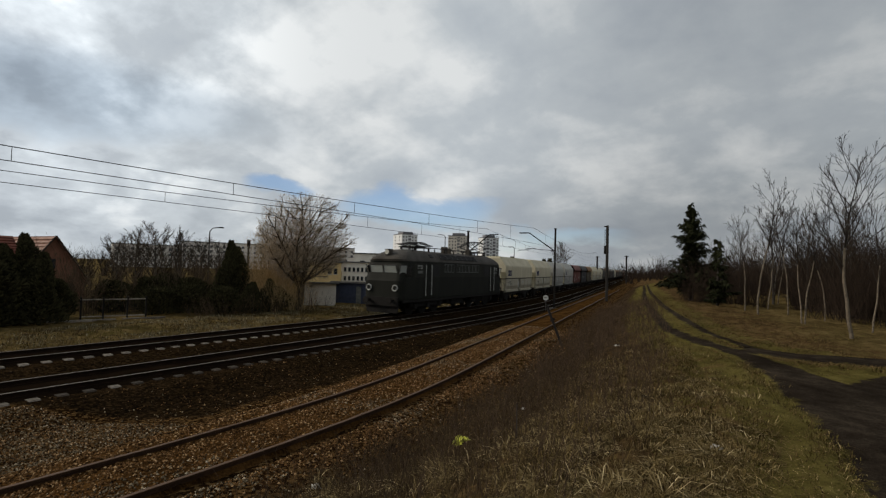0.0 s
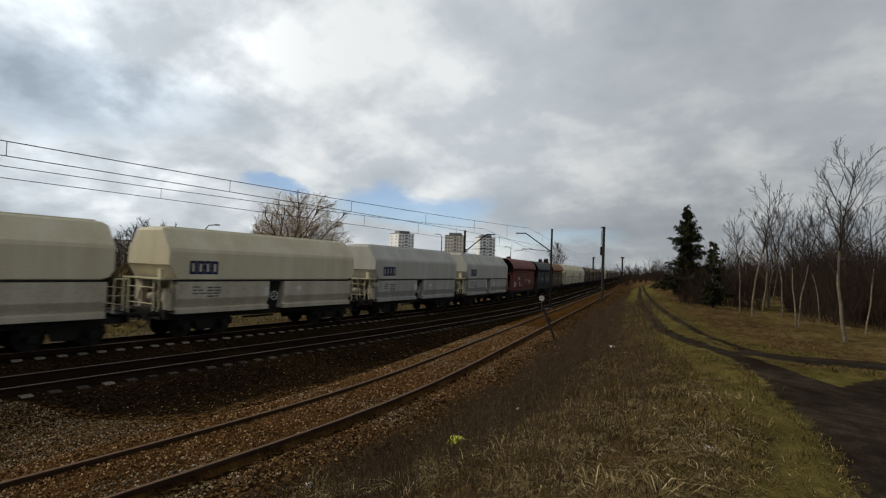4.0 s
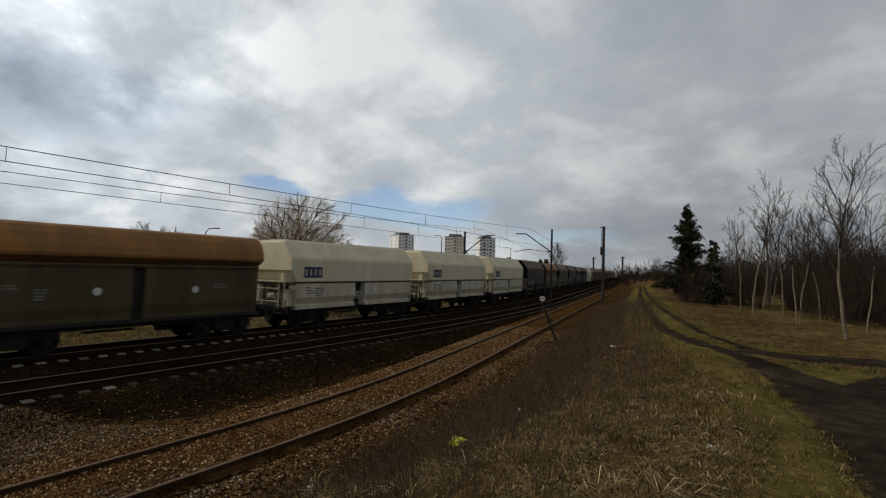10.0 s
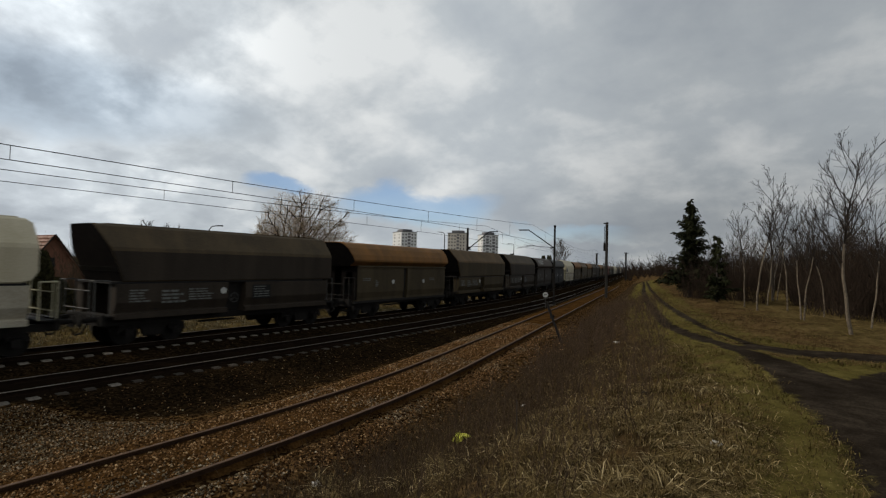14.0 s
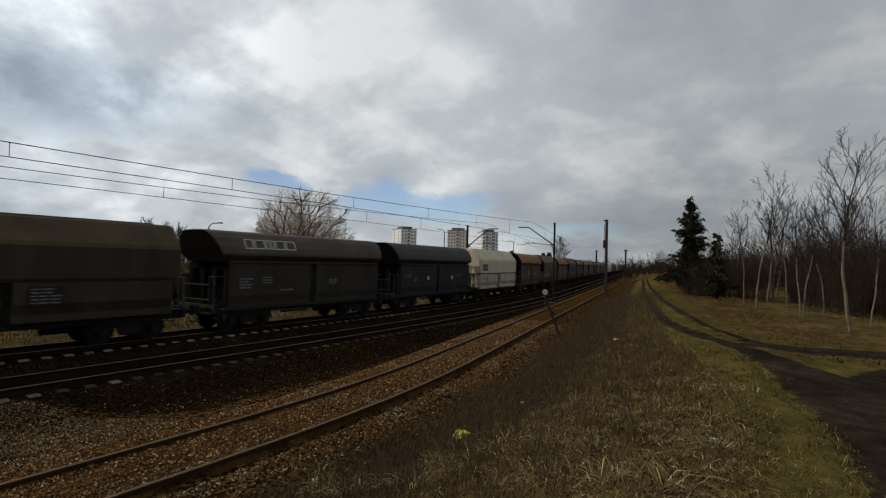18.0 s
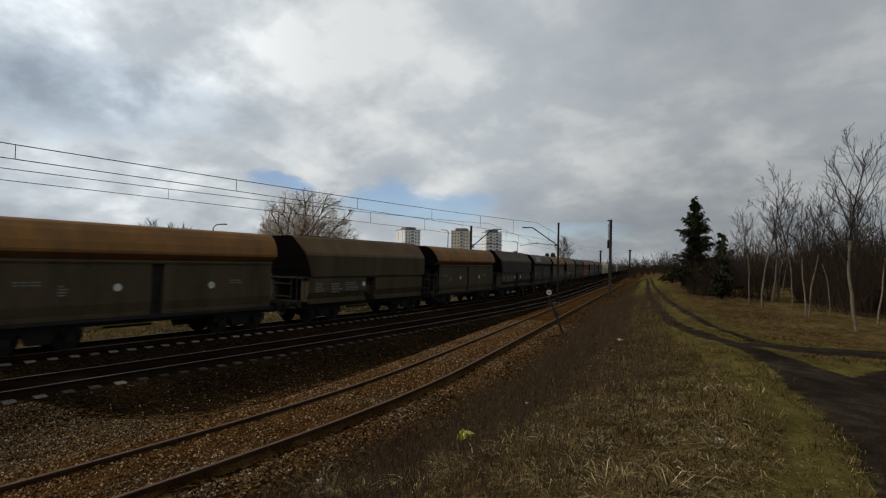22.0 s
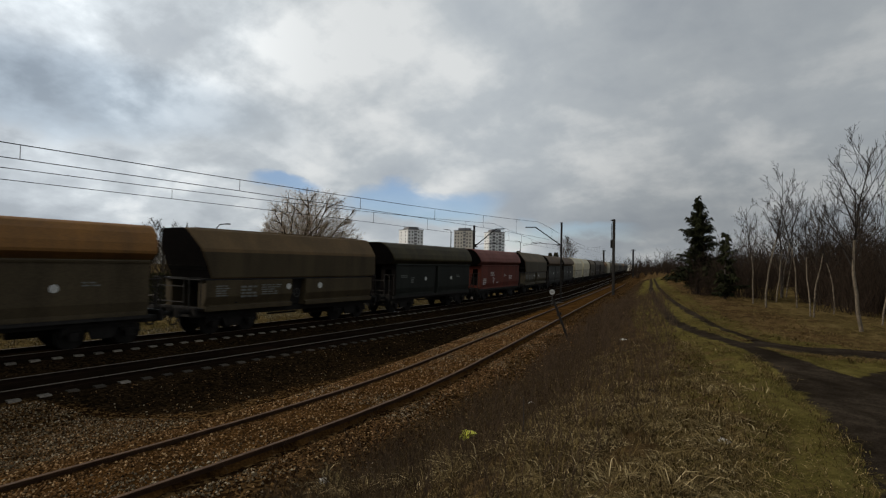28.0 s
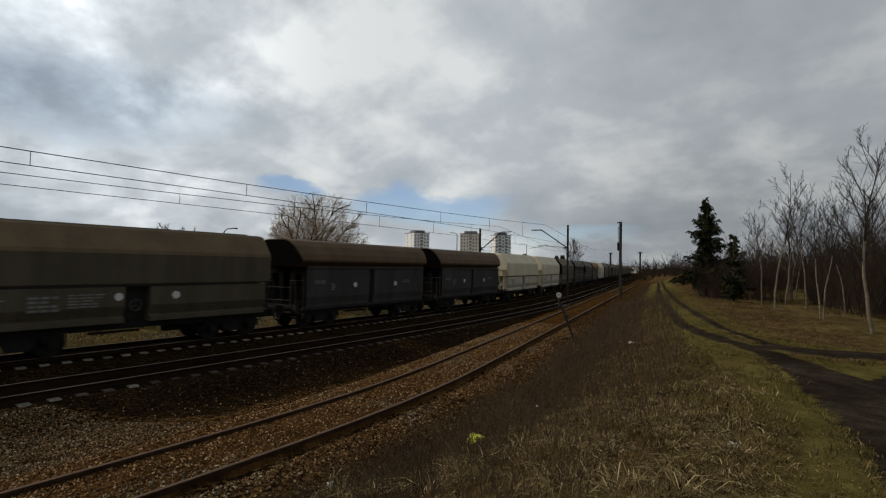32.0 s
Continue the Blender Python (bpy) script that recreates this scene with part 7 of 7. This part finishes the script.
def low_building(name, m, w, d, h, wall_mat, label, windows=(), door=None, roof_over=0.25, category="shed"):
    t = thing(name, m, label, category)
    wl = part("wall", Mesh().box((0, d / 2, h / 2), (w, d, h)).data("wall", wall_mat), t)
    part("roof", Mesh().prism([(-roof_over, h + 0.02), (d + roof_over, h - 0.12), (d + roof_over, h + 0.02), (-roof_over, h + 0.18)], -w / 2 - roof_over, w / 2 + roof_over, "x").data("roof", ROOF_FELT), t)
    for x, z, sx, sz in windows:
        p = part("window", Mesh().box((x, -0.02, z), (sx, 0.05, sz)).data("window", PANE), wl)
        part("frame", Mesh().box((x, -0.05, z - sz / 2 - 0.04), (sx + 0.16, 0.06, 0.08)).data("frame", WHITE_MARK), p)
    if door:
        x, sx, sz, dm = door
        part("door", Mesh().box((x, -0.03, sz / 2), (sx, 0.06, sz)).data("door", dm), wl)
    return t


low_building("garage", facing(-35.7, 33.3, -0.55, -0.05), 3.5, 4.5, 2.0, PLASTER, "white plastered garage behind the verge", category="garage")
low_building("carport", facing(-38.0, 30.2, -0.55), 2.6, 3.5, 1.9, PLASTER, "small pale lean-to beside the willow", door=(0.2, 1.3, 1.6, BLACK), category="shed")
low_building("shed", facing(-35.9, 38.0, -0.55, -0.4), 3.6, 3.0, 2.0, BLUE_BOARD, "dark blue board shed beside the railway", door=(0.9, 0.5, 1.7, PALE_MARK))
x, y, _ = view(46.2, 76)
low_building("workshop", facing(x, y, -1.0), 4.8, 8, 4.5, YELLOW_WALL, "ochre flat-roofed building behind the gardens", windows=((1.6, 3.3, 0.5, 0.8), (0.8, 3.3, 0.5, 0.8)), category="building")
x, y, _ = view(42.8, 78)
low_building("workshop", facing(x, y, -1.0), 4.2, 8, 4.6, PLASTER, "white building with many small windows", windows=tuple((-1.6 + i * 0.62, zz, 0.34, 0.6) for i in range(6) for zz in (2.3, 3.6)), category="building")
x, y, _ = view(41.2, 90)
low_building("workshop", facing(x, y, -1.0), 6, 8, 6.2, PLASTER, "white flat-roofed building behind the train", windows=((-1.5, 4.6, 0.8, 0.9), (1.5, 4.6, 0.8, 0.9)), category="building")


def street_lamp(m, h, arm, label):
    t = thing("street_lamp", m, label, "street lamp", "street lamps")
    part("pole", Mesh().tube((0, 0, 0), (0, 0, h - 0.5), h * 0.012, h * 0.008, n=8).data("pole", GALV), t)
    part("arm", Mesh().bar([(0, 0, h - 0.5), (arm * 0.3, 0, h - 0.1), (arm, 0, h)], h * 0.007, 6).data("arm", GALV), t)
    part("lamp_head", Mesh().box((arm * 1.2, 0, h), (abs(arm) * 0.55, 0.25, 0.14), bev=0.05).data("lamp_head", GALV), t)


for b, d, z, h, arm in ((57.6, 66, -1, 8.2, 1.0), (33.2, 142, -1, 13.2, -1.4), (25.6, 190, -1, 12.5, -1.5)):
    x, y, _ = view(b, d, 0)
    street_lamp(facing(x, y, z), h, arm, "grey street lamp with a bent arm behind the railway")
x, y, _ = view(53.9, 92, 0)
q = thing("utility_pole", facing(x, y, -1.0), "dark pole with a transformer box behind the houses", "pole")
part("shaft", Mesh().tube((0, 0, 0), (0, 0, 8.0), 0.16, 0.13, n=8).data("shaft", IRON), q)
part("box", Mesh().box((0, 0, 7.4), (0.55, 0.5, 1.1), bev=0.04).data("box", IRON), q)


def flats(bearing, dist, w, d, floors, cols, wall_mat, label, name, side_cols=0, turn=0.0, crown=False, floor_h=2.9, z0=-1.5, loggias=()):
    """A block of flats, its window openings as panes set in the walls."""
    x, y, _ = view(bearing, dist, 0)
    h = floors * floor_h + 1.2
    t = thing(name, facing(x, y, z0, turn), label, "apartment building", "blocks of flats")
    wl = part("wall", Mesh().box((0, d / 2, h / 2), (w, d, h)).data("wall", wall_mat), t)
    part("roof", Mesh().box((0, d / 2, h + 0.2), (w + 0.5, d + 0.5, 0.5)).data("roof", ROOF_FELT), t)
    if crown:
        part("roof_house", Mesh().box((0, d / 2, h + 1.5), (w * 0.62, d * 0.6, 2.4)).data("roof_house", SHADE_WALL), t, "dark roof housing")
    cw = w / cols
    pane = shared(("pane", round(cw, 1), floor_h), lambda: Mesh().box((0, 0, 0), (cw * 0.40, 0.12, floor_h * 0.46)).data("window", FAR_PANE))
    if loggias:
        for c in loggias:
            x = -w / 2 + cw * (c + 0.5)
            # flat sheet on the wall, dark to imitate the shade of a recess
            lg = part("loggia", Mesh().box((x, -0.02, h / 2), (cw * 0.86, 0.10, h - 1.6)).data("loggia", SHADE_WALL), wl, "flat column of loggias with recess shade put into its grey")
            for f in range(floors):
                part("balcony", shared(("balcony", round(cw, 1)), lambda: Mesh().box((0, -0.35, 0), (cw * 0.86, 0.6, 0.95)).data("balcony", wall_mat)), lg, at=Matrix.Translation((x, 0, 1.3 + f * floor_h)))
    for f in range(floors):
        for c in range(cols):
            if c not in loggias:
                part("window", pane, wl, at=Matrix.Translation((-w / 2 + cw * (c + 0.5), -0.03, 1.9 + f * floor_h)))
        for c in range(side_cols):
            for sx in (-1, 1):
                part("window", pane, wl, at=Matrix.Translation((sx * (w / 2 + 0.03), d * (c + 0.5) / side_cols, 1.9 + f * floor_h)) @ Matrix.Rotation(math.pi / 2, 4, "Z"))
    return t


flats(37.1, 462, 15, 20, 11, 5, TOWER_WALL, "white high-rise apartment tower with dark windows", "apartment_tower", 2, 0.42, True, loggias=(2,))
flats(31.9, 462, 16, 14, 11, 6, TAN_WALL, "tan and white high-rise apartment tower", "apartment_tower", 2, -0.25, True, loggias=(3,))
flats(28.15, 478, 15, 14, 11, 5, TOWER_WALL, "white slender high-rise apartment tower", "apartment_tower", 2, 0.35, True, loggias=(1, 3))
for b, d, w, fl, cols in ((62.0, 330, 44, 4, 12), (56.2, 338, 46, 5, 13), (50.6, 345, 40, 5, 11), (46.4, 352, 42, 5, 11), (42.6, 360, 34, 4, 9)):
    flats(b, d, w, 12, fl, cols, BLOCK_WALL, "long grey apartment block with rows of windows", "apartment_block", 2, 0.12)

# far roofs, trees and the wooded skyline
for i, (b, d, w, h) in enumerate(((17.0, 420, 30, 5.5), (15.2, 440, 22, 6.0), (18.8, 400, 26, 5.0), (27.2, 300, 20, 5.0), (24.4, 330, 24, 6.5), (35.8, 300, 30, 9.5), (40.5, 300, 34, 9.0))):
    x, y, _ = view(b, d, 0)
    low_building("far_building", facing(x, y, -1.5), w, 12, h, PLASTER if i % 2 else BLOCK_WALL, "distant low pale building beyond the railway", windows=tuple((-w / 2 + 3 + k * 4, h * 0.6, 1.2, 1.4) for k in range(int(w / 4) - 1)), category="building")


def skyline(name, a0, a1, d0, d1, n, h0, h1, label, seed):
    r = random.Random(seed)
    M = Mesh()
    for x, y in fan(n, a0, a1, d0, d1, r):
        shrub(M, x, y, -1.5, r.uniform(h0, h1), 0.38, 6, r, 0.12, 3)
    solid(name, M.data(name, DARK_TWIG, fix=False), label, "trees", kind="stuff")


skyline("far_trees", -75, -8, 380, 560, 420, 7, 12, "far leafless trees along the skyline", 3)
skyline("far_trees", -10, 60, 260, 420, 420, 7, 12, "far leafless wood along the skyline", 4)
skyline("far_trees", -80, -40, 110, 220, 150, 2.5, 5, "leafless trees among the gardens", 5)
r_ = random.Random(8)
bushy("far_conifer", [(*view(b, d)[:2], h, w, 1) for b, d, h, w in ((31.2, 250, 10, 3.0), (25.8, 230, 9, 3.2), (25.1, 235, 7.5, 2.6), (22.4, 240, 8.5, 1.6), (21.8, 245, 9, 1.6))], "distant dark conifer behind the train", 6, THUJA, "tree", n=120, card=0.4, group="far conifers")



# ---- what moves ----
def motions():
    for car, back in TRAIN:
        walk(car, [(float(k), on_line(MAIN, HEAD - SPEED * k + BRAKE * k * k + back)) for k in range(33)])


motions()
